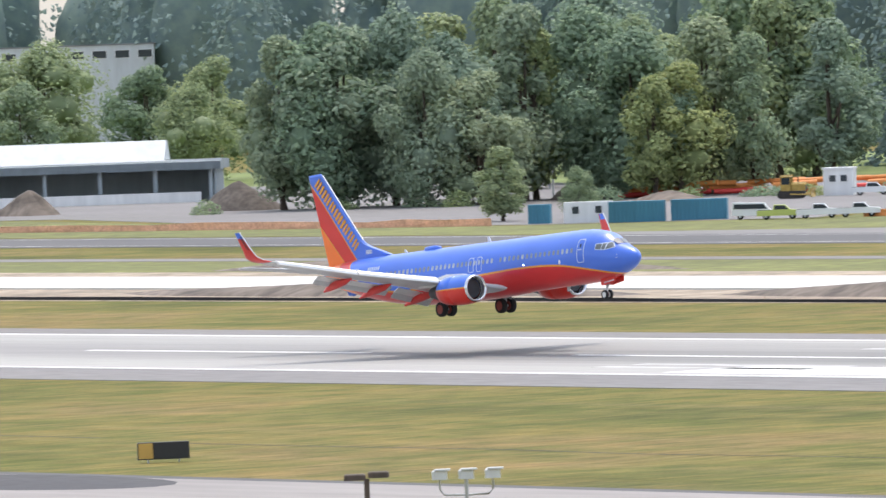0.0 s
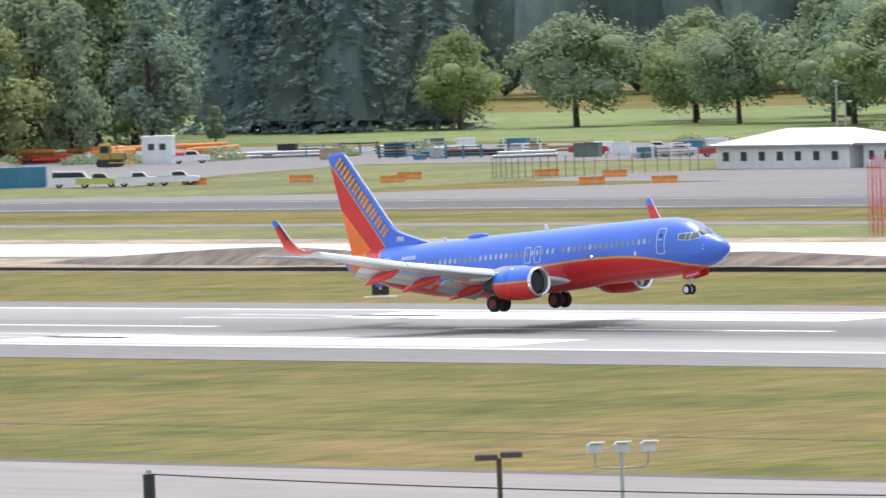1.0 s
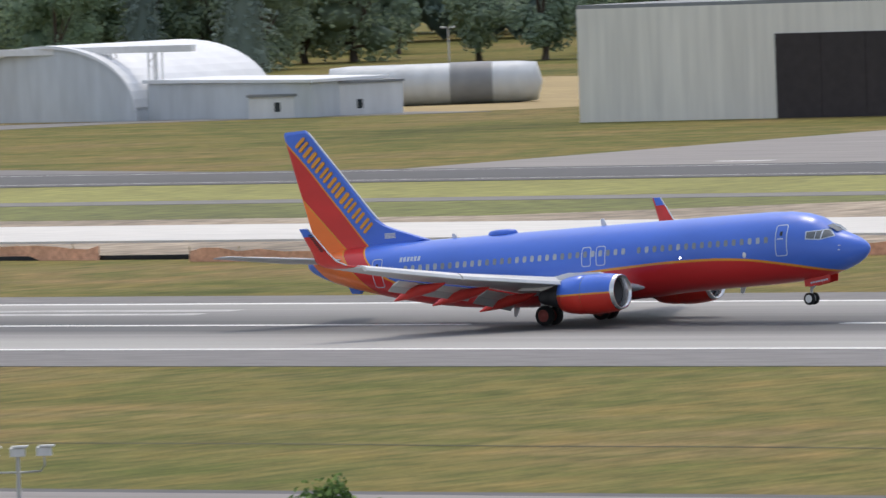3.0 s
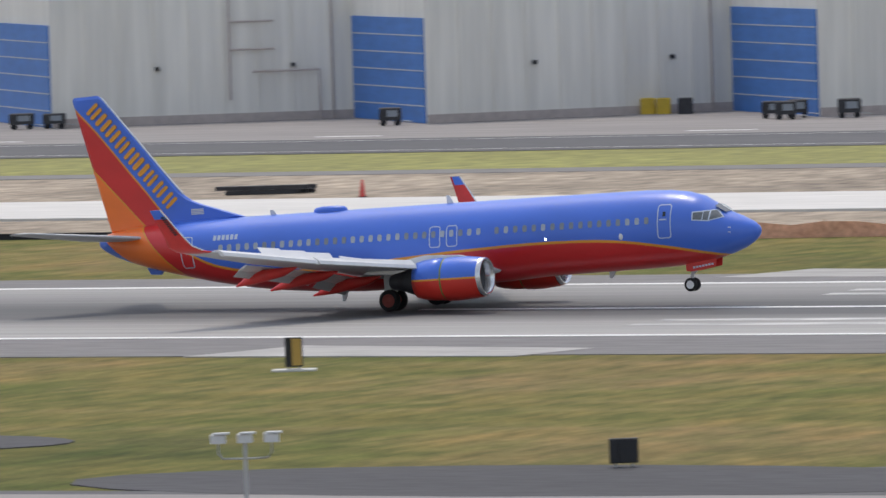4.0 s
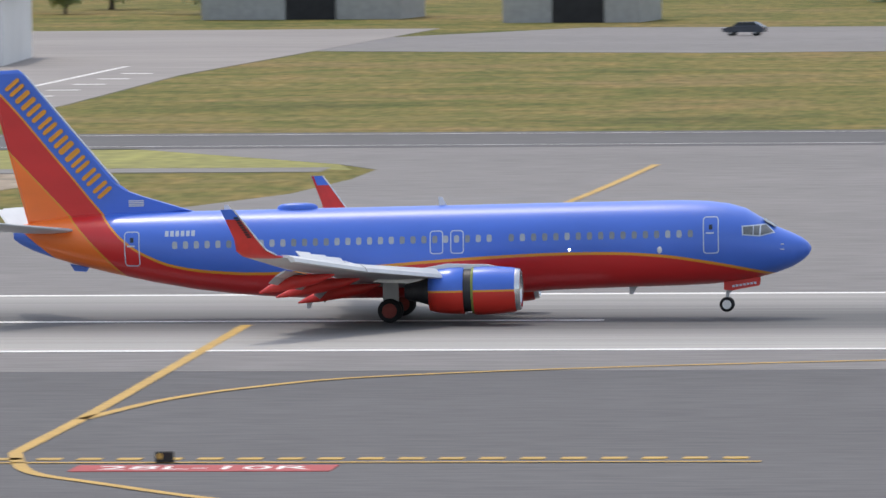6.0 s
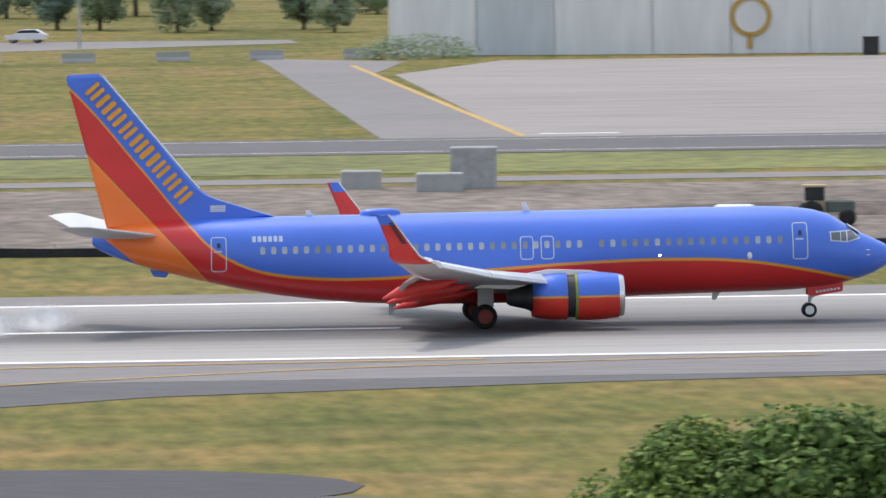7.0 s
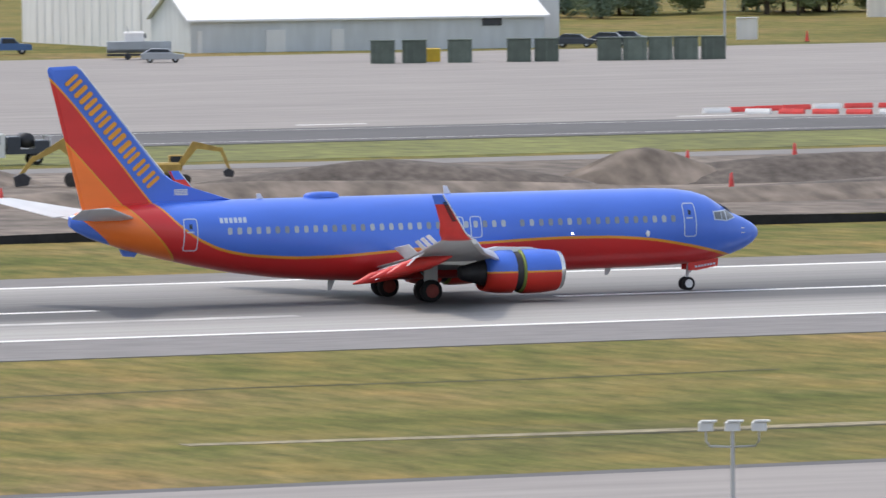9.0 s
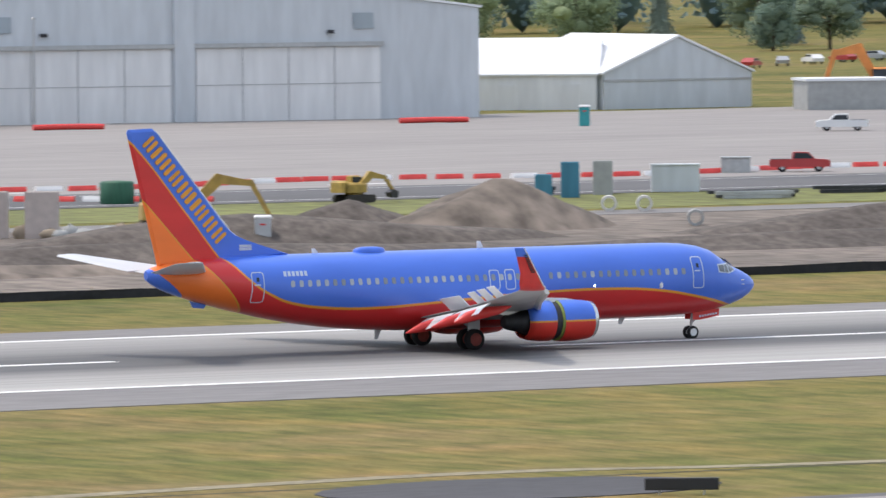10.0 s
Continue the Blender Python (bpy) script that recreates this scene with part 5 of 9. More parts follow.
def hall(name, label, x, y, rz, ln, deep, h, rise, wall, roof, ridge="x", over=0.4, category="building", hip=0.0):
    """A shed with a pitched roof. Origin: the front left corner; local x runs along the front."""
    top = thing(name, label, category, pose(x, y, 0, 0, 0, rz))
    t = 0.3
    front = part("wall", Shape().box((ln / 2, t / 2, h / 2), (ln, t, h)), wall, top)
    part("wall", Shape().box((ln / 2, deep - t / 2, h / 2), (ln, t, h)), wall, top)
    left = part("wall", Shape().box((t / 2, deep / 2, h / 2), (t, deep - 2 * t, h)), wall, top)
    right = part("wall", Shape().box((ln - t / 2, deep / 2, h / 2), (t, deep - 2 * t, h)), wall, top)
    o = over
    if rise <= 0:
        part("roof", Shape().box((ln / 2, deep / 2, h + 0.16), (ln + 2 * o, deep + 2 * o, 0.3)), roof, top)
    elif hip:
        sh = Shape()
        sh.add([(-o, -o, h + 0.05), (ln + o, -o, h + 0.05), (ln + o, deep + o, h + 0.05), (-o, deep + o, h + 0.05), (hip, deep / 2, h + rise), (ln - hip, deep / 2, h + rise)],
               [(0, 1, 5, 4), (1, 2, 5), (2, 3, 4, 5), (3, 0, 4), (3, 2, 1, 0)])
        part("roof", sh, roof, top, "pale hipped metal roof")
        part("fascia", Shape().box((ln / 2, -o, h - 0.05), (ln + 2 * o, 0.1, 0.3)), ROOF_GREY, top)
    elif ridge == "x":
        for s in (0, 1):
            sh = Shape()
            ya, yb = (-o, deep / 2) if s == 0 else (deep + o, deep / 2)
            za = h - rise * o / (deep / 2)
            sh.add([(-o, ya, za + 0.03), (ln + o, ya, za + 0.03), (ln + o, yb, h + rise + 0.03), (-o, yb, h + rise + 0.03), (-o, ya, za + 0.25), (ln + o, ya, za + 0.25), (ln + o, yb, h + rise + 0.25), (-o, yb, h + rise + 0.25)],
                   [(3, 2, 1, 0), (4, 5, 6, 7), (0, 1, 5, 4), (1, 2, 6, 5), (3, 0, 4, 7)])
            part("roof", sh, roof, top)
        for xx in (0, ln - t):
            part("gable", Shape().prism([(0.02, h), (deep - 0.02, h), (deep / 2, h + rise - 0.01)], "x", xx, xx + t), wall, top)
    else:
        for s in (0, 1):
            xa, xb = (-o, ln / 2) if s == 0 else (ln + o, ln / 2)
            za = h - rise * o / (ln / 2)
            sh = Shape()
            sh.add([(xa, -o, za + 0.03), (xa, deep + o, za + 0.03), (xb, deep + o, h + rise + 0.03), (xb, -o, h + rise + 0.03), (xa, -o, za + 0.3), (xa, deep + o, za + 0.3), (xb, deep + o, h + rise + 0.3), (xb, -o, h + rise + 0.3)],
                   [(3, 2, 1, 0), (4, 5, 6, 7), (0, 1, 5, 4), (1, 2, 6, 5), (3, 0, 4, 7)])
            part("roof", sh, roof, top)
        for yy in (0, deep - t):
            part("gable", Shape().prism([(0.02, h), (ln - 0.02, h), (ln / 2, h + rise - 0.01)], "y", yy, yy + t), wall, top)
    return top, front, left, right


def pane_row(wall, xs, z, w, h, y=-0.04):
    for x in xs:
        f = part("window", Shape().box((0, 0, 0), (w + 0.16, 0.1, h + 0.16)), WHITE_PAINT, wall, m=pose(x, y, z))
        part("pane", Shape().box((0, -0.03, 0), (w, 0.08, h)), WINDOW_GLASS, f)


# open shed and its yard
top = thing("open_shed", "long open storage shed with a pale metal roof", "shed", pose(-1100, 365.7, 0, 0, 0, 48))
part("back_wall", Shape().box((22, 13, 2.6), (44, 0.3, 5.2)), DOOR_GREY, top)
for k in range(6):
    part("post", Shape().box((0.3 + k * 8.6, 0.3, 2.6), (0.6, 0.6, 5.2)), DOOR_GREY, top)
for k in (0, 44):
    part("side_wall", Shape().box((k, 6.5, 2.6), (0.3, 13, 5.2)), DOOR_GREY, top)
part("roof", Shape().add([(-1, -1.5, 5.0), (45, -1.5, 5.0), (45, -1.5, 6.2), (-1, -1.5, 6.2)], [(0, 1, 2, 3)]).add([(-1, -1.5, 6.2), (45, -1.5, 6.2), (45, 4, 6.6), (-1, 4, 6.6)], [(0, 1, 2, 3)]).prism([(-1.5, 5.0), (14, 5.0), (14, 6.4), (4, 6.6), (-1.5, 6.2)], "x", -1, 45), DOOR_GREY, top, "blue grey shed fascia and roof")
part("upper_roof", Shape().prism([(2, 6.4), (12, 6.4), (8, 9.6), (6.5, 9.6)], "x", -1, 36), PANEL_GREY, top, "pale metal upper roof")
part("kerb_wall", Shape().box((20, -3, 0.8), (44, 0.4, 1.6)), PANEL_WHITE, top, "low pale wall")

# low hipped buildings
for x, y, rz, ln, dp, h, rise, hip in ((-750, 337, -2, 23.5, 13, 2.8, 1.9, 6), (-725, 337, -10, 17, 15, 2.9, 3.2, 5), (-712, 334, -10, 12.5, 10, 2.7, 2.4, 3), (-735, 372, -6, 22, 14, 2.9, 3.0, 6)):
    top, front, left, right = hall("low_building", "low white building with a pale hipped metal roof", x, y, rz, ln, dp, h, rise, PANEL_WHITE, ROOF_WHITE, hip=hip, over=0.9)
    pane_row(front, [1.8 + 3.2 * k for k in range(int((ln - 1) / 3.2))], 1.5, 1.1, 1.1)

# the hangar with two big grey doors
top, front, left, right = hall("door_hangar", "white flat-roofed hangar with two large blue-grey doors", -702, 332, -5.5, 50, 24, 10.9, 0, PANEL_WHITE, PANEL_WHITE, over=0.2, category="hangar")
for x in (12.6, 37.2):
    panel_door(front, x, 21.6, 9.2, DOOR_GREY, 1, 7, bar_mat=DOOR_GREY)
part("lintel", Shape().box((25, -0.25, 10.1), (50, 0.5, 1.4)), PANEL_WHITE, front)
part("pier", Shape().box((25, -0.2, 4.6), (1.9, 0.5, 9.2)), PANEL_WHITE, front)
part("warning_disc", Shape().turn([(0.3, 0), (0.3, 0.05)], (25, -0.5, 1.8), "y", 14), RED_PAINT, front, "red disc")
part("lamp_box", Shape().box((25, -0.55, 6.5), (0.6, 0.3, 1.3)), DARK_METAL, front)
part("upper_block", Shape().box((36, 13.5, 11.8), (26, 17, 1.2)), PANEL_WHITE, top, "white upper block on the roof")
pane_row(right, [], 0, 1, 1)
for yy, z, w, h in ((6, 6.6, 1.0, 1.3), (19, 7.2, 2.6, 1.2)):
    part("side_window", Shape().box((50.05, yy, z), (0.12, w, h)), WINDOW_GLASS, top)
part("annex", Shape().box((51.5, 14, 3.4), (3, 11, 6.8)), PANEL_CREAM, top, "cream annex on the end wall")
sh = thing("guard_hut", "small brown hut with a flat pale roof", "hut", pose(-659, 324, 0, 0, 0, 40))
part("walls", Shape().box((0, 0, 1.15), (3.0, 2.4, 2.3)), surface("brown_boards", (0.16, 0.11, 0.09), 0.8), sh)
part("roof", Shape().box((0, 0, 2.42), (4.0, 3.2, 0.22)), ROOF_WHITE, sh)

# the arched hangar with its steel gantry
top = thing("arched_hangar", "pale arched hangar with a white barrel roof", "hangar", pose(-632.6, 414, 0, 0, 0, -8))
arc = [(14.8 - 14.8 * math.cos(math.pi * k / 24), 1.6 + 7.4 * math.sin(math.pi * k / 24)) for k in range(25)]
part("front_wall", Shape().prism([(0, 0), *arc, (29.6, 0)], "y", 0, 0.4), PANEL_GREY, top, "flat grey arched end wall")
part("back_wall", Shape().prism([(0, 0), *arc, (29.6, 0)], "y", 22.6, 23), PANEL_GREY, top)
roof = Shape()
roof.loft([[(a, yy, b + 0.05) for a, b in arc] + [(a, yy, b - 0.3) for a, b in arc[::-1]] for yy in (-0.4, 23.4)], True, False)
part("barrel_roof", roof, ROOF_WHITE, top, "white barrel roof")
part("side_wall", Shape().box((29.5, 11.5, 0.8), (0.2, 22, 1.6)), PANEL_GREY, top)
part("side_hall", Shape().prism([(0, 0), (24, 0), (24, 4.0), (0, 4.3)], "y", 2, 16), PANEL_GREY, top, "low side hall", pose(29.8, 0, 0, 0, 0, 6))
part("side_roof", Shape().prism([(-0.5, 4.35), (24.5, 4.05), (24.5, 4.4), (-0.5, 4.75)], "y", 1.6, 16.4), ROOF_WHITE, top, "pale side roof", pose(29.8, 0, 0, 0, 0, 6))
g = thing("steel_gantry", "white lattice steel gantry before the arched hangar", "gantry", pose(-636.4, 411.5, 0, 0, 0, 2))
part("beam", Shape().box((19.5, 0, 8.35), (40, 0.9, 0.8)), WHITE_PAINT, g, "long white beam")
for x in (1.5, 7.5, 27.5, 34.0):
    leg = part("lattice_leg", Shape().box((x - 0.6, -0.5, 4), (0.16, 0.16, 8)).box((x + 0.6, -0.5, 4), (0.16, 0.16, 8)).box((x - 0.6, 0.6, 4), (0.16, 0.16, 8)).box((x + 0.6, 0.6, 4), (0.16, 0.16, 8)), WHITE_PAINT, g, "white lattice leg")
    for k in range(6):
        s = 1 if k % 2 else -1
        part("brace", Shape().tube([(x - 0.6 * s, -0.5, 1.3 * k + 0.2), (x + 0.6 * s, -0.5, 1.3 * k + 1.5)], 0.07, 5), WHITE_PAINT, leg)
    s = 1 if x < 20 else -1
    part("stay", Shape().tube([(x, 0, 7.8), (x + (5 if x in (1.5, 27.5) else 0.2) * 1.0, 0, 1.5)], 0.1, 5), WHITE_PAINT, leg)
for x, y, rz, ln, dp, h, mt in ((-586.5, 409, 35, 6.2, 4, 2.5, PANEL_WHITE), (-581.5, 413.5, 60, 11.5, 8, 3.7, PANEL_WHITE)):
    top, front, left, right = hall("site_hut", "small flat-roofed pale hut", x, y, rz - 12, ln, dp, h, 0, mt, ROOF_GREY, over=0.2)
    pane_row(front, [ln * 0.55], 1.3, 0.7, 1.1)
top = thing("storage_tank", "long pale cylindrical tank with a dark band", "tank", pose(-590, 452, 0, 0, 0, 32))
part("shell", Shape().turn([(0.3, -13), (2.3, -12.4), (2.5, -10), (2.5, 10), (2.3, 12.4), (0.3, 13)], (0, 0, 2.5), "x", 24), PANEL_GREY, top)
part("band", Shape().turn([(2.52, 2), (2.56, 2.1), (2.56, 7), (2.52, 7.1)], (0, 0, 2.5), "x", 24), ROOF_GREY, top)

# dark-doored hangar
top = thing("brown_hangar", "cream hangar with dark brown sliding doors", "hangar", pose(-456, 380, 0))
walls = wall_run(top, [(-60, -8), (12, -2), (0, 34), (-2, 60)], 12.2, PANEL_CREAM)
panel_door(walls[0], 48, 48, 9.0, DARK_BROWN, 1, 9, bar_mat=DARK_BROWN)
panel_door(walls[1], 22, 13, 10.6, DARK_BROWN, 1, 4, bar_mat=DARK_BROWN)
part("roof", Shape().prism([(-60, -8), (12, -2), (0, 34), (-2, 60), (-60, 60)], "z", 12.2, 12.6), ROOF_GREY, top)

# the long saw-tooth hangar with blue doors
front_pts = [(-375, 345), (-376.3, 304.5), (-358.8, 283), (-335.3, 296.5), (-319.4, 278), (-299.0, 298), (-282.4, 278), (-261.5, 296), (-247.3, 280), (-246, 303.5), (-230, 291), (-226.3, 295.7), (-245, 345)]
top = thing("sawtooth_hangar", "long stained cream hangar with blue roller doors and an emblem", "hangar", pose(-1.4, -0.5, 0))
walls = wall_run(top, front_pts, 11.4, PANEL_CREAM)
part("roof", Shape().prism(front_pts, "z", 11.4, 11.9), ROOF_WHITE, top, "pale flat roof")
for k in (1, 3, 5, 7):
    ln = (Vector(front_pts[k + 1]) - Vector(front_pts[k])).length
    panel_door(walls[k], ln * 0.5, ln * 0.97, 9.2, DOOR_BLUE, 6, 1, bar_mat=WING_GREY)
for k in (2, 4, 6, 10):
    ln = (Vector(front_pts[k + 1]) - Vector(front_pts[k])).length
    ribs(walls[k], ln, 11.4, 3.1, PANEL_CREAM)
    for q in (0.35, 0.8):
        part("wall_lamp", Shape().box((ln * q, -0.2, 5.0), (0.4, 0.3, 0.35)), DARK_METAL, walls[k])
    part("downpipe", Shape().tube([(ln * 0.93, -0.15, 0), (ln * 0.93, -0.15, 11.2)], 0.09, 6), STUCCO, walls[k])
    part("dirt_course", Shape().box((ln / 2, -0.06, 0.4), (ln, 0.12, 0.8)), STUCCO, walls[k], "dark dirty wall base")
part("pipe_rack", Shape().tube([(18, -0.6, 4.5), (24, -0.6, 4.5), (24, -0.6, 0)], 0.12, 6).tube([(16, -0.4, 9), (20, -0.4, 9)], 0.1, 6).tube([(16, -0.4, 6.5), (20, -0.4, 6.5)], 0.1, 6).tube([(16, -0.4, 11), (16, -0.4, 2)], 0.1, 6), STUCCO, walls[2], "wall pipes")
mural = part("painted_panel", Shape().box((10.15, -0.12, 5.6), (20.1, 0.2, 11.2)), PANEL_WHITE, walls[9], "white panel painted with a red bird and a scroll")
bird = Shape()
for pts in ([(6.6, 4.7), (8.6, 5.0), (11.4, 6.9), (13.4, 7.9), (13.2, 7.2), (13.9, 7.1), (13.0, 6.5), (13.5, 6.2), (12.5, 5.9), (12.8, 5.5), (11.4, 5.3), (9.4, 4.3), (7.6, 4.2)],):
    bird.prism(pts, "y", -0.30, -0.2)
part("painted_bird", bird, RED_PAINT, mural, "red bird shape")
part("beak", Shape().prism([(6.5, 4.8), (7.2, 5.0), (6.9, 4.2), (6.2, 4.0)], "y", -0.31, -0.2), GOLD_PAINT, mural)
part("scroll", Shape().prism([(9.0, 4.0), (10.0, 3.8), (14.0, 4.0), (15.2, 4.3), (14.8, 3.4), (10.6, 3.2), (9.3, 3.3)], "y", -0.30, -0.2), DOOR_GREY, mural, "grey scroll")
ink = surface("dark_lettering", (0.06, 0.065, 0.075), 0.7, bump=0)
for k, ch in enumerate("FIGHTER WING"):
    s = (k - 5.5) / 5.5
    if ch != " ":
        text_part("letter", ch, 1.5, ink, mural, pose(11.6 + 7.4 * s, -0.26, 10.6 - 1.9 * s * s) @ pose(0, 0, 0, 90, -s * 28, 0))
text_part("motto", "HOME OF THE REDHAWKS", 1.15, ink, mural, pose(10.6, -0.26, 2.3, 90))
top, front, left, right = hall("annex_block", "plain cream annex block with a flat roof", -249.0, 279, -4, 8.0, 4, 6.3, 0, PANEL_CREAM, PANEL_WHITE, over=0.15)

# the pale block beside the big hangar
top, front, left, right = hall("stair_block", "tall pale block with a low gabled wing beside a hangar", 472.5, 578, -24, 10, 8, 13, 0, PANEL_CREAM, PANEL_WHITE, over=0.2)
part("wing", Shape().prism([(-4.2, 0), (0, 0), (0, 5.4), (-4.2, 2.8)], "y", 0.5, 6), PANEL_CREAM, top, "low wing with a slanting roof")
part("wing_roof", Shape().prism([(-4.5, 2.75), (0, 5.5), (0, 5.9), (-4.5, 3.1)], "y", 0.2, 6.3), ROOF_WHITE, top, "white slanting roof")

# the base behind the fighters
for nm, lb, x, y, rz, ln, dp, h, wm, rm in (
        ("office_block", "low grey office block with a flat roof", -288, 489, -2, 17.5, 12, 5.0, BLOCK_GREY, ROOF_WHITE),
        ("tall_block", "tall windowless grey block", -251.5, 477, -14, 22, 18, 14, BLOCK_GREY, ROOF_GREY),
        ("office_block", "long low tan stucco office building", -233, 467, -8, 66, 14, 4.3, STUCCO, ROOF_GREY),
        ("office_block", "tan stucco office building with a second floor", -228, 490, 0, 20, 16, 7.0, STUCCO, ROOF_GREY),
        ("office_block", "low tan building behind trees", -320, 600, -5, 55, 14, 6.0, STUCCO, RED_PAINT),
        ("office_block", "long low pale building", -197, 486, -6, 20, 12, 6.3, STUCCO, ROOF_WHITE),
        ("workshop", "grey building with a dark doorway", -92, 585, -6, 16, 14, 8.0, BLOCK_GREY, ROOF_GREY),
        ("workshop", "striped grey warehouse beyond trees", -130, 610, -6, 24, 14, 9.0, BLOCK_GREY, ROOF_GREY)):
    top, front, left, right = hall(nm, lb, x, y, rz, ln, dp, h, 0, wm, rm, over=0.25)
    if nm == "workshop":
        # a dark slab paints the shade inside the doorway
        panel_door(front, ln * 0.55, 6, 6, OPENING_SHADE, 1, 1)
    elif ln > 40:
        panel_door(front, 26, 10, 3.4, DARK_BROWN, 1, 1)
        part("ribbon_window", Shape().box((ln * 0.82, -0.05, 2.2), (11, 0.14, 0.9)), WINDOW_GLASS, front)
    elif h < 6:
        panel_door(front, ln * 0.3, 5, 3, DARK_BROWN, 1, 1)
        pane_row(front, [ln * 0.6, ln * 0.75, ln * 0.9], 2.0, 1.4, 1.0)
    elif h > 10:
        panel_door(front, ln * 0.45, 4.4, 5.0, STUCCO, 1, 1)
    for k in range(3):
        part("roof_unit", Shape().box((ln * (0.25 + 0.25 * k), dp * 0.4, h + 0.75), (1.6, 1.4, 0.9), bevel=0.1), PANEL_GREY, top)
top, front, left, right = hall("white_hangar", "white panelled hangar with a low grey gable roof", -164, 422, 3, 38.5, 30, 6.7, 1.6, PANEL_WHITE, ROOF_GREY, ridge="y", over=0.5, category="hangar")
panel_door(front, 19.2, 37.5, 6.3, PANEL_WHITE, 1, 8, bar_mat=PANEL_GREY)

# the hangars and workshops on the western apron
top, front, left, right = hall("ring_hangar", "pale panelled hangar with an ochre ring emblem", 60, 475, -12, 60, 40, 12, 0, PANEL_WHITE, ROOF_GREY, over=0.2, category="hangar")
for k, (x, w, mt) in enumerate(((4.5, 9, PANEL_WHITE), (13, 8, PANEL_GREY), (22, 10, PANEL_WHITE), (31, 8, PANEL_WHITE), (39, 8, PANEL_WHITE), (47, 8, PANEL_WHITE), (53, 4, PANEL_GREY), (57.4, 4.6, PANEL_WHITE))):
    panel_door(front, x, w - 0.25, 11.0, mt, 1, 1, name="door_leaf", y=-0.08 - 0.05 * (k % 2))
ring = Shape()
ring.loft([[(37.0 + r * math.cos(6.28319 * k / 32), yy, 3.8 + r * math.sin(6.28319 * k / 32)) for k in range(32)] for r, yy in ((1.65, -0.2), (2.1, -0.2), (2.1, -0.34), (1.65, -0.34), (1.65, -0.2))], False, False)
ring.box((36.9, -0.27, 1.2), (0.5, 0.14, 1.4))
part("ring_emblem", ring, OCHRE, front, "ochre ring emblem")
top, front, left, right = hall("grey_workshop", "long grey workshop with a broad white metal roof", 136.5, 471, -21, 68, 30, 4.3, 4.2, BLOCK_GREY, ROOF_WHITE, over=0.8, hip=11)
for x in (30, 47, 66):
    part("strip_window", Shape().box((x, -0.05, 3.2), (7, 0.14, 0.9)), PANEL_GREY, front)
for x in (8.5, 37, 41, 45, 61):
    panel_door(front, x, 3.2 if x < 10 else 1.6, 3.4 if x < 10 else 3.0, PANEL_WHITE if x < 10 else DOOR_GREY, 1, 1)
for x in (5.0, 12.5, 44):
    part("blue_post", Shape().box((x, -0.25, 1.0), (0.6, 0.4, 2.0)), DOOR_BLUE, front)
top, front, left, right = hall("far_workshop", "pale building with a white metal roof", 236, 560, -14, 40, 20, 3.2, 3.6, STUCCO, ROOF_WHITE, over=0.8)
top, front, left, right = hall("white_store", "white store with a ribbed white roof", 300, 560, -18, 30, 34, 5, 3.5, PANEL_WHITE, ROOF_WHITE, over=0.5)
top, front, left, right = hall("long_store", "long grey store with a white metal roof", 337, 474, -7, 40, 18, 3.5, 3.0, PANEL_GREY, ROOF_WHITE, over=0.5)
for x, w in ((1.0, 0.5), (9.5, 2.2), (16.5, 1.4)):
    panel_door(front, x, w, 2.4, PANEL_WHITE, 1, 1)
part("strip_window", Shape().box((34, -0.05, 2.9), (2.2, 0.14, 0.8)), WINDOW_GLASS, front)
top, front, left, right = hall("white_hall", "white hall with tall ribbed doors", 340, 536, -90, 42, 22, 7.5, 2.5, PANEL_WHITE, ROOF_WHITE, over=0.4)
panel_door(front, 21, 36, 6.8, PANEL_WHITE, 1, 14, bar_mat=PANEL_GREY)
top, front, left, right = hall("small_house", "white two-storey house beside the apron", 371, 482, -22, 12, 14, 6.2, 2.4, PANEL_WHITE, ROOF_WHITE, over=0.5)
pane_row(front, [3, 6, 9], 4.6, 1.0, 1.2)
# the big western hangar: deep door frames and tall leaves
top, front, left, right = hall("big_hangar", "huge pale grey hangar with tall sliding doors", 424, 462, -9.5, 70, 20, 12.5, 4.5, PANEL_GREY, ROOF_WHITE, ridge="y", over=0.3, category="hangar")
panel_door(front, 22, 22, 8.3, PANEL_WHITE, 2, 4, bar_mat=STEEL)
panel_door(front, 47, 22, 8.3, PANEL_WHITE, 2, 4, bar_mat=STEEL)
part("door_frame", Shape().box((34.5, -0.25, 7.0), (2.4, 0.5, 14)), PANEL_GREY, front)
for x in (22, 47):
    part("door_head", Shape().box((x, -0.3, 8.6), (22.6, 0.6, 0.5)), STEEL, front)
for x in (13, 56):
    part("louvre", Shape().box((x, -0.1, 11.2), (2.4, 0.2, 1.8)), DOOR_GREY, front)
for x in (18, 52):
    part("wall_lamp", Shape().box((x, -0.3, 10), (0.7, 0.6, 0.4)), DARK_METAL, front)
part("buttress", Shape().box((2.0, -5, 6.0), (8, 10, 12.0)), PANEL_WHITE, top, "white door pocket")
part("buttress", Shape().box((-4.5, -2, 6.2), (4, 8, 12.4)), PANEL_GREY, top, "grey door pocket")
top, front, left, right = hall("gable_store", "white gabled store with small doors", 507, 481, -33, 17, 24, 4.1, 4.0, PANEL_WHITE, ROOF_WHITE, over=0.3)
for x in (6.5, 14):
    panel_door(front, x, 2.2, 3.0, PANEL_WHITE, 1, 1)
top, front, left, right = hall("gable_store", "grey gabled end of a store", 521.8, 471, -2, 20, 26, 4.2, 4.2, PANEL_GREY, ROOF_WHITE, ridge="y", over=0.3)
part("course", Shape().box((10, -0.05, 3.4), (20, 0.12, 0.25)), STEEL, front)
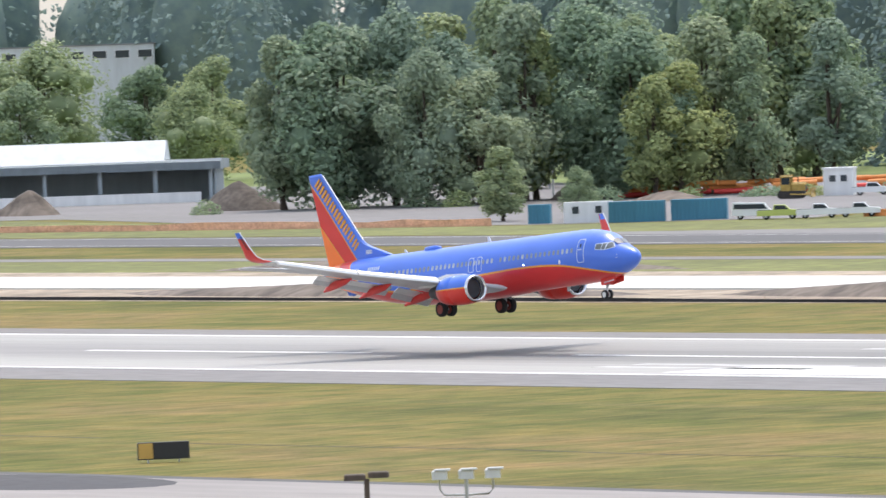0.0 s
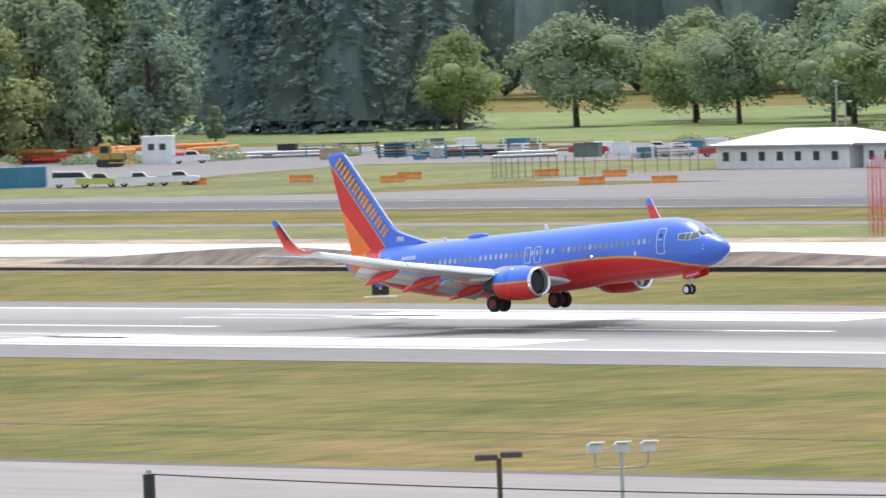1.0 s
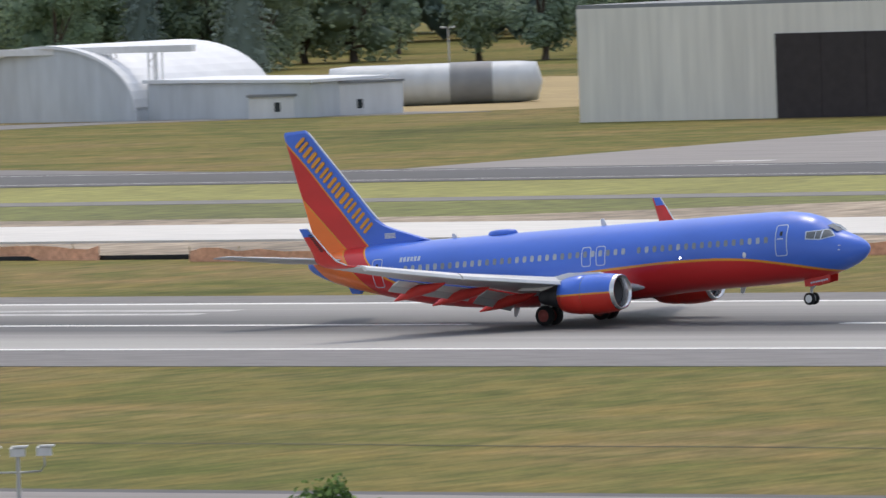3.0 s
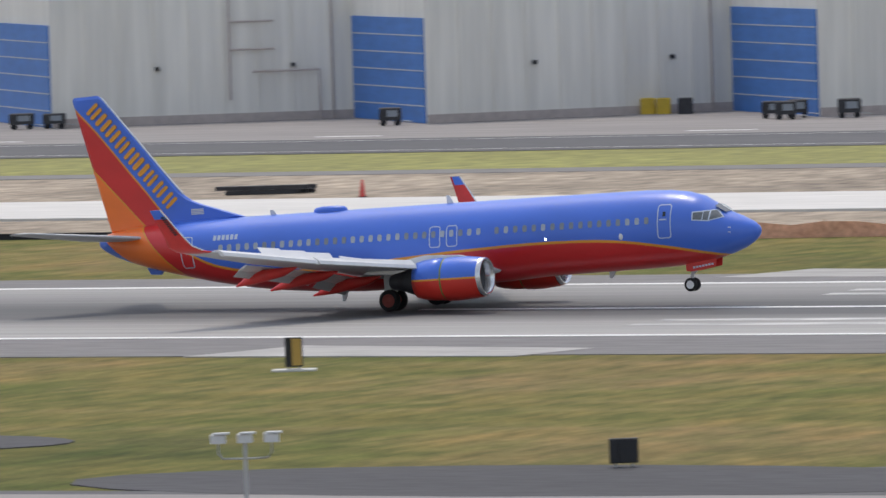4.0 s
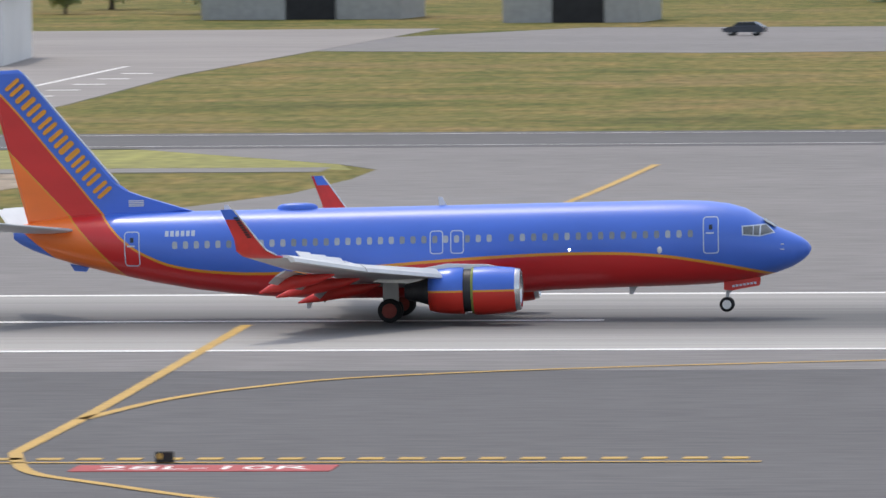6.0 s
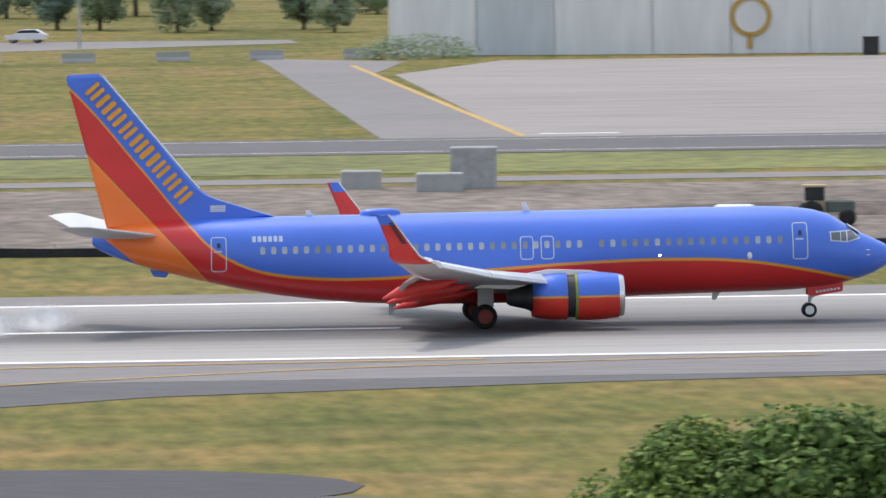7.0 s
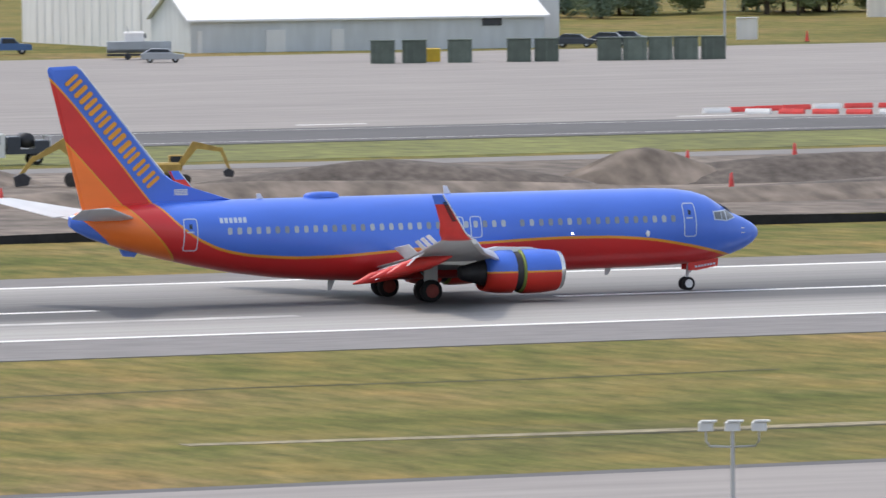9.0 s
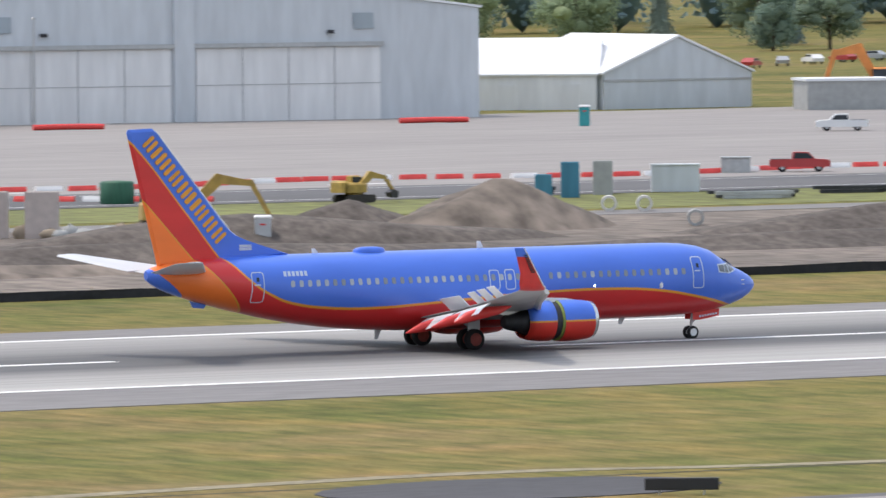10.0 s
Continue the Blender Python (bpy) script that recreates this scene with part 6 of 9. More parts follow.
top, front, left, right = hall("block_hut", "low grey block hut", 535, 447, -20, 10.5, 8, 3.4, 0, BLOCK_GREY, ROOF_WHITE, over=0.2)
# far pale buildings on the rise beyond the wood
top, front, left, right = hall("far_office", "distant pale office building on a rise", -1560, 700, 52, 40, 20, 25, 0, PANEL_GREY, ROOF_GREY, over=0.2)
pane_row(front, [3 + 5 * k for k in range(8)], 23, 3, 1.6)

# ---- parked aircraft ----
JET_GREY = surface("matt_jet_grey", (0.40, 0.44, 0.47), 0.6, 0, 0.12, 0.6, 0.15, (0.5, 1, 1), bump=0)
JET_DARK = surface("dark_jet_grey", (0.27, 0.30, 0.33), 0.6, 0, 0.12, 0.6, 0.15, bump=0)
TRANSPORT_GREY = surface("transport_grey", (0.34, 0.385, 0.43), 0.55, 0, 0.1, 0.3, 0.08, bump=0)
SAFETY_YELLOW = surface("safety_yellow", (0.62, 0.42, 0.03), 0.5, 0, 0.12, 1, 0.2, bump=0)


def mirror(poly):
    return [(x, -y) for x, y in poly][::-1]


def fighter():
    """A twin-tailed grey fighter, nose along +x, 19 m long, standing on its wheels."""
    top = thing("fighter_jet", "grey twin-tailed fighter jet parked on the apron", "airplane", group="parked fighters")
    secs = [(9.7, 2.15, 0.03, 0.03), (9.0, 2.15, 0.22, 0.2), (7.6, 2.2, 0.5, 0.52), (5.8, 2.3, 0.62, 0.72), (4.2, 2.35, 0.75, 0.85), (2.0, 2.2, 1.5, 0.85), (-3.5, 2.2, 1.55, 0.8), (-6.5, 2.2, 1.3, 0.65), (-8.0, 2.25, 1.15, 0.55)]
    part("fuselage", Shape().loft([[(x, w * math.cos(6.28319 * k / 20), z + h * math.sin(6.28319 * k / 20)) for k in range(20)] for x, z, w, h in secs]), JET_GREY, top, "grey fuselage with a pointed nose")
    part("canopy", Shape().loft([[(x, w * math.cos(math.pi * k / 10), z + h * math.sin(math.pi * k / 10)) for k in range(11)] for x, z, w, h in ((6.4, 2.9, 0.05, 0.03), (5.8, 2.92, 0.42, 0.42), (4.8, 3.0, 0.5, 0.62), (3.8, 3.0, 0.48, 0.5), (2.4, 2.98, 0.3, 0.1))], True, True, False), surface("smoked_canopy", (0.34, 0.36, 0.37), 0.12, 0, 0.1, 1, 0.2, bump=0), top, "smoked glass canopy")
    for s in (-1, 1):
        part("intake", Shape().loft([[(x + (0.7 if k in (2, 3) else 0) * t, s * (0.75 + a), 2.05 + b) for k, (a, b) in enumerate(((0, -0.75), (0.95, -0.75), (0.95, 0.75), (0, 0.75)))] for x, t in ((3.6, 1), (-1.0, 0))], True, False), JET_DARK, top, "dark engine intake")
        wing = [(2.6, s * 1.4), (-1.2, s * 6.5), (-2.6, s * 6.5), (-3.2, s * 1.4)]
        part("wing", Shape().prism(wing if s < 0 else wing[::-1], "z", 2.5, 2.68), JET_GREY, top, "grey wing")
        st = [(-6.2, s * 1.6), (-8.6, s * 4.2), (-9.6, s * 4.2), (-9.0, s * 1.2)]
        part("tailplane", Shape().prism(st if s < 0 else st[::-1], "z", 2.1, 2.2), JET_GREY, top, "grey tailplane")
        # one fin takes the darker grey: lit and shaded sides put into the paint
        part("tail_fin", Shape().prism([(-5.9, 2.6), (-7.5, 5.6), (-8.4, 5.65), (-8.2, 2.5)], "y", s * 1.8 - 0.06, s * 1.8 + 0.06), JET_GREY if s > 0 else JET_DARK, top, "grey tail fin with a dark tip")
        part("fin_tip", Shape().prism([(-7.24, 5.12), (-7.52, 5.64), (-8.45, 5.69), (-8.4, 5.12)], "y", s * 1.8 - 0.075, s * 1.8 + 0.075), ROOF_GREY, top, "dark fin tip")
        part("drop_tank", Shape().turn([(0.02, 3.0), (0.28, 2.0), (0.36, 0.8), (0.36, -1.0), (0.2, -2.4), (0.02, -3.0)], (0.2, s * 3.0, 1.75), "x", 14), JET_GREY, top, "grey drop tank")
        part("nozzle", Shape().turn([(0.62, -7.6), (0.58, -8.6), (0.5, -9.1)], (0, s * 0.62, 2.2), "x", 16), DARK_METAL, top, "dark engine nozzle")
        leg = part("main_leg", Shape().tube([(-1.4, s * 1.35, 0.4), (-1.2, s * 1.2, 1.6)], 0.09, 7), WHITE_PAINT, top)
        part("wheel", Shape().turn([(0.2, -0.13), (0.42, -0.1), (0.42, 0.1), (0.2, 0.13)], (-1.4, s * 1.35, 0.42), "y", 16), TYRE, leg, "black tyre")
    leg = part("nose_leg", Shape().tube([(4.0, 0, 0.3), (4.2, 0, 1.6)], 0.07, 7), WHITE_PAINT, top)
    part("wheel", Shape().turn([(0.15, -0.1), (0.3, -0.08), (0.3, 0.08), (0.15, 0.1)], (4.0, 0, 0.3), "y", 14), TYRE, leg, "black tyre")
    return top


def jet_gear(x, y, rz):
    """What stands round a parked fighter: a tow bar at the nose wheel and a pale box behind the wing."""
    m = pose(x, y, 0.048, 0, 0, rz)
    bar = thing("tow_bar", "low steel tow bar at a fighter's nose wheel", "tow bar", m @ pose(4.9, 0.3, 0, 0, 0, 12), "tow bars")
    part("bar", Shape().tube([(0, 0, 0.35), (3.0, 0, 0.5)], 0.06, 6).tube([(3.0, -0.5, 0.5), (3.0, 0.5, 0.5)], 0.05, 6), STEEL, bar)
    part("stand", Shape().tube([(2.9, 0.4, 0.0), (2.9, 0.4, 0.5)], 0.05, 6).tube([(2.9, -0.4, 0.0), (2.9, -0.4, 0.5)], 0.05, 6).tube([(0.1, 0, 0.0), (0.1, 0, 0.35)], 0.05, 6), STEEL, bar)
    box = thing("extinguisher_cart", "pale wheeled extinguisher on the apron", "fire extinguisher", m @ pose(-7.0, 3.4, 0), "extinguishers beside the fighters")
    part("bottle", Shape().turn([(0.1, 0.25), (0.32, 0.32), (0.34, 0.95), (0.2, 1.15), (0.06, 1.2)], (0, 0, 0), "z", 14), PANEL_CREAM, box, "pale bottle")
    part("frame", Shape().tube([(-0.4, 0.3, 0.06), (-0.4, 0.3, 1.2), (-0.4, -0.3, 1.2), (-0.4, -0.3, 0.06)], 0.04, 6).box((-0.1, 0, 0.2), (0.8, 0.7, 0.08)), STEEL, box)
    for q in (-0.4, 0.4):
        part("wheel", Shape().turn([(0.08, -0.05), (0.2, -0.04), (0.2, 0.04), (0.08, 0.05)], (-0.15, q, 0.2), "y", 12), TYRE, box)


jet = fighter()
PARKED = ((-212.0, 287.5, 221), (-188.0, 283.8, 221), (-222.8, 392.5, 220), (-199.0, 387.0, 219), (-176.5, 384.5, 216))
jet.matrix_basis = pose(PARKED[0][0], PARKED[0][1], 0.05, 0, 0, PARKED[0][2])
for x, y, rz in PARKED[1:]:
    copy_thing(jet, pose(x, y, 0.05, 0, 0, rz))
for x, y, rz in PARKED:
    jet_gear(x, y, rz)


def transport():
    """A huge high-winged transport aircraft that faces the runway."""
    top = thing("transport_plane", "huge grey high-winged four-engined transport plane on the apron", "airplane", pose(227.0, 287.5, 0.05, 0, 0, -85.5))
    secs = [(0.2, 3.7, 0.3, 0.3), (0, 3.7, 1.3, 1.2), (-0.5, 3.75, 2.0, 1.9), (-1.4, 3.9, 2.75, 2.7), (-3.2, 4.2, 3.4, 3.5), (-6, 4.65, 3.7, 4.1), (-12, 5.0, 3.75, 4.5), (-40, 5.1, 3.75, 4.5), (-55, 6.2, 3.2, 3.6), (-66, 7.6, 1.8, 2.0), (-72, 8.6, 0.5, 0.7)]
    part("fuselage", Shape().loft([[(x, w * math.sin(6.28319 * k / 36), z + h * math.cos(6.28319 * k / 36)) for k in range(36)] for x, z, w, h in secs]), TRANSPORT_GREY, top, "rounded grey fuselage")
    part("cockpit_glass", Shape().loft([[(x, 2.3 * math.sin(a), z) for a in (-1.0, -0.6, -0.2, 0.2, 0.6, 1.0)] for x, z in ((-4.4, 8.1), (-5.6, 8.9))], False, True, False), GLASS_DARK, top)
    part("wing_fairing", Shape().loft([[(x, 2.6 * math.sin(6.28319 * k / 20), 8.8 + h * math.cos(6.28319 * k / 20)) for k in range(20)] for x, h in ((-15, 0.3), (-19, 1.3), (-30, 1.4), (-36, 0.4))]), TRANSPORT_GREY, top)
    for s in (-1, 1):
        wing = Shape()
        wing.loft([airfoil(a, b, s * y, z, t) for y, a, b, z, t in ((1.5, -16.5, -31, 8.6, 1.9), (12, -22.5, -32, 6.9, 1.3), (33.9, -34.5, -39.5, 3.3, 0.5))])
        w = part("wing", wing, TRANSPORT_GREY, top, "long drooping grey wing")
        for y, x, z in ((11.8, -17.5, 4.3), (18.8, -22.0, 3.5)):
            e = part("engine", Shape().loft([[Vector((x + a, s * y + r * math.cos(6.28319 * k / 24), z + r * math.sin(6.28319 * k / 24))) for k in range(24)] for r, a in ((1.05, 0.0), (1.25, 0.25), (1.4, -0.6), (1.4, -2.2), (1.1, -3.6), (0.6, -6.0))], False), TRANSPORT_GREY, w, "grey engine pod")
            # a dark disc paints the shade inside the pod's mouth
            part("intake", Shape().turn([(1.15, -0.5), (1.1, -0.6)], (x, s * y, z), "x", 24), OPENING_SHADE, e, "dark engine intake")
            part("spinner", Shape().turn([(0.02, 0.0), (0.3, -0.45)], (x, s * y, z), "x", 14), WING_GREY, e)
            part("pylon", Shape().prism([(x - 0.8, z + 1.3), (x - 7.5, z + 2.9), (x - 8.5, z + 2.2), (x - 4.5, z + 0.9)], "y", s * y - 0.2, s * y + 0.2), TRANSPORT_GREY, e)
        part("gear_pod", Shape().blob((-26, s * 4.0, 2.0), (9.5, 1.4, 1.7), 3, 0.02, 16, 8), TRANSPORT_GREY, top, "bulging gear pod")
        for x in (-22, -24.2, -28, -30.2):
            part("wheel", Shape().turn([(0.35, -0.3), (0.72, -0.25), (0.72, 0.25), (0.35, 0.3)], (x, s * 3.9, 0.72), "y", 16), TYRE, top)
        part("nose_wheel", Shape().turn([(0.3, -0.25), (0.6, -0.2), (0.6, 0.2), (0.3, 0.25)], (-7.5, s * 0.6, 0.6), "y", 16), TYRE, top)
    part("tail_fin", Shape().prism([(-58, 8.5), (-68, 19.5), (-75, 19.5), (-70, 8.5)], "y", -0.4, 0.4), TRANSPORT_GREY, top, "tall grey tail fin")
    part("tailplane", Shape().prism([(-66, 0), (-74, 10.4), (-77, 10.4), (-76, 0), (-77, -10.4), (-74, -10.4)], "z", 19.5, 19.9), TRANSPORT_GREY, top)
    return top


transport()
st = thing("boarding_stairs", "dark wheeled stairs at the transport plane's side", "stairs", pose(218.0, 296, 0.05, 0, 0, -70))
part("ramp", Shape().prism([(0, 0.5), (4.6, 4.2), (5.6, 4.2), (5.6, 3.9), (4.8, 3.9), (0.4, 0.4)], "y", -0.9, 0.9), JET_DARK, st)
for s in (-0.95, 0.95):
    part("side_rail", Shape().tube([(0, s, 1.5), (4.6, s, 5.2), (5.6, s, 5.2)], 0.06, 6).tube([(4.7, s, 4.0), (4.7, s, 5.2)], 0.05, 6), STEEL, st)
part("chassis", Shape().box((2.8, 0, 0.7), (5, 1.8, 0.5), bevel=0.1).box((4.6, 0, 2.2), (0.3, 1.6, 3.4)), JET_DARK, st)
cart = thing("ground_cart", "small dark ground equipment cart on the apron", "cart", pose(203.5, 308, 0.05, 0, 0, -10))
part("frame", Shape().box((0, 0, 0.5), (2.2, 1.2, 0.2)).tube([(-1, 0, 0.6), (1.3, 0, 1.4)], 0.12, 6), DARK_METAL, cart)

# ---- vehicles ----
CAR_WHITE = surface("white_car_paint", (0.72, 0.72, 0.71), 0.3, 0, 0.04, 1, 0.2, bump=0)
CAR_DARK = surface("dark_car_paint", (0.05, 0.06, 0.08), 0.25, 0.2, 0.1, 1, 0.2, bump=0)
CAR_BLUE = surface("blue_car_paint", (0.04, 0.11, 0.28), 0.3, 0, 0.05, 1, 0.2, bump=0)
CAR_RED = surface("red_car_paint", (0.38, 0.03, 0.03), 0.3, 0, 0.05, 1, 0.2, bump=0)
CAR_SILVER = surface("silver_car_paint", (0.36, 0.38, 0.40), 0.3, 0.3, 0.05, 1, 0.2, bump=0)
CAR_LIME = surface("lime_car_paint", (0.45, 0.50, 0.12), 0.4, 0, 0.05, 1, 0.2, bump=0)
CAT_YELLOW = surface("machine_yellow", (0.44, 0.29, 0.06), 0.5, 0, 0.18, 1.5, 0.4, bump=0.05)
TRACK = surface("muddy_track_steel", (0.05, 0.045, 0.04), 0.8, 0.2, 0.3, 3, 0.5, bump=0.3)
SAFETY_ORANGE = surface("faded_orange_plastic", (0.72, 0.26, 0.06), 0.6, 0, 0.12, 2, 0.3, bump=0)
SAFETY_RED = surface("bright_red_plastic", (0.72, 0.06, 0.05), 0.5, 0, 0.1, 2, 0.3, bump=0)
CONTAINER_BLUE = surface("blue_container_steel", (0.05, 0.20, 0.29), 0.6, 0, 0.15, 1, 0.2, (1, 1, 0.2), bump=0)
DUMP_GREEN = surface("dull_green_steel", (0.13, 0.16, 0.13), 0.7, 0, 0.15, 1, 0.2, bump=0, each=0.25)
TOILET_TEAL = surface("teal_plastic", (0.03, 0.30, 0.31), 0.5, 0, 0.06, 2, 0.3, bump=0)
TOILET_GREY = surface("pale_grey_plastic", (0.45, 0.47, 0.48), 0.5, 0, 0.06, 2, 0.3, bump=0)
TAN_BOX = surface("tan_painted_steel", (0.42, 0.33, 0.20), 0.7, 0, 0.12, 1, 0.2, bump=0)


def wheels(top, xs, half, r):
    me = Shape().turn([(r * 0.5, -0.11), (r, -0.09), (r, 0.09), (r * 0.5, 0.11)], (0, 0, 0), "y", 16).mesh("wheel", TYRE)
    for x in xs:
        for s in (-half, half):
            w = part("wheel", me, None, top, "black tyre", pose(x, s, r))
            part("hub", Shape().turn([(r * 0.45, -0.12), (r * 0.3, -0.13), (r * 0.3, 0.13), (r * 0.45, 0.12)], (0, 0, 0), "y", 10), STEEL, w)


def lamps(top, x0, x1, half, z):
    for s in (-half, half):
        part("headlight", Shape().box((x1, s, z), (0.08, 0.3, 0.18)), WHITE_PAINT, top)
        part("tail_light", Shape().box((x0, s, z), (0.06, 0.18, 0.26)), CAR_RED, top)


def car_body(profile, half, roof_half):
    """A car's body from its side outline: sill, then the outline above it, drawn in towards the roof."""
    sh = Shape()
    zmax = max(z for _, z in profile)

    def y(z):
        return half - (half - roof_half) * max(0, (z - 1.0) / max(0.01, zmax - 1.0))
    k = len(profile)
    pts = [(x, -y(z), z) for x, z in profile] + [(x, y(z), z) for x, z in profile]
    sh.add(pts, [tuple(range(k))[::-1], tuple(range(k, 2 * k))] + [(i, (i + 1) % k, (i + 1) % k + k, i + k) for i in range(k)])
    return sh


def pickup(x, y, rz, paint, label, bed=True):
    top = thing("pickup_truck" if bed else "car", label, "truck" if bed else "car", pose(x, y, 0.035, 0, 0, rz))
    if bed:
        prof = [(-2.7, 0.45), (2.7, 0.45), (2.72, 0.95), (2.5, 1.1), (1.35, 1.18), (0.75, 1.78), (-0.6, 1.8), (-0.75, 1.15), (-2.7, 1.12)]
        glass = [(1.2, 1.2), (0.72, 1.68), (-0.5, 1.7), (-0.6, 1.2)]
    else:
        prof = [(-2.2, 0.4), (2.2, 0.4), (2.25, 0.8), (1.2, 0.98), (0.6, 1.45), (-1.2, 1.5), (-2.0, 1.02), (-2.25, 0.9)]
        glass = [(1.1, 1.0), (0.55, 1.4), (-1.15, 1.44), (-1.8, 1.05)]
    body = part("body", car_body(prof, 0.95, 0.72), paint, top)
    part("window_band", Shape().prism(glass, "y", -0.9, 0.9), GLASS_DARK, body, "dark car glass")
    if bed:
        part("bed", Shape().box((-1.7, 0, 1.14), (1.8, 1.6, 0.06)), DARK_METAL, body)
    wheels(top, (-1.6, 1.65) if bed else (-1.3, 1.35), 0.82, 0.38 if bed else 0.33)
    lamps(top, prof[0][0], prof[1][0], 0.7, 0.8)
    return top


def van(x, y, rz, paint, label):
    top = thing("van", label, "van", pose(x, y, 0.05 if y < 480 else 0.0, 0, 0, rz))
    body = part("body", car_body([(-2.6, 0.45), (2.6, 0.45), (2.65, 0.95), (2.0, 1.2), (1.4, 2.0), (-2.5, 2.1), (-2.65, 1.2)], 0.98, 0.85), paint, top)
    part("window_band", Shape().prism([(1.8, 1.25), (1.3, 1.85), (-2.3, 1.9), (-2.4, 1.3)], "y", -0.95, 0.95), GLASS_DARK, body, "dark van glass")
    wheels(top, (-1.6, 1.7), 0.86, 0.36)
    lamps(top, -2.6, 2.6, 0.7, 0.8)
    return top


def lorry(x, y, rz, cab, box, label, name="box_truck"):
    top = thing(name, label, "truck", pose(x, y, 0.05, 0, 0, rz))
    c = part("cab", car_body([(1.2, 0.6), (3.4, 0.6), (3.45, 1.2), (3.1, 1.5), (2.7, 2.4), (1.2, 2.5)], 1.1, 0.95), cab, top)
    part("window_band", Shape().prism([(2.95, 1.6), (2.62, 2.3), (1.5, 2.3), (1.5, 1.6)], "y", -1.08, 1.08), GLASS_DARK, c)
    if name == "dump_truck":
        part("dump_bed", Shape().prism([(-3.4, 1.1), (1.0, 1.1), (1.1, 2.6), (-3.2, 2.3)], "y", -1.15, 1.15), box, top)
    elif name == "service_truck":
        part("service_body", Shape().box((-1.2, 0, 1.55), (4.3, 2.2, 1.1), bevel=0.08).box((-2.4, 0, 2.2), (1.2, 2.0, 0.3), bevel=0.05), box, top)
    else:
        part("cargo_box", Shape().box((-1.2, 0, 2.0), (4.5, 2.3, 2.2), bevel=0.08), box, top)
    part("chassis", Shape().box((0, 0, 0.8), (6.6, 0.9, 0.3)), DARK_METAL, top)
    wheels(top, (-2.6, -1.6, 2.4), 0.98, 0.48)
    lamps(top, -3.4, 3.4, 0.8, 0.95)
    return top


def tracks(top, ln, gauge, h):
    for s in (-gauge, gauge):
        pts = [(ln / 2 * math.cos(a) if abs(math.cos(a)) < 0.3 else (ln / 2 - h / 2) * math.copysign(1, math.cos(a)) + h / 2 * math.cos(a), h / 2 + h / 2 * math.sin(a)) for a in [6.28319 * k / 16 for k in range(16)]]
        part("track", Shape().prism(pts, "y", s - 0.28, s + 0.28), TRACK, top, "muddy steel track")


def excavator(x, y, rz, size, reach, label, paint=None):
    paint = paint or CAT_YELLOW
    top = thing("excavator", label, "excavator", pose(x, y, 0.05, 0, 0, rz) @ Matrix.Diagonal((size, size, size, 1)))
    tracks(top, 4.2, 1.2, 0.95)
    house = part("house", Shape().box((-0.8, 0, 1.75), (3.6, 2.6, 1.1), bevel=0.2).box((-2.2, 0, 1.9), (1.0, 2.6, 1.4), bevel=0.25).box((0, 0, 1.1), (1.6, 1.6, 0.3)), paint, top)
    cab = part("cab", Shape().box((0.5, 0.75, 2.25), (1.5, 1.0, 1.7), bevel=0.12), paint, house)
    part("cab_glass", Shape().box((0.62, 0.75, 2.45), (1.42, 1.04, 1.0)), GLASS_DARK, cab)
    b1, b2, b3 = reach
    boom = part("boom", Shape().loft([[(px + dx, dy, pz + dz) for dx, dy, dz in ((-w * 0.5, -0.22, w), (-w * 0.5, 0.22, w), (w * 0.5, 0.22, -w), (w * 0.5, -0.22, -w))] for px, pz, w in ((0.9, 1.9, 0.3), (b1[0], b1[1], 0.42), (b2[0], b2[1], 0.22))], True, False), paint, house)
    part("stick", Shape().loft([[(px + w, dy, pz) if q else (px - w, dy, pz) for q, dy in ((0, -0.18), (0, 0.18), (1, 0.18), (1, -0.18))] for px, pz, w in ((b2[0] - 0.2, b2[1] + 0.3, 0.22), (b3[0], b3[1] + 0.6, 0.16))], True, False), paint, house)
    part("bucket", Shape().prism([(b3[0] - 0.2, b3[1] + 0.8), (b3[0] + 0.5, b3[1] + 0.5), (b3[0] + 0.35, b3[1] - 0.2), (b3[0] - 0.55, b3[1] - 0.1), (b3[0] - 0.75, b3[1] + 0.45)], "y", -0.5, 0.5), DARK_METAL, house, "dark steel bucket")
    part("cylinder", Shape().tube([(0.9, 0.1, 1.5), (b1[0] * 0.9, 0.1, b1[1] - 0.2)], 0.1, 6), STEEL, house)
    return top


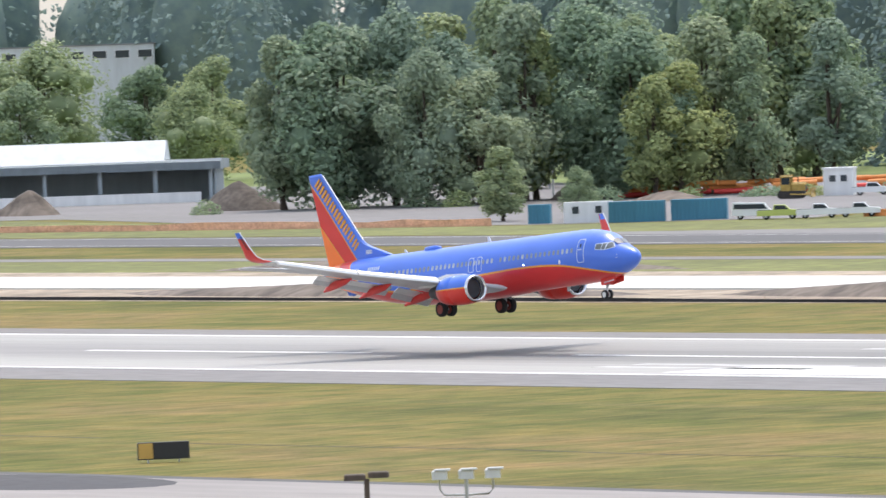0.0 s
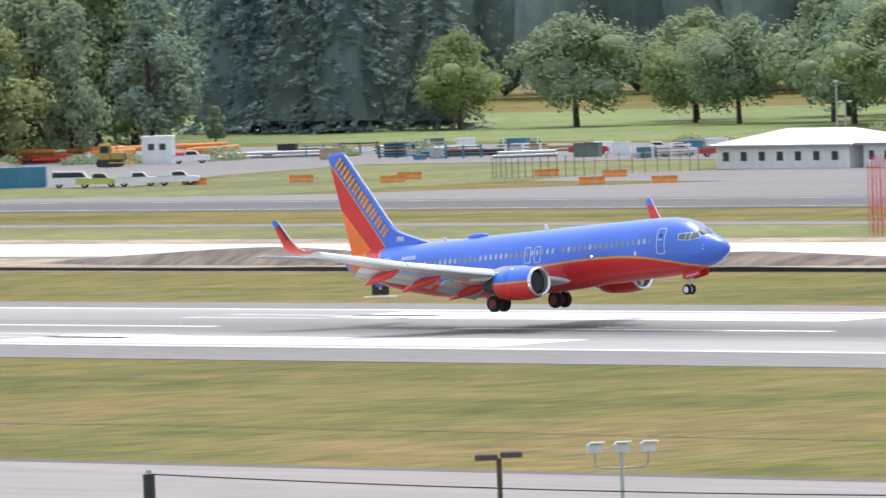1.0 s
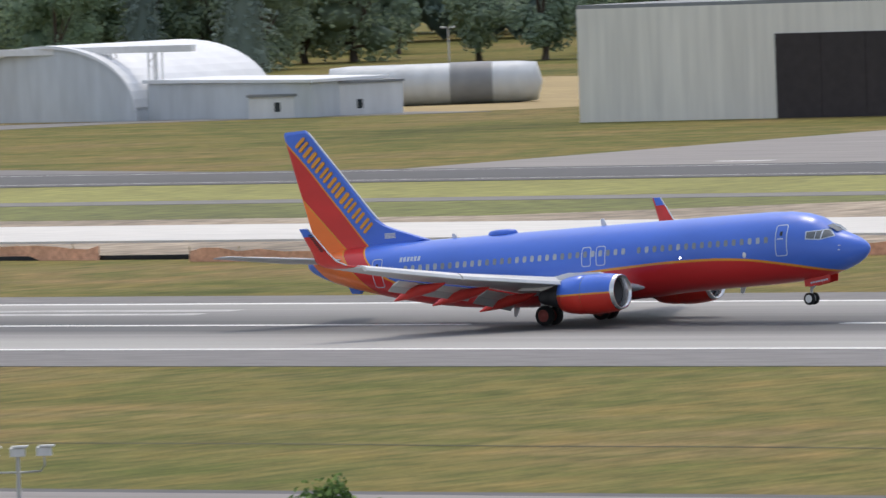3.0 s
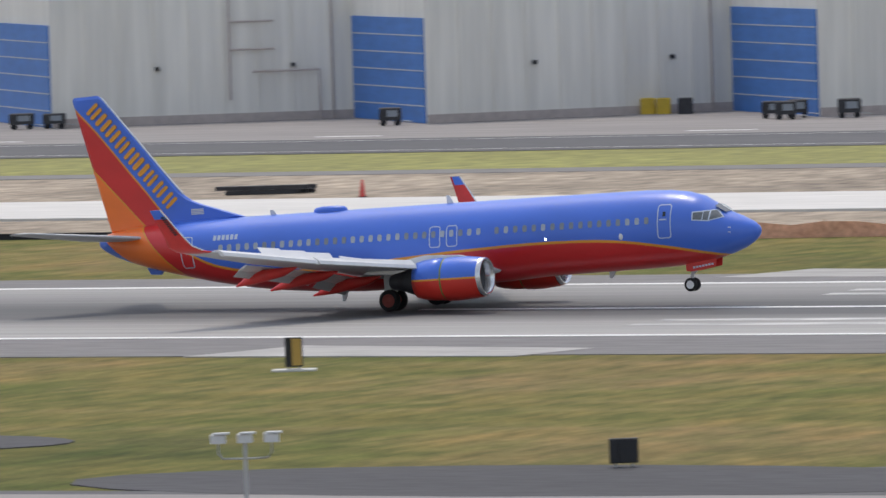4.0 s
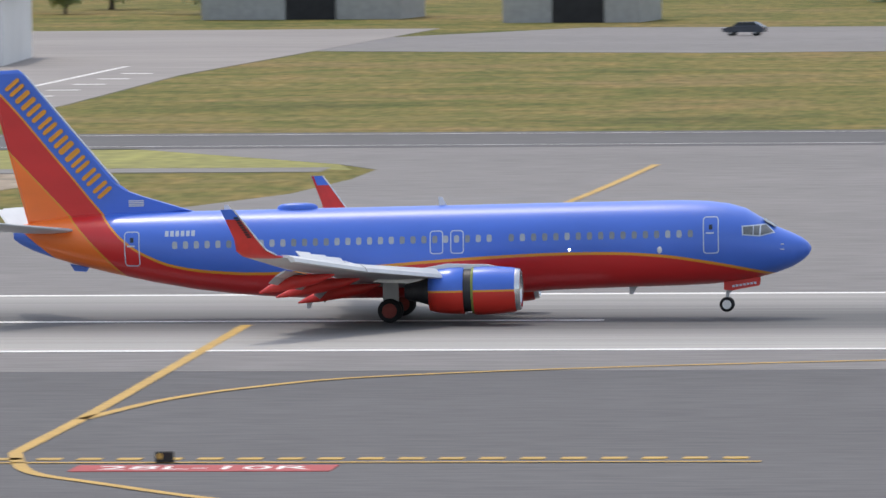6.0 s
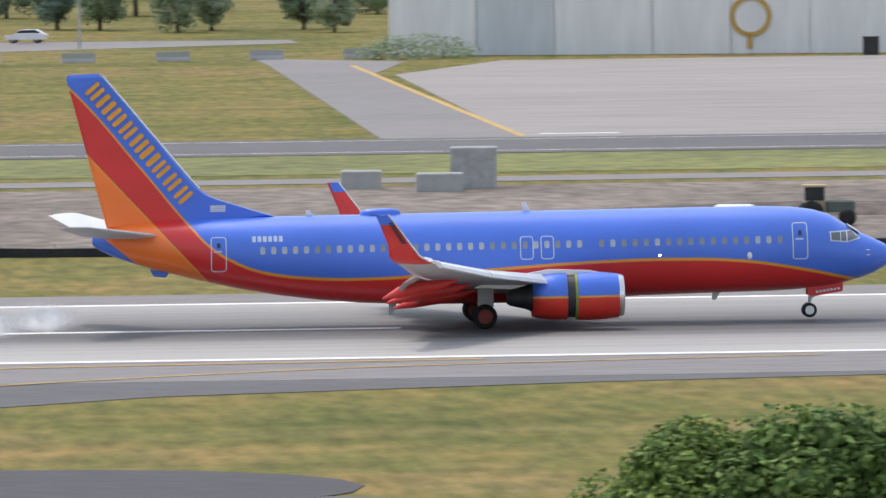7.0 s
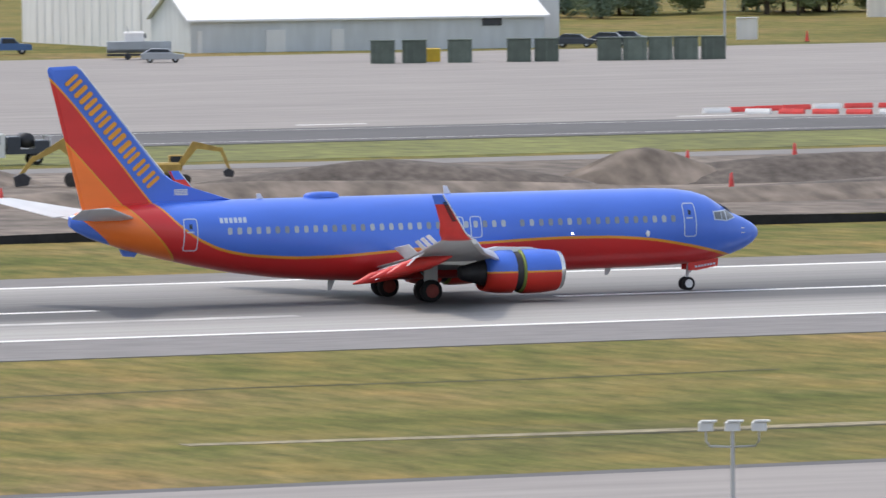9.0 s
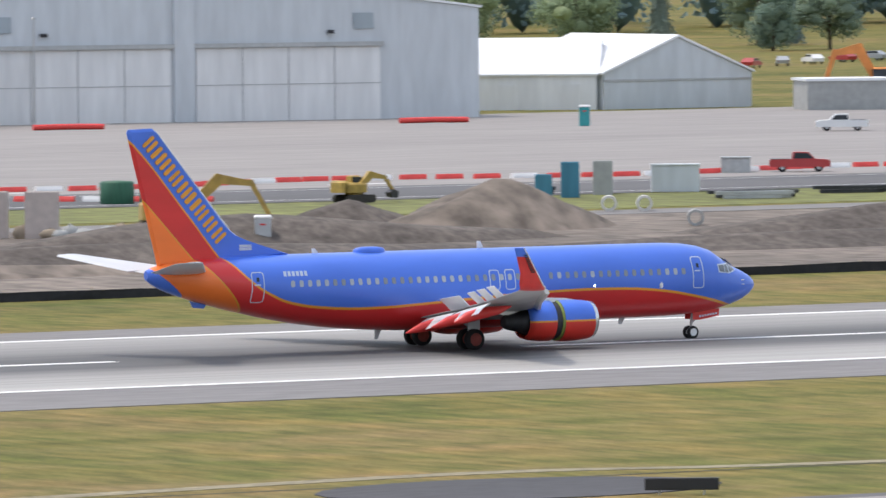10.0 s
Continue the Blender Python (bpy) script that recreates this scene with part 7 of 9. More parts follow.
def bulldozer(x, y, rz, label):
    top = thing("bulldozer", label, "bulldozer", pose(x, y, 0.05, 0, 0, rz))
    tracks(top, 3.6, 0.95, 1.05)
    hood = part("hood", Shape().box((1.0, 0, 1.55), (2.0, 1.1, 1.0), bevel=0.12), CAT_YELLOW, top)
    part("grille", Shape().box((2.02, 0, 1.5), (0.06, 0.8, 0.7)), DARK_METAL, hood)
    part("exhaust", Shape().tube([(0.9, 0.3, 2.0), (0.9, 0.3, 2.8)], 0.06, 6), DARK_METAL, hood)
    cab = part("cab", Shape().box((-0.7, 0, 1.5), (1.4, 1.5, 0.9)).box((-0.7, 0, 3.0), (1.6, 1.7, 0.14), bevel=0.05), CAT_YELLOW, top)
    for a in (-1.35, -0.05):
        for s in (-0.7, 0.7):
            part("cab_post", Shape().box((a, s, 2.45), (0.1, 0.1, 1.1)), CAT_YELLOW, cab)
    part("cab_glass", Shape().box((-0.7, 0, 2.4), (1.2, 1.3, 0.9)), GLASS_DARK, cab)
    part("blade", Shape().prism([(2.9, 0.15), (2.7, 0.7), (2.95, 1.25), (3.1, 1.25), (2.88, 0.7), (3.1, 0.15)], "y", -1.6, 1.6), CAT_YELLOW, top, "curved steel blade")
    for s in (-1.3, 1.3):
        part("push_arm", Shape().tube([(0, s, 0.6), (2.8, s, 0.5)], 0.1, 6), CAT_YELLOW, top)
    return top


def toilet(x, y, rz, paint, label):
    top = thing("portable_toilet", label, "toilet", pose(x, y, 0.03, 0, 0, rz))
    b = part("cabin", Shape().box((0, 0, 1.05), (1.15, 1.15, 2.1), bevel=0.06), paint, top)
    part("door", Shape().box((0, -0.6, 1.05), (0.8, 0.06, 1.8)), paint, b)
    part("roof", Shape().box((0, 0, 2.18), (1.25, 1.25, 0.2), bevel=0.09), WHITE_PAINT, top, "pale domed roof")
    part("notice", Shape().box((0, -0.65, 1.65), (0.4, 0.03, 0.12)), RED_PAINT, b)
    return top


def skip_box(x, y, rz, w, d, h, paint, label, name="dumpster", group="dumpsters along the apron"):
    top = thing(name, label, "container", pose(x, y, 0.05 if y < 480 else 0.0, 0, 0, rz), group)
    b = part("bin", Shape().box((0, 0, h * 0.5), (w, d, h), bevel=0.05), paint, top)
    part("lid", Shape().box((0, -0.05, h + 0.05), (w + 0.1, d + 0.1, 0.1)), paint, top)
    for k in (-0.33, 0, 0.33):
        part("rib", Shape().box((w * k, -d / 2 - 0.03, h * 0.5), (0.1, 0.08, h * 0.9)), paint, b)
    return top


def container(x, y, rz, w, paint, label, h=2.6):
    top = thing("shipping_container", label, "container", pose(x, y, 0.03, 0, 0, rz))
    b = part("shell", Shape().box((0, 0, h / 2), (w, 2.4, h)), paint, top)
    me = Shape().box((0, 0, 0), (0.14, 0.06, h - 0.3)).mesh("corrugation", paint)
    for k in range(int(w / 0.5) - 1):
        part("corrugation", me, None, b, m=pose(-w / 2 + 0.5 * (k + 1), -1.22, h / 2))
    return top


# storage yard
tr_ = container(-843.5, 286.5, 45, 6.0, PANEL_WHITE, "white site office container with two windows")
for q in (-1.5, 1.4):
    part("window", Shape().box((q, -1.28, 1.6), (0.8, 0.08, 0.9)), WINDOW_GLASS, tr_)
container(-834.5, 287, 45, 7.0, CONTAINER_BLUE, "blue corrugated shipping container in the yard")
container(-829.5, 293, 45, 7.0, CONTAINER_BLUE, "blue corrugated shipping container in the yard")
container(-849.5, 283.5, 45, 2.8, CONTAINER_BLUE, "short dark blue container in the yard", 2.4)
van(-818, 292, 46, CAR_WHITE, "white passenger van parked in the yard")
pickup(-812.5, 291.5, 46, CAR_LIME, "lime-coloured pickup truck parked in the yard")
pickup(-808, 294, 46, CAR_WHITE, "white pickup truck parked in the yard")
pickup(-804.5, 297.5, 46, CAR_WHITE, "white pickup truck parked in the yard")
top, front, left, right = hall("site_cabin", "white two-storey site cabin with a pale canopy", -912, 385, 42, 4.2, 4, 3.6, 0, PANEL_WHITE, PANEL_WHITE, over=0.1)
pane_row(front, [1.3, 2.9], 2.4, 0.9, 0.9)
pickup(-903, 386, 46, CAR_WHITE, "white service truck beside the site cabin")
tk = thing("water_tank", "pale round tank on a stand", "tank", pose(-973, 394, 0))
part("ball", Shape().blob((0, 0, 3.2), (1.5, 1.5, 1.25), 1, 0.0, 18, 10), TAN_BOX, tk)
part("stand", Shape().tube([(-0.9, 0, 0), (-0.7, 0, 2.4)], 0.12, 6).tube([(0.9, 0, 0), (0.7, 0, 2.4)], 0.12, 6).tube([(0, 0.9, 0), (0, 0.7, 2.4)], 0.12, 6), STEEL, tk)


def heap(x, y, w, d, h, material, label, seed, name="soil_heap", rz=0):
    """A lumpy heap with an uneven edge."""
    sh, rnd = Shape(), random.Random(seed)
    n, m = 28, 7
    rings = []
    for i in range(m + 1):
        r = 1 - i / m
        rings.append([Vector((w / 2 * r * math.cos(6.28319 * k / n) * (1 + 0.22 * noise.noise((seed + 3 * math.cos(6.28319 * k / n), 3 * math.sin(6.28319 * k / n), r))), d / 2 * r * math.sin(6.28319 * k / n) * (1 + 0.22 * noise.noise((seed, 3 * math.cos(6.28319 * k / n), 2 * math.sin(6.28319 * k / n) + r))),
                              h * (1 - r ** 1.35) + (0.16 * h * noise.noise((seed * 1.7 + 2.2 * math.cos(6.28319 * k / n) * r, 2.2 * math.sin(6.28319 * k / n) * r, 0.5)) if 0 < i else -0.05))) for k in range(n)])
    sh.loft(rings, True)
    return lone(name, sh, material, label, "heap", pose(x, y, 0.0, 0, 0, rz))


heap(-965, 384, 9, 7, 3.2, EARTH, "brown conical soil heap in the yard", 1)
heap(-1003, 352, 16, 10, 4.2, SOIL, "dark soil heap before the open shed", 2)
heap(-1036, 338, 12, 8, 3.6, EARTH, "brown brush and soil heap", 3)
for k in range(26):
    r = random.Random(500 + k)
    lone("barrier_roll", Shape().tube([(-r.uniform(1.5, 3.5), 0, 0.5), (r.uniform(1.5, 3.5), r.uniform(-0.4, 0.4), 0.5 + r.uniform(0, 0.3))], r.uniform(0.35, 0.5), 8), SAFETY_ORANGE if k % 3 else SAFETY_RED, "long faded orange barrier segment stacked in the yard", "barrier", pose(-955 + 0.9 * k + r.uniform(-2, 2), 386 + 1.3 * k + r.uniform(-3, 3), (k % 3) * 0.55, 0, 0, r.uniform(35, 60)), "stacked barriers")
bulldozer(-906, 374, 40, "yellow loader parked in the storage yard")
bulldozer(-914, 381, 60, "yellow loader parked in the storage yard")
heap(-930, 372, 14, 8, 1.6, EARTH, "low brown soil heap in the yard", 4)
rnd = random.Random(77)
PILE_MATS = [STEEL, TAN_BOX, BLOCK_GREY, DARK_METAL, CONTAINER_BLUE, STEEL_RUST, PANEL_WHITE, DUMP_GREEN]
for k in range(60):
    s = k / 60
    x, y = -922 + 150 * s + rnd.uniform(-6, 6), 408 - 20 * s + rnd.uniform(-10, 26)
    kind, mt = rnd.randrange(4), PILE_MATS[rnd.randrange(len(PILE_MATS))]
    rz = rnd.uniform(30, 60)
    if kind == 0:
        p = thing("pipe_stack", "stack of long steel pipes in the storage yard", "pipes", pose(x, y, 0.03, 0, 0, rz), "yard stacks")
        for j, (a, b) in enumerate(((-0.5, 0.25), (0, 0.25), (0.5, 0.25), (-0.25, 0.68), (0.25, 0.68))):
            part("pipe", Shape().tube([(-rnd.uniform(3, 5), a, b), (rnd.uniform(3, 5), a, b)], 0.24, 8), mt, p)
    elif kind == 1:
        p = thing("pallet_stack", "stack of crates on pallets in the storage yard", "crates", pose(x, y, 0.03, 0, 0, rz), "yard stacks")
        for j in range(rnd.randint(2, 4)):
            part("crate", Shape().box((rnd.uniform(-1.6, 1.6), rnd.uniform(-0.4, 0.4), 0.35 + 0.7 * (j // 2)), (rnd.uniform(0.9, 1.6), 1.1, 0.7), bevel=0.04), PILE_MATS[rnd.randrange(8)], p)
    elif kind == 2:
        p = thing("steel_rack", "low steel rack with beams in the storage yard", "rack", pose(x, y, 0.03, 0, 0, rz), "yard stacks")
        for j in (-2.4, 0, 2.4):
            part("upright", Shape().box((j, 0, 0.9), (0.14, 1.0, 1.8)), mt, p)
        for j in range(4):
            part("beam", Shape().box((0, rnd.uniform(-0.3, 0.3), 0.3 + 0.42 * j), (rnd.uniform(5, 7), 0.24, 0.18)), PILE_MATS[rnd.randrange(8)], p)
    else:
        skip_box(x, y, rz, rnd.uniform(1.8, 3.6), 1.8, rnd.uniform(1.1, 1.8), mt, "weathered steel bin in the storage yard", "storage_bin", "yard stacks")
for x, y in ((-812, 391), (-822, 397), (-800, 387), (-790, 392), (-840, 402), (-776, 384)):
    pickup(x, y, 40 + (x * 7) % 30, (CAR_RED, CAR_SILVER, CAR_WHITE, CAR_DARK, CAR_BLUE)[int(abs(x)) % 5], "parked vehicle in the far car park", int(abs(x)) % 2 == 0)


def barrier(x, y, rz, material, label, ln=3.0, h=0.85, group="barriers"):
    return lone("traffic_barrier", Shape().prism([(-0.3, 0), (0.3, 0), (0.26, 0.2), (0.12, 0.45), (0.1, h), (-0.1, h), (-0.12, 0.45), (-0.26, 0.2)], "x", -ln / 2, ln / 2), material, label, "barrier", pose(x, y, 0.03, 0, 0, rz), group)


for x, y in ((-803, 299), (-790, 305), (-778, 312), (-760, 318), (-742, 312), (-721, 288), (-710, 289), (-768, 300), (-636, 290), (-625, 291), (-617, 300), (-660, 296), (-652, 336), (-648, 350)):
    barrier(x, y, 44 + (x % 5), SAFETY_ORANGE, "faded orange traffic barrier beside the road")
for k in range(26):
    if k != 9:
        barrier(-575 + 11.5 * k if k < 8 else -575 + 11.5 * k, 199 + (k % 3) * 0.6, 3, SAFETY_RED, "bright red low barrier beside the taxiway", 2.6, 0.45) if k < 9 else None
for k in range(70):
    barrier(300 + 3.0 * k, 255 + 4 * math.sin(k * 0.35), 4 * math.cos(k * 0.35), SAFETY_RED if k % 4 else WHITE_PAINT, "red and white low barrier on the apron", 2.5, 0.45, "apron barriers")
for k in range(16):
    barrier(302 + 2.1 * k, 251 - 2.1 * k, -45, SAFETY_RED if k % 4 else WHITE_PAINT, "red and white low barrier on the apron", 2.2, 0.45, "apron barriers")
# orange mesh fences and the dark silt fence
NET = surface("orange_mesh", (0.92, 0.45, 0.29), 0.8, 0, 0.25, 3, 0.5, bump=0.1)
SILT = surface("black_silt_fabric", (0.022, 0.022, 0.024), 0.9, 0, 0.25, 2, 0.4, bump=0.1)


def low_fence(name, path, h, material, label, step=6.0, post=None):
    """A fabric fence that sags and leans a little between its stakes."""
    top = thing(name, label, "fence")
    pts, rnd_ = curve(path, 10), random.Random(int(path[0][0]))
    lo = [Vector((x, y, 0.0)) for x, y in pts]
    hi = [Vector((x, y + rnd_.uniform(-0.1, 0.1), h * rnd_.uniform(0.72, 1.08))) for x, y in pts]
    sh = Shape()
    k = len(pts)
    sh.add(lo + hi + [p + Vector((0, 0.04, 0)) for p in lo] + [p + Vector((0, 0.04, 0)) for p in hi],
           [(i, i + 1, k + i + 1, k + i) for i in range(k - 1)] + [(2 * k + i + 1, 2 * k + i, 3 * k + i, 3 * k + i + 1) for i in range(k - 1)])
    part("fabric", sh, material, top)
    me = Shape().box((0, 0.08, h * 0.6), (0.06, 0.06, h * 1.2)).mesh("stake", post or TAN_BOX)
    for i in range(0, k, 3):
        part("stake", me, None, top, m=Matrix.Translation(lo[i]))
    return top


low_fence("silt_fence", [(-900, 84), (-640, 82), (-520, 80.5), (-430, 81)], 0.4, SILT, "low black silt fence along the works")
low_fence("silt_fence", [(-420, 80), (-300, 79), (-200, 80), (-130, 78)], 0.4, SILT, "low black silt fence along the works")
low_fence("silt_fence", [(-10, 74), (88, 66.5), (130, 66), (170, 70), (236, 67), (271, 70), (330, 70), (520, 76)], 0.62, SILT, "low black silt fence along the works")
low_fence("mesh_fence", [(-470, 86), (-455, 79), (-433, 90), (-400, 78), (-380, 80), (-362, 79)], 1.0, NET, "sagging orange mesh fence")
low_fence("mesh_fence", [(-514, 185), (-506, 192), (-498, 196), (-488, 199)], 1.1, NET, "sagging orange mesh fence")
low_fence("mesh_fence", [(-352, 76), (-330, 74), (-296, 77)], 0.9, NET, "sagging orange mesh fence")
low_fence("mesh_fence", [(-208, 70), (-190, 72), (-172, 70)], 0.9, NET, "sagging orange mesh fence")
low_fence("mesh_fence", [(-1010, 262), (-920, 268), (-850, 276)], 1.0, NET, "sagging orange mesh fence")
# chain-link fences
CHAIN = surface("chain_link_grey", (0.20, 0.22, 0.20), 0.7, 0.2, 0.2, 4, 0.5, bump=0.1)


def link_fence(path, h, label, step=3.0):
    top = thing("chain_fence", label, "fence")
    pts = curve(path, 12)
    total, post = 0.0, Shape().tube([(0, 0, 0), (0, 0, h)], 0.06, 6).mesh("post", CHAIN)
    for a, b in zip(pts, pts[1:]):
        d = math.dist(a, b)
        n = max(1, int(d / step))
        for j in range(n):
            part("post", post, None, top, m=pose(a[0] + (b[0] - a[0]) * j / n, a[1] + (b[1] - a[1]) * j / n, 0))
    for z in (0.2, h * 0.35, h * 0.7, h - 0.1):
        part("rail", Shape().tube([(x, y, z) for x, y in pts], 0.012, 5), CHAIN, top)
    return top


link_fence([(-760, 309), (-752, 315), (-748, 333)], 2.6, "tall grey chain-link fence by the yard")
link_fence([(-700, 375), (-672, 380), (-632, 402)], 2.4, "grey chain-link fence along the straw field")
link_fence([(-668, 328), (-650, 336), (-640, 348)], 2.2, "grey chain-link fence by the hangar")

# works strip: soil, machines and materials
for k, (x, y, w, d, h) in enumerate(((-560, 95, 60, 9, 1.3), (-500, 94, 50, 8, 1.0), (-640, 94, 80, 9, 1.2), (-420, 94, 36, 8, 1.6), (-395, 95, 20, 8, 1.2), (-330, 150, 22, 9, 1.8), (-455, 168, 7, 5, 1.3), (-700, 150, 80, 14, 1.4))):
    heap(x, y, w, d, h, EARTH, "low bank of dug brown earth beside the works", 100 + k, "earth_bank")
for k, (x, y, w, d, h) in enumerate(((112, 122, 7, 6, 1.5), (120, 124, 8, 6, 1.7), (130, 123, 8, 6, 1.6), (139, 122, 9, 6, 1.9), (149, 120, 9, 6, 1.8), (158, 118, 9, 6, 1.6), (188, 152, 30, 12, 3.0), (184, 160, 10, 8, 4.2), (218, 128, 34, 12, 2.2), (237, 128, 14, 9, 2.6), (252, 128, 46, 12, 2.0), (292, 135, 50, 12, 2.4), (322, 152, 20, 14, 3.6), (312, 156, 12, 9, 2.3), (345, 132, 40, 10, 1.8), (205, 118, 60, 8, 1.3), (270, 112, 80, 9, 1.5), (60, 112, 50, 8, 0.8), (240, 100, 90, 8, 0.9), (330, 108, 90, 9, 1.2))):
    heap(x, y, w, d, h, SOIL if k % 3 else EARTH, "heap of dug grey-brown soil on the works", 200 + k)
bulldozer(174.5, 138, -15, "yellow bulldozer standing on dug soil")
excavator(183.5, 141.5, -18, 0.9, ((2.4, 3.2), (4.6, 2.6), (5.3, 0.4)), "yellow excavator standing on dug soil")
excavator(203.5, 144.5, 160, 0.95, ((2.2, 3.1), (4.3, 1.9), (5.2, 0.2)), "yellow excavator with its bucket lowered")
excavator(209.5, 145.5, -18, 0.62, ((2.6, 4.2), (5.6, 3.6), (6.4, 0.8)), "small yellow excavator with its arm raised")
excavator(297.5, 156, -20, 0.95, ((3.4, 4.3), (6.0, 3.9), (7.6, 0.3)), "large yellow excavator behind a soil heap")
excavator(341.5, 208, 10, 0.7, ((2.4, 3.2), (4.6, 2.8), (5.8, 0.6)), "yellow excavator among materials")
excavator(552, 456, 150, 1.5, ((2.4, 4.6), (4.4, 4.2), (5.0, 1.4)), "orange excavator behind a hut", SAFETY_ORANGE)


def service_truck(x, y, rz):
    """A bonneted truck with lockers and a tank behind its cab."""
    top = thing("service_truck", "white bonneted truck with a dark service body", "truck", pose(x, y, 0.044, 0, 0, rz))
    cab = part("cab", Shape().prism([(0.1, 0.55), (3.2, 0.55), (3.25, 1.2), (1.95, 1.42), (1.4, 2.2), (0.1, 2.25)], "y", -0.98, 0.98), CAR_WHITE, top, "white cab and bonnet")
    part("cab_glass", Shape().prism([(0.5, 1.45), (1.72, 1.45), (1.32, 2.08), (0.5, 2.1)], "y", -1.0, 1.0), GLASS_DARK, cab)
    part("bumper", Shape().box((3.3, 0, 0.6), (0.16, 1.9, 0.25), bevel=0.04), STEEL, cab)
    body = part("service_body", Shape().box((-1.7, 0, 0.95), (3.4, 1.95, 0.35)).box((-0.6, 0, 1.55), (1.0, 1.9, 1.0), bevel=0.06).box((-2.7, 0, 1.4), (1.1, 1.9, 0.7), bevel=0.06), CAR_DARK, top, "dark service body")
    part("tank", Shape().turn([(0.1, -0.75), (0.55, -0.7), (0.55, 0.7), (0.1, 0.75)], (-1.65, 0, 1.75), "y", 16), DARK_METAL, body, "dark round tank")
    part("rail", Shape().tube([(-3.3, -0.95, 1.1), (-3.3, -0.95, 2.05), (-3.3, 0.95, 2.05), (-3.3, 0.95, 1.1)], 0.05, 6), STEEL, body)
    wheels(top, (-2.3, 2.3), 0.9, 0.42)
    return top


service_truck(211.2, 184, 175)
lorry(88.6, 83, 174, CAR_WHITE, CAR_WHITE, "white box truck with a plain sign panel on the works")
lorry(66.2, 79, -4, CAR_DARK, CAR_DARK, "dark dump truck waiting on the works", "dump_truck")


def low_trailer(x, y, rz, label, tank):
    top = thing("flatbed_trailer", label, "trailer", pose(x, y, 0.03, 0, 0, rz))
    deck = part("deck", Shape().box((0, 0, 0.72), (5.6, 2.0, 0.12)).box((0, 0.92, 0.60), (5.6, 0.12, 0.16)).box((0, -0.92, 0.60), (5.6, 0.12, 0.16)), BARK, top, "worn plank deck")
    part("drawbar", Shape().tube([(2.8, 0.5, 0.6), (4.2, 0, 0.5), (2.8, -0.5, 0.6)], 0.06, 6), DARK_METAL, top)
    part("headboard", Shape().box((2.74, 0, 1.0), (0.08, 1.9, 0.5)), STEEL, deck)
    wheels(top, (-0.9, 0.0), 0.98, 0.38)
    if tank:
        part("water_tank", Shape().turn([(0.05, -1.2), (0.42, -1.1), (0.48, -0.9), (0.48, 0.9), (0.42, 1.1), (0.05, 1.2)], (-0.9, 0, 1.2), "x", 16), CAR_WHITE, top, "white plastic tank")
        part("pump", Shape().box((1.4, 0, 1.0), (1.0, 0.8, 0.5), bevel=0.08), CAT_YELLOW, top, "yellow pump box")
    else:
        part("pipe_load", Shape().tube([(-2.4, 0.3, 0.9), (2.4, 0.3, 0.9)], 0.12, 8).tube([(-2.2, -0.2, 0.9), (2.2, -0.2, 0.9)], 0.12, 8), STEEL, top, "two steel pipes")


low_trailer(52.4, 88, 176, "flatbed trailer with a white tank on the works", True)
low_trailer(78.6, 84, 4, "empty flatbed trailer with two pipes on the works", False)
pickup(411, 251, -30, CAR_RED, "red truck parked behind barriers")
skip_box(405.5, 253, -30, 2.6, 1.8, 1.3, STEEL, "grey generator box behind barriers", "generator", "generators")
tr_ = thing("tractor", "green tractor with a pale cab", "tractor", pose(59.3, 95.5, 0.03, 0, 0, -5))
part("hood", Shape().box((1.0, 0, 1.15), (1.7, 0.8, 0.7), bevel=0.1), DUMP_GREEN, tr_)
cb = part("cab", Shape().box((-0.5, 0, 1.1), (1.2, 1.2, 0.8)).box((-0.5, 0, 2.35), (1.4, 1.4, 0.14), bevel=0.05), TAN_BOX, tr_)
part("cab_glass", Shape().box((-0.5, 0, 1.9), (1.15, 1.15, 0.8)), GLASS_DARK, cb)
for x, r in ((-0.7, 0.75), (1.4, 0.5)):
    for s in (-0.75, 0.75):
        part("wheel", Shape().turn([(r * 0.5, -0.2), (r, -0.16), (r, 0.16), (r * 0.5, 0.2)], (x, s, r), "y", 16), TYRE, tr_)
for x, y, rz, pm, lb in ((-175.5, 120.3, 19, TOILET_GREY, "pale grey portable toilet with a white roof"), (-186.2, 170.2, 19, CONTAINER_BLUE, "blue-grey portable toilet on the verge"), (-184.6, 168.8, 19, TOILET_GREY, "small pale cabinet beside a toilet"), (480.6, 406, -30, TOILET_TEAL, "teal portable toilet beside the apron"), (291.3, 131.2, -28, TOILET_GREY, "pale grey portable toilet on the works"), (373.5, 503, -22, DOOR_BLUE, "blue and white portable toilet")):
    toilet(x, y, rz, pm, lb)
skip_box(-191.3, 180.3, 19, 1.7, 1.3, 1.3, DARK_METAL, "dark steel bin on the verge")
for x, y, w, h in ((36.3, 155.4, 2.6, 1.2), (41.0, 150, 3.0, 1.2), (43.5, 154, 3.0, 2.7)):
    lone("concrete_box", Shape().box((0, 0, h / 2), (w, 1.6, h), bevel=0.08), BLOCK_GREY if h < 2 else surface("pale_concrete_box", (0.40, 0.40, 0.38), 0.9), "precast grey concrete box on the works", "concrete", pose(x, y, 0.02, 0, 0, -5), "concrete boxes")
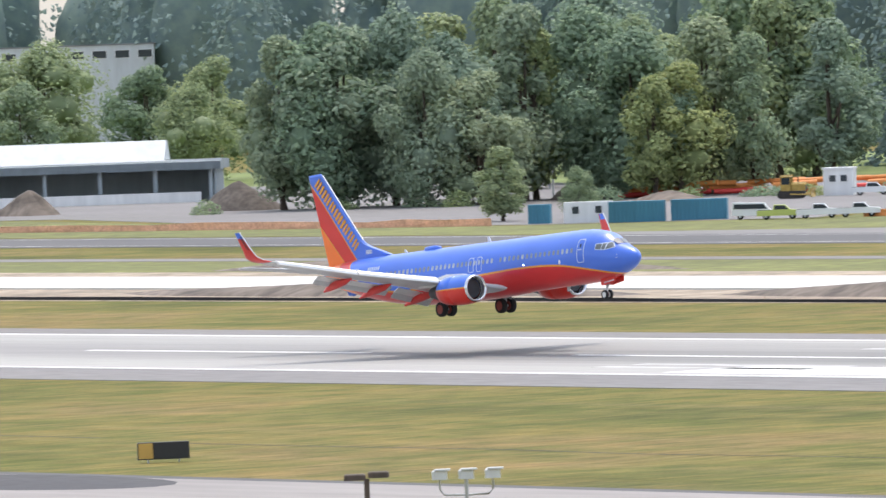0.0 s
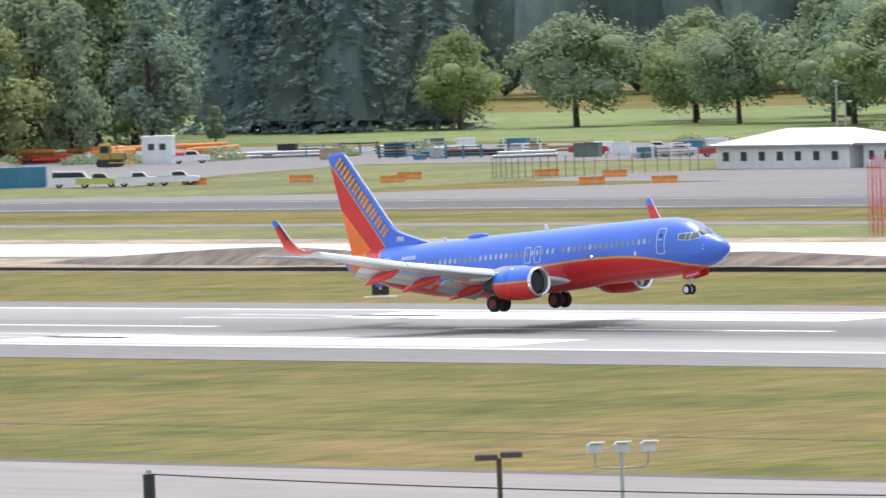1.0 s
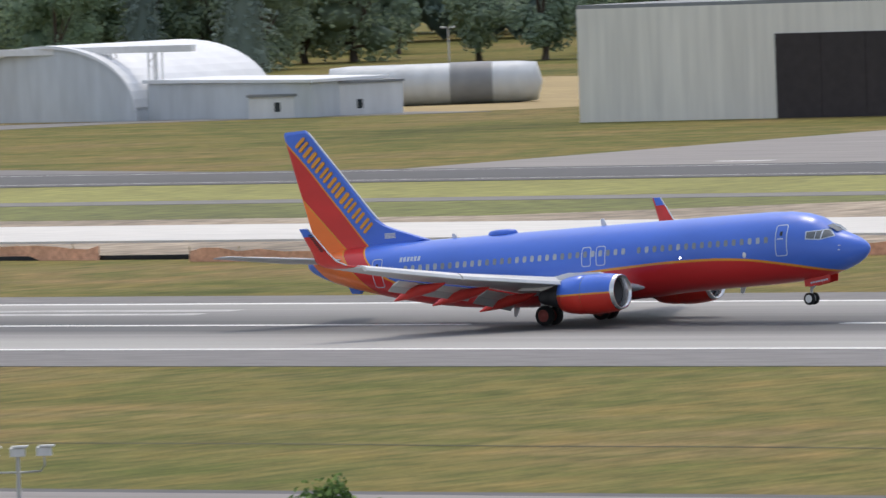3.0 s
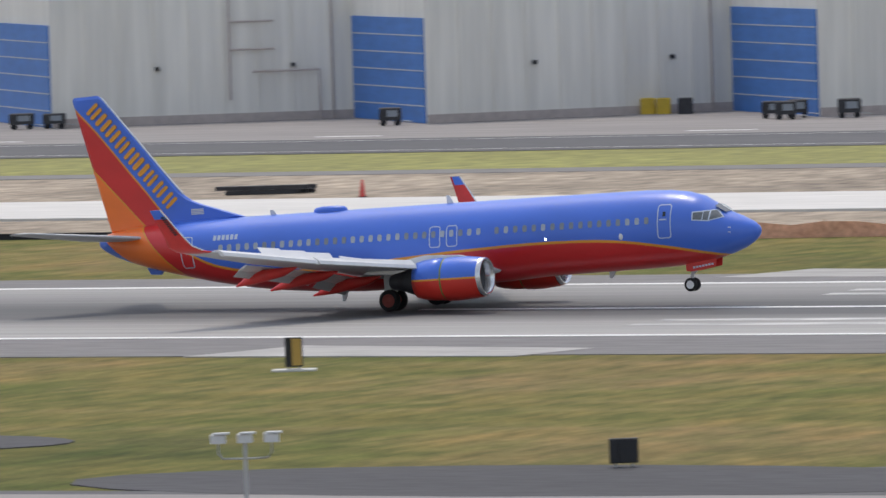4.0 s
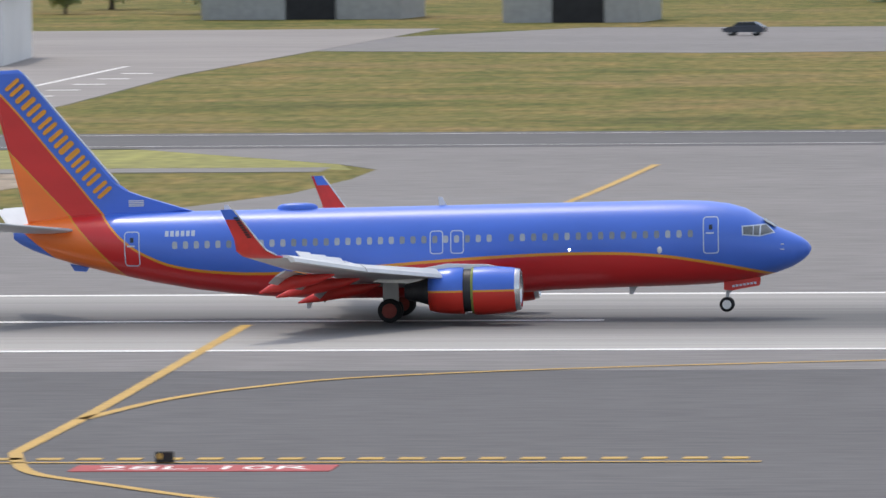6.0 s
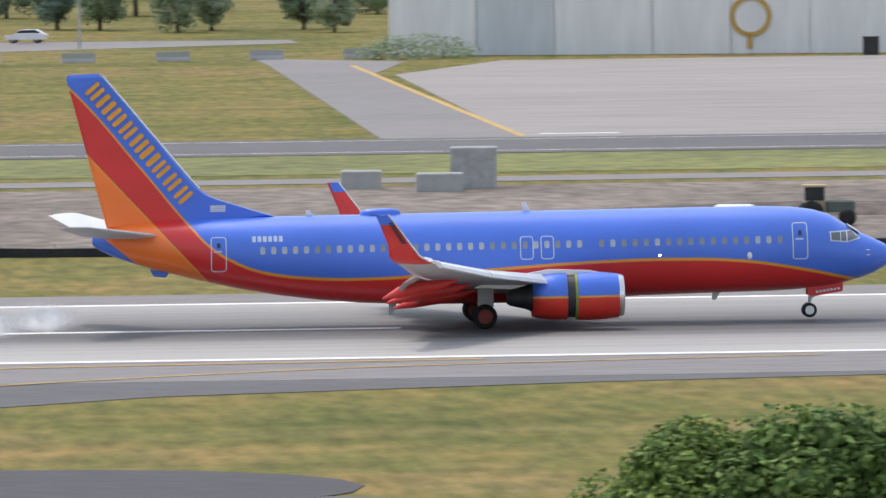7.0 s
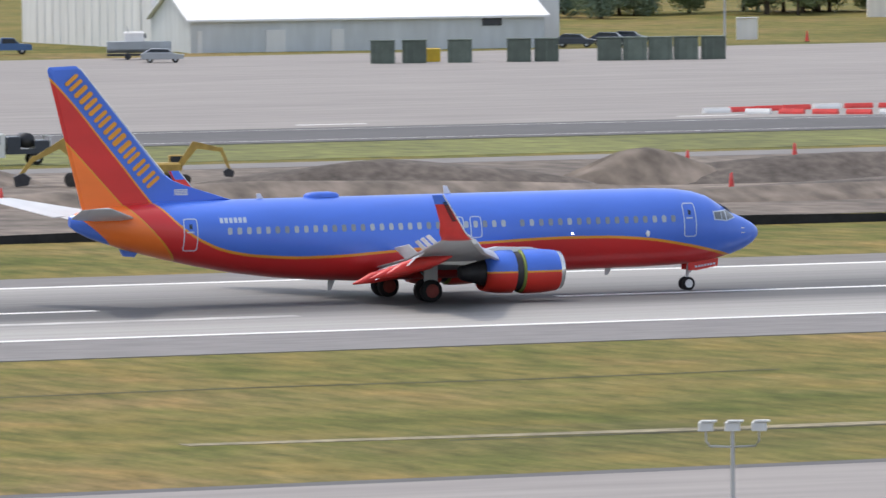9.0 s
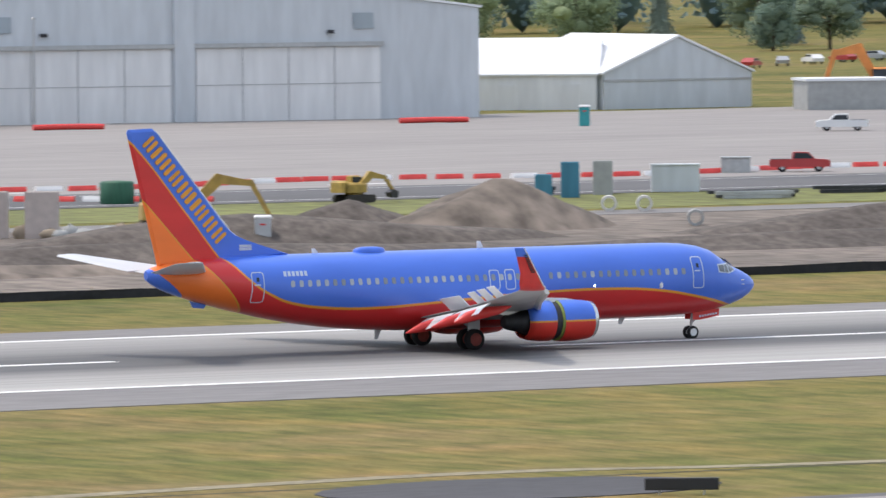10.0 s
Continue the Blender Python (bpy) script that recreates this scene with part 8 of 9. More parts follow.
# trench boxes: two plates held apart by struts
for x, y, rz, w, h, mt in ((284.7, 160.5, -27, 2.5, 3.4, STUCCO), (287.3, 157.5, -27, 2.5, 3.4, STUCCO), (361.2, 207, -30, 1.5, 2.9, CONTAINER_BLUE), (366.7, 211, -30, 1.6, 2.8, BLOCK_GREY), (357.5, 205, -30, 1.4, 2.0, CONTAINER_BLUE)):
    t_ = thing("trench_box", "steel trench box standing on the works", "trench box", pose(x, y, 0.03, 0, 0, rz), "trench boxes")
    for s in (-0.8, 0.8):
        part("plate", Shape().box((0, s, h / 2), (w, 0.12, h), bevel=0.03), mt, t_)
    for z in (0.4, 0.8):
        for q in (-0.4, 0.4):
            part("strut", Shape().tube([(w * q, -0.8, h * z), (w * q, 0.8, h * z)], 0.07, 6), STEEL, t_)
for k, (x, y) in enumerate(((325.9, 219.6), (329.7, 219.9), (331.5, 221.5))):
    lone("green_drum", Shape().turn([(1.35, 0), (1.4, 0.1), (1.4, 1.7), (1.25, 1.85), (0.3, 1.9)], (0, 0, 0), "z", 22), surface("dark_green_cover", (0.02, 0.11, 0.06), 0.6, 0, 0.2, 2, 0.4, (3, 3, 0.4)), "dark green covered drum on the works", "drum", pose(x, y, 0.03), "green drums")
for k, (x, y) in enumerate(((347.0, 177), (349.2, 175.3), (336, 146))):
    lone("concrete_pipe", Shape().loft([[(a, r * math.cos(6.28319 * q / 20), 0.62 + r * math.sin(6.28319 * q / 20)) for q in range(20)] for a, r in ((-0.9, 0.45), (-0.9, 0.62), (0.9, 0.62), (0.9, 0.45), (-0.9, 0.45))], False, False), CONCRETE_NEW if k < 2 else BLOCK_GREY, "short pale concrete pipe lying on the works", "pipe", pose(x, y, 0.02, 0, 0, 60), "concrete pipes")
skip_box(374.8, 212.8, -30, 4.0, 2.2, 2.2, PANEL_GREY, "pale grey steel box on the works", "site_box", "site boxes")
for k, (x, y, ln) in enumerate(((370.8, 193.8, 6), (372, 196, 7), (384, 200, 6), (-188, 79, 5), (-269, 140.5, 6.5), (-490, 171.5, 4), (-486, 179, 6), (312, 168, 6), (362, 216, 5))):
    t_ = thing("beam_stack", "stack of dark steel beams on the ground", "beams", pose(x, y, 0.03, 0, 0, -20 if x > 0 else 20), "beam stacks")
    for j in range(5):
        part("beam", Shape().box(((j % 3) * 0.3 - 0.3, (j % 3 - 1) * 0.55, 0.16 + 0.32 * (j // 3)), (ln * (0.8 + 0.07 * j), 0.4, 0.28)), DARK_METAL if k % 3 else STEEL, t_)
for k in range(22):
    r = random.Random(900 + k)
    x, y = 286 + r.uniform(0, 14), 150 + r.uniform(-6, 8)
    lone("concrete_lump", Shape().blob((0, 0, 0.35), (r.uniform(0.4, 1.0), r.uniform(0.4, 0.9), r.uniform(0.35, 0.8)), k, 0.3, 8, 4), BLOCK_GREY if k % 2 else EARTH_PALE, "broken lump of pale concrete on the works", "rubble", pose(x, y, 0.05), "rubble")
for k, (x, y) in enumerate(((-196, 133), (-190, 134), (-186, 150), (-180, 132), (-172, 128), (-165, 130), (-190.3, 189.9), (-292, 133), (-258, 133), (187, 117), (236, 112), (262, 158), (250, 150), (214, 132), (-450, 131), (-446, 131), (408.9, 470), (-176, 96))):
    c = thing("traffic_cone", "bright orange marker cone on the works", "cone", pose(x, y, 0.05), "marker cones")
    part("cone", Shape().turn([(0.22, 0.05), (0.16, 0.5), (0.08, 1.15), (0.05, 1.2)], n=10), SAFETY_RED, c)
    part("base", Shape().box((0, 0, 0.03), (0.5, 0.5, 0.06)), TYRE, c)
rd = thing("red_post", "bright red bent marker post on the new pavement", "post", pose(-413, 112, 0.2))
part("post", Shape().box((0, 0, 0.9), (0.5, 0.3, 1.8)), SAFETY_RED, rd)
part("arm", Shape().box((-0.35, 0, 1.75), (0.9, 0.3, 0.4)), SAFETY_RED, rd)

# apron equipment before the saw-tooth hangar
for x, y, w, h in ((-252.3, 274, 1.9, 1.5), (-250, 275.3, 1.7, 1.6), (-279.5, 273.5, 2.0, 1.7), (-274.7, 282.4, 2.0, 1.5), (-269.5, 287.5, 2.2, 1.7), (-267, 286.5, 1.8, 1.6), (-284.5, 271.5, 1.8, 1.6), (-322.5, 273.5, 1.9, 1.6), (-287, 274.5, 1.8, 1.5), (-285, 275.2, 1.8, 1.6), (-362, 280, 2.2, 1.4), (-359, 280.5, 2.0, 1.3), (-228.7, 306.5, 2.0, 1.6), (-226, 309, 1.6, 1.3), (-231, 300, 1.4, 1.2)):
    t_ = thing("ground_cart", "dark wheeled ground equipment cart by the hangar", "cart", pose(x, y, 0.05, 0, 0, 22), "ground carts")
    b = part("housing", Shape().box((0, 0, 0.45 + h * 0.35), (w, 1.2, h * 0.7), bevel=0.08), DARK_METAL, t_)
    part("panel", Shape().box((w * 0.1, -0.62, 0.5 + h * 0.35), (w * 0.5, 0.05, h * 0.35)), JET_DARK, b)
    part("tow_bar", Shape().tube([(w / 2, 0, 0.4), (w / 2 + 0.9, 0, 0.3)], 0.05, 6), STEEL, t_)
    for q in (-w * 0.32, w * 0.32):
        for s in (-0.5, 0.5):
            part("wheel", Shape().turn([(0.12, -0.08), (0.26, -0.06), (0.26, 0.06), (0.12, 0.08)], (q, s, 0.26), "y", 12), TYRE, t_)
for x, y, mt in ((-306, 291.5, SAFETY_YELLOW), (-304.3, 291, SAFETY_YELLOW), (-302, 290.5, DARK_METAL)):
    lone("equipment_box", Shape().box((0, 0, 0.7), (1.3, 1.1, 1.4), bevel=0.08), mt, "painted steel equipment box by the hangar wall", "box", pose(x, y, 0.05, 0, 0, 24), "equipment boxes")
skip_box(-234.2, 287.3, 8, 5.4, 2.2, 2.1, TAN_BOX, "tan steel box before the painted panel", "tan_box", "tan boxes")
pickup(-234.5, 268, 200, CAR_DARK, "dark car with a bright windscreen on the apron", False)
pickup(-226.5, 268, 200, CAR_DARK, "dark utility truck on the apron")
pickup(-683.5, 327.0, 40, CAR_DARK, "dark utility vehicle before the big grey door")
for x, y, pm, bed in ((-291, 575, CAR_RED, False), (-285.5, 582, CAR_WHITE, False), (-300, 578, CAR_SILVER, False), (-262, 520, CAR_SILVER, True), (-226, 463, CAR_SILVER, True)):
    pickup(x, y, 195, pm, "parked vehicle behind the base buildings", bed)
fk = lorry(-266.5, 477, 17, JET_DARK, JET_DARK, "dark green ground vehicle by the base", "tow_truck")
for x, y in ((-281, 481), (-276, 480)):
    t_ = thing("work_stand", "blue and grey maintenance stand with steps", "stand", pose(x, y, 0.05, 0, 0, 18))
    part("frame", Shape().prism([(-2, 0), (0.5, 2.6), (2, 2.6), (2, 2.3), (0.7, 2.3), (-1.6, 0)], "y", -0.6, 0.6), STEEL, t_)
    part("leg_frame", Shape().box((1.2, 0, 1.15), (1.6, 1.1, 2.3)), CONTAINER_BLUE, t_)

# western apron: stairs, bins, cars, boat
t_ = thing("boarding_stairs", "white mobile boarding stairs with a yellow base", "stairs", pose(127.5, 415.5, -0.25, 0, 0, -8))
part("flight", Shape().prism([(-2.4, 0.5), (1.6, 3.5), (2.8, 3.5), (2.8, 3.2), (1.8, 3.2), (-2.0, 0.3)], "y", -0.7, 0.7), WHITE_PAINT, t_)
for s in (-0.72, 0.72):
    part("side_panel", Shape().prism([(-2.4, 0.7), (1.6, 3.7), (2.8, 3.7), (2.8, 4.5), (1.5, 4.5), (-2.4, 1.5)], "y", s - 0.03, s + 0.03), WHITE_PAINT, t_)
part("base", Shape().box((1.2, 0, 0.7), (2.6, 1.5, 0.8), bevel=0.1), SAFETY_YELLOW, t_)
part("mast", Shape().box((2.1, 0, 1.9), (0.3, 1.2, 2.8)), STEEL, t_)
lone("equipment_box", Shape().box((0, 0, 0.6), (1.5, 1.2, 1.2), bevel=0.08), SAFETY_YELLOW, "yellow steel equipment box on the apron", "box", pose(131.6, 422.5, 0.05, 0, 0, -8), "equipment boxes")
lone("sign_board", Shape().box((0, 0, 4.0), (4.4, 0.2, 1.6)).box((-1.9, 0, 1.6), (0.16, 0.16, 3.2)).box((1.9, 0, 1.6), (0.16, 0.16, 3.2)), CAR_DARK, "dark rectangular board on two posts", "sign", pose(134.5, 440, 0, 0, 0, -10))
pickup(116.5, 447.5, -8, CAR_DARK, "dark pickup truck by the ring hangar")
for x, y in ((107, 456), (112.5, 447)):
    skip_box(x, y, -8, 1.6, 1.3, 1.7, DARK_METAL, "dark equipment cabinet by the hangar")
xs = [144.3, 148.4, 182, 189.5, 192.8, 196.5, 202.5, 205.8, 208.6, 211.6, 215.0, 218.3, 221.8]
for k, x in enumerate(xs):
    tan = k in (8, 12)
    skip_box(x, 414 + (2 if tan else 0), -13, 2.7, 1.9, 2.3 if not tan else 1.5, TAN_BOX if tan else DUMP_GREEN, "tan steel box beside the dumpsters" if tan else "dull green steel dumpster beside the apron")
for k, x in enumerate((337, 340.2, 344.8, 350.8, 353.6, 360, 362.6, 365.2, 367.8, 370.6)):
    skip_box(x, 419 - 0.24 * (x - 337), -23, 2.5, 1.9, 2.3, DUMP_GREEN, "dull green steel dumpster beside the apron")
lone("equipment_box", Shape().box((0, 0, 0.7), (1.6, 1.2, 1.4), bevel=0.1), SAFETY_YELLOW, "yellow box between dumpsters", "box", pose(343.6, 421.5, 0.05, 0, 0, -23), "equipment boxes")
skip_box(408.9, 486, -24, 2.4, 1.6, 2.4, PANEL_WHITE, "white cabinet beside the road", "white_cabinet", "cabinets")
boat = thing("boat", "grey cabin boat on a road trailer", "boat", pose(322.5, 452, 0.05, 0, 0, -20))
hullb = part("hull", Shape().loft([[(x, y * s, z) for s, z in ((-1, 1.9), (-0.8, 1.1), (0, 0.7), (0.8, 1.1), (1, 1.9))] for x, y in ((-3.2, 1.1), (0.5, 1.2), (2.4, 0.8), (3.6, 0.05))], True, False), JET_GREY, boat)
part("cabin", Shape().box((-0.3, 0, 2.4), (2.2, 1.7, 1.1), bevel=0.15), WHITE_PAINT, boat)
part("cabin_glass", Shape().box((-0.2, 0, 2.5), (2.3, 1.5, 0.5)), GLASS_DARK, boat)
part("mast_arch", Shape().tube([(-0.9, -0.8, 2.9), (-1.1, -0.7, 3.5), (-1.1, 0.7, 3.5), (-0.9, 0.8, 2.9)], 0.06, 6), STEEL, boat)
part("trailer", Shape().box((-0.2, 0, 0.5), (6, 1.4, 0.2)).turn([(0.15, -0.8), (0.35, -0.8), (0.35, 0.8), (0.15, 0.8)], (-1.0, 0, 0.35), "y", 12), DARK_METAL, boat, "boat trailer")
pickup(320.2, 438.5, -20, CAR_SILVER, "silver car before the boat", False)
pickup(319, 483, -15, CAR_BLUE, "blue pickup truck by the white hall")
van(296, 488, -15, CAR_BLUE, "blue van beside a white store")
for x, y in ((385, 470), (389, 474), (379, 466)):
    pickup(x, y, -30, CAR_DARK, "dark parked car behind the dumpsters", False)
pickup(489, 367, 150, CAR_WHITE, "white pickup truck at the apron's edge")
for k in range(6):
    pickup(660 + 11 * k, 670 + 9 * k, 20 + 20 * k, (CAR_WHITE, CAR_RED, CAR_SILVER)[k % 3], "small distant parked car", False)
pickup(226, 470, -13, CAR_WHITE, "white car behind the dumpsters", False)
for x, y in ((12, 540), (25, 545), (-60, 520)):
    pickup(x, y, 170, CAR_WHITE if x > 20 else CAR_DARK, "small car on the far road", False)
for k in range(8):
    barrier(-10 + 9.5 * k, 458 + 1.2 * k, 4, BLOCK_GREY, "grey concrete road block", 3.4, 1.0, "road blocks")
lone("red_boom", Shape().tube([(-4, 0, 0.3), (0, 0.2, 0.35), (4, 0, 0.3)], 0.32, 8), SAFETY_RED, "bright red inflated boom on the apron", "boom", pose(476, 431, 0.05, 0, 0, -12))
lone("red_boom", Shape().tube([(-4, 0, 0.3), (0, 0.2, 0.35), (4, 0, 0.3)], 0.32, 8), SAFETY_RED, "bright red inflated boom on the apron", "boom", pose(433, 436, 0.05, 0, 0, -12))

# ---- masts and towers ----
def lattice(x, y, h, w0, w1, material, label, tip=None):
    top = thing("lattice_tower", label, "tower", pose(x, y, 0, 0, 0, 20))
    n = max(4, int(h / 3))
    for sx, sy in ((-1, -1), (1, -1), (1, 1), (-1, 1)):
        part("leg", Shape().tube([(sx * w0, sy * w0, 0), (sx * w1, sy * w1, h)], 0.09 if h > 15 else 0.03, 5), material, top)
    for k in range(n):
        a, b = w0 + (w1 - w0) * k / n, w0 + (w1 - w0) * (k + 1) / n
        z0, z1 = h * k / n, h * (k + 1) / n
        sh = Shape()
        for p, q in (((-1, -1), (1, -1)), ((1, -1), (1, 1)), ((1, 1), (-1, 1)), ((-1, 1), (-1, -1))):
            sh.tube([(p[0] * a, p[1] * a, z0), (q[0] * b, q[1] * b, z1)], 0.05 if h > 15 else 0.012, 4)
            sh.tube([(q[0] * a, q[1] * a, z0), (p[0] * b, p[1] * b, z1)], 0.05 if h > 15 else 0.012, 4)
        part("bracing", sh, material, top)
    if tip:
        part("beacon", Shape().blob((0, 0, h + 0.4), (0.5, 0.5, 0.6), 1, 0, 10, 5), tip, top)
    return top


lattice(-1076, 509, 26, 2.3, 0.9, STEEL, "tall grey lattice steel tower by the wood", OCHRE)
lattice(-537, 146.5, 7.2, 0.45, 0.4, SAFETY_RED, "red lattice mast on the works")
lattice(-541, 150, 6.4, 0.45, 0.4, SAFETY_RED, "red lattice mast on the works")


def pole(x, y, h, r, label, material=None, heads=1, arm=0.6, name="lamp_post"):
    top = thing(name, label, "lamp", pose(x, y, 0, 0, 0, 40))
    part("pole", Shape().tube([(0, 0, 0), (0, 0, h)], [r, r * 0.6], 8), material or STEEL, top)
    for k in range(heads):
        s = (k - (heads - 1) / 2) * 2
        part("lamp_head", Shape().box((s * arm, 0, h), (0.6, 0.4, 0.22), bevel=0.05), material or STEEL, top)
    return top


for x, y, h, hd in ((-1086.6, 517, 12, 0), (-639, 361, 5.2, 2), (-649, 330, 4.6, 2), (-646, 396, 6, 2), (-600, 470, 9, 2), (-860, 470, 8, 1), (-770, 380, 7, 2), (-1040, 440, 12, 1), (-990, 400, 10, 1), (124.4, 422, 15, 1), (437, 452, 12, 1), (392, 455, 8, 1), (-239, 274, 14, 0), (-500, 188, 4.5, 0), (30, 520, 7, 1), (300, 465, 12, 1)):
    pole(x, y, h, 0.16 if h > 6 else 0.1, "slim grey lamp post" if hd else "slim bare grey pole", None, hd)

# ---- airfield signs ----
SIGN_BLACK = surface("black_sign_panel", (0.018, 0.018, 0.02), 0.5, 0, 0.1, 2, 0.3, bump=0)
SIGN_RED = surface("red_sign_panel", (0.30, 0.02, 0.03), 0.5, 0, 0.1, 2, 0.3, bump=0)
SIGN_TEXT = surface("pale_sign_text", (0.72, 0.70, 0.66), 0.6, 0, 0.05, 2, 0.3, bump=0)


def sign(x, y, rz, w, h, panels, label, tilt=0.0, base=True):
    """A boxed airfield sign on short legs over a pale slab; panels of (share, material, text, text material)."""
    top = thing("airfield_sign", label, "sign", pose(x, y, 0.0, 0, 0, rz))
    if base:
        part("slab", Shape().box((0, 0, 0.03), (w + 1.2, 1.3, 0.1)), CONCRETE_NEW, top, "pale concrete slab")
    box = part("case", Shape().box((0, 0, 0.2 + h / 2), (w, 0.3, h), bevel=0.03), SIGN_BLACK, top, "black sign case", pose(0, 0, 0, tilt))
    x0 = -w / 2
    for share, mt, word, tm in panels:
        pw = w * share
        face = part("face", Shape().box((x0 + pw / 2, -0.17, 0.2 + h / 2), (pw - 0.08, 0.05, h - 0.12)), mt, box)
        if word:
            text_part("sign_text", word, h * 0.74, tm, face, pose(x0 + pw / 2, -0.205, 0.2 + h / 2, 90))
        x0 += pw
    for s in (-w * 0.3, w * 0.3):
        part("leg", Shape().box((s, 0, 0.1), (0.08, 0.08, 0.22)), STEEL, top)
    return top


sign(-487.0, 40.5, 45, 1.3, 1.4, [(1, SIGN_BLACK, "1", SIGN_TEXT)], "black distance sign with a white numeral one")
sign(-175.5, -46.8, 22, 0.8, 1.35, [(0.35, SIGN_BLACK, "", None), (0.65, OCHRE, "", None)], "black and yellow airfield sign beside the runway")
sign(-77.8, -88.0, 15, 4.0, 0.8, [(0.38, SIGN_BLACK, "B6", YELLOW_LINE), (0.62, SIGN_RED, "28L-10R", SIGN_TEXT)], "red and black taxiway sign with white numbers", base=False)
sign(4.8, -88.0, 2, 4.1, 0.8, [(0.64, SIGN_RED, "28L-10R", SIGN_TEXT), (0.36, SIGN_BLACK, "B6", YELLOW_LINE)], "red and black taxiway sign with white numbers", base=False)
for x, y, rz, w, h in ((-243.2, -107.5, 62, 2.6, 0.9), (-400.1, -109, 62, 3.0, 1.0), (-133.8, -103.6, 30, 1.1, 0.95), (-82.6, -43.3, 13, 1.0, 1.1), (69.0, -44.7, -8, 1.1, 1.0), (57.1, -97, -10, 0.7, 1.0), (-83.5, 60, 10, 0.9, 1.2), (-205, 41, 20, 0.9, 1.2), (181.5, -106, -31, 3.0, 0.5)):
    sign(x, y, rz, w, h, [(0.3, OCHRE if x < -300 else SIGN_BLACK, "", None), (0.7, SIGN_BLACK, "", None)], "plain black back of an airfield sign", base=h > 0.96 and w < 2)
for x, y in ((-324.8, 166.7), (-323, 168.3), (-284, 146)):
    sign(x, y, 25, 0.9, 1.0, [(1, SIGN_BLACK, "", None)], "small black airfield sign on the verge", base=False)
for x, y in ((-70.7, -87.0), (-68.7, -89.0), (-55, -89), (-42, -89), (0.5, -60), (43.4, -79)):
    t_ = thing("guard_light", "low amber runway guard light", "lamp", pose(x, y, 0.03, 0, 0, 10))
    part("case", Shape().box((0, 0, 0.25), (0.7, 0.25, 0.4), bevel=0.04), SIGN_BLACK, t_)
    part("lens", Shape().turn([(0.12, 0), (0.12, 0.04)], (-0.18, -0.16, 0.27), "y", 12), OCHRE, t_)

# ---- lamps and posts between the camera and the taxiway ----
LAMP_CASE = surface("white_lamp_case", (0.62, 0.63, 0.62), 0.5, 0, 0.08, 2, 0.3, bump=0)
WOOD_GREY = surface("weathered_brown_post", (0.10, 0.075, 0.06), 0.8, 0, 0.2, 3, 0.5, bump=0.2)


def triple_lamp(x, y, z, rz):
    top = thing("floodlight_post", "grey post with three white floodlight heads", "lamp", pose(x, y, 0, 0, 0, rz), "floodlight posts")
    part("post", Shape().tube([(0, 0, 0), (0, 0, z)], [0.09, 0.06], 8), STEEL, top)
    part("yoke", Shape().tube([(-0.86, 0, z), (-0.86, 0, z - 0.45), (-0.72, 0, z - 0.62), (0, 0, z - 0.64), (0.72, 0, z - 0.62), (0.86, 0, z - 0.45), (0.86, 0, z)], 0.035, 6), STEEL, top)
    for s in (-0.86, 0, 0.86):
        hd = part("lamp_head", Shape().box((s, 0, z + 0.04), (0.5, 0.36, 0.32), bevel=0.06), LAMP_CASE, top, "white lamp head")
        part("visor", Shape().box((s + 0.1, -0.05, z + 0.2), (0.5, 0.42, 0.05)), LAMP_CASE, hd)


for x, y, z, rz in ((-219.3, -230.5, 9.6, 52), (-201.5, -210.2, 8.5, 46), (-170.1, -182.2, 6.6, 37), (-124.8, -154.0, 4.9, 26), (-73.5, -134.5, 3.4, 15), (65.2, -132.4, 3.1, -13), (116.3, -150.0, 4.4, -24)):
    triple_lamp(x, y, z, rz)


def flat_lamp(x, y, z, rz, wide):
    top = thing("area_light", "brown post with a flat lamp head across its top", "lamp", pose(x, y, 0, 0, 0, rz), "area lights")
    part("post", Shape().box((0, 0, z / 2), (0.17, 0.17, z)), WOOD_GREY, top)
    part("lamp_head", Shape().box((-wide * 0.27, 0.0, z + 0.06), (wide * 0.5, 0.5, 0.2), bevel=0.04), WOOD_GREY, top)
    part("lamp_head", Shape().box((wide * 0.27, 0.1, z + 0.12), (wide * 0.48, 0.5, 0.2), bevel=0.04), LAMP_CASE if wide < 1.2 else WOOD_GREY, top)


for x, y, z, rz, w in ((-221.2, -233.1, 9.6, 50, 1.4), (-204.2, -213.1, 8.3, 46, 1.5), (-180.4, -190.5, 6.8, 40, 1.5), (-102.8, -144.2, 3.8, 22, 0.8), (43.7, -128.1, 5.9, -9, 1.0)):
    flat_lamp(x, y, z, rz, w)
for (x, y, z), (x2, y2, z2) in (((-211.8, -221.5, 8.2), (-187.0, -196.2, 6.4)),):
    for a, b, c in ((x, y, z), (x2, y2, z2)):
        t_ = thing("utility_post", "dark utility post with a cable", "post", pose(a, b, 0, 0, 0, 45))
        part("post", Shape().tube([(0, 0, 0), (0, 0, c)], 0.2, 10), DARK_METAL, t_)
        part("cap", Shape().tube([(0, 0, c - 0.05), (0, 0, c + 0.14)], 0.1, 8), STEEL, t_)
    lone("cable", Shape().tube([(x + (x2 - x) * k / 12, y + (y2 - y) * k / 12, z + (z2 - z) * k / 12 - 1.2 * (k / 12) * (1 - k / 12)) for k in range(13)], 0.025, 5), DARK_METAL, "thin dark cable slung between two posts", "cable")

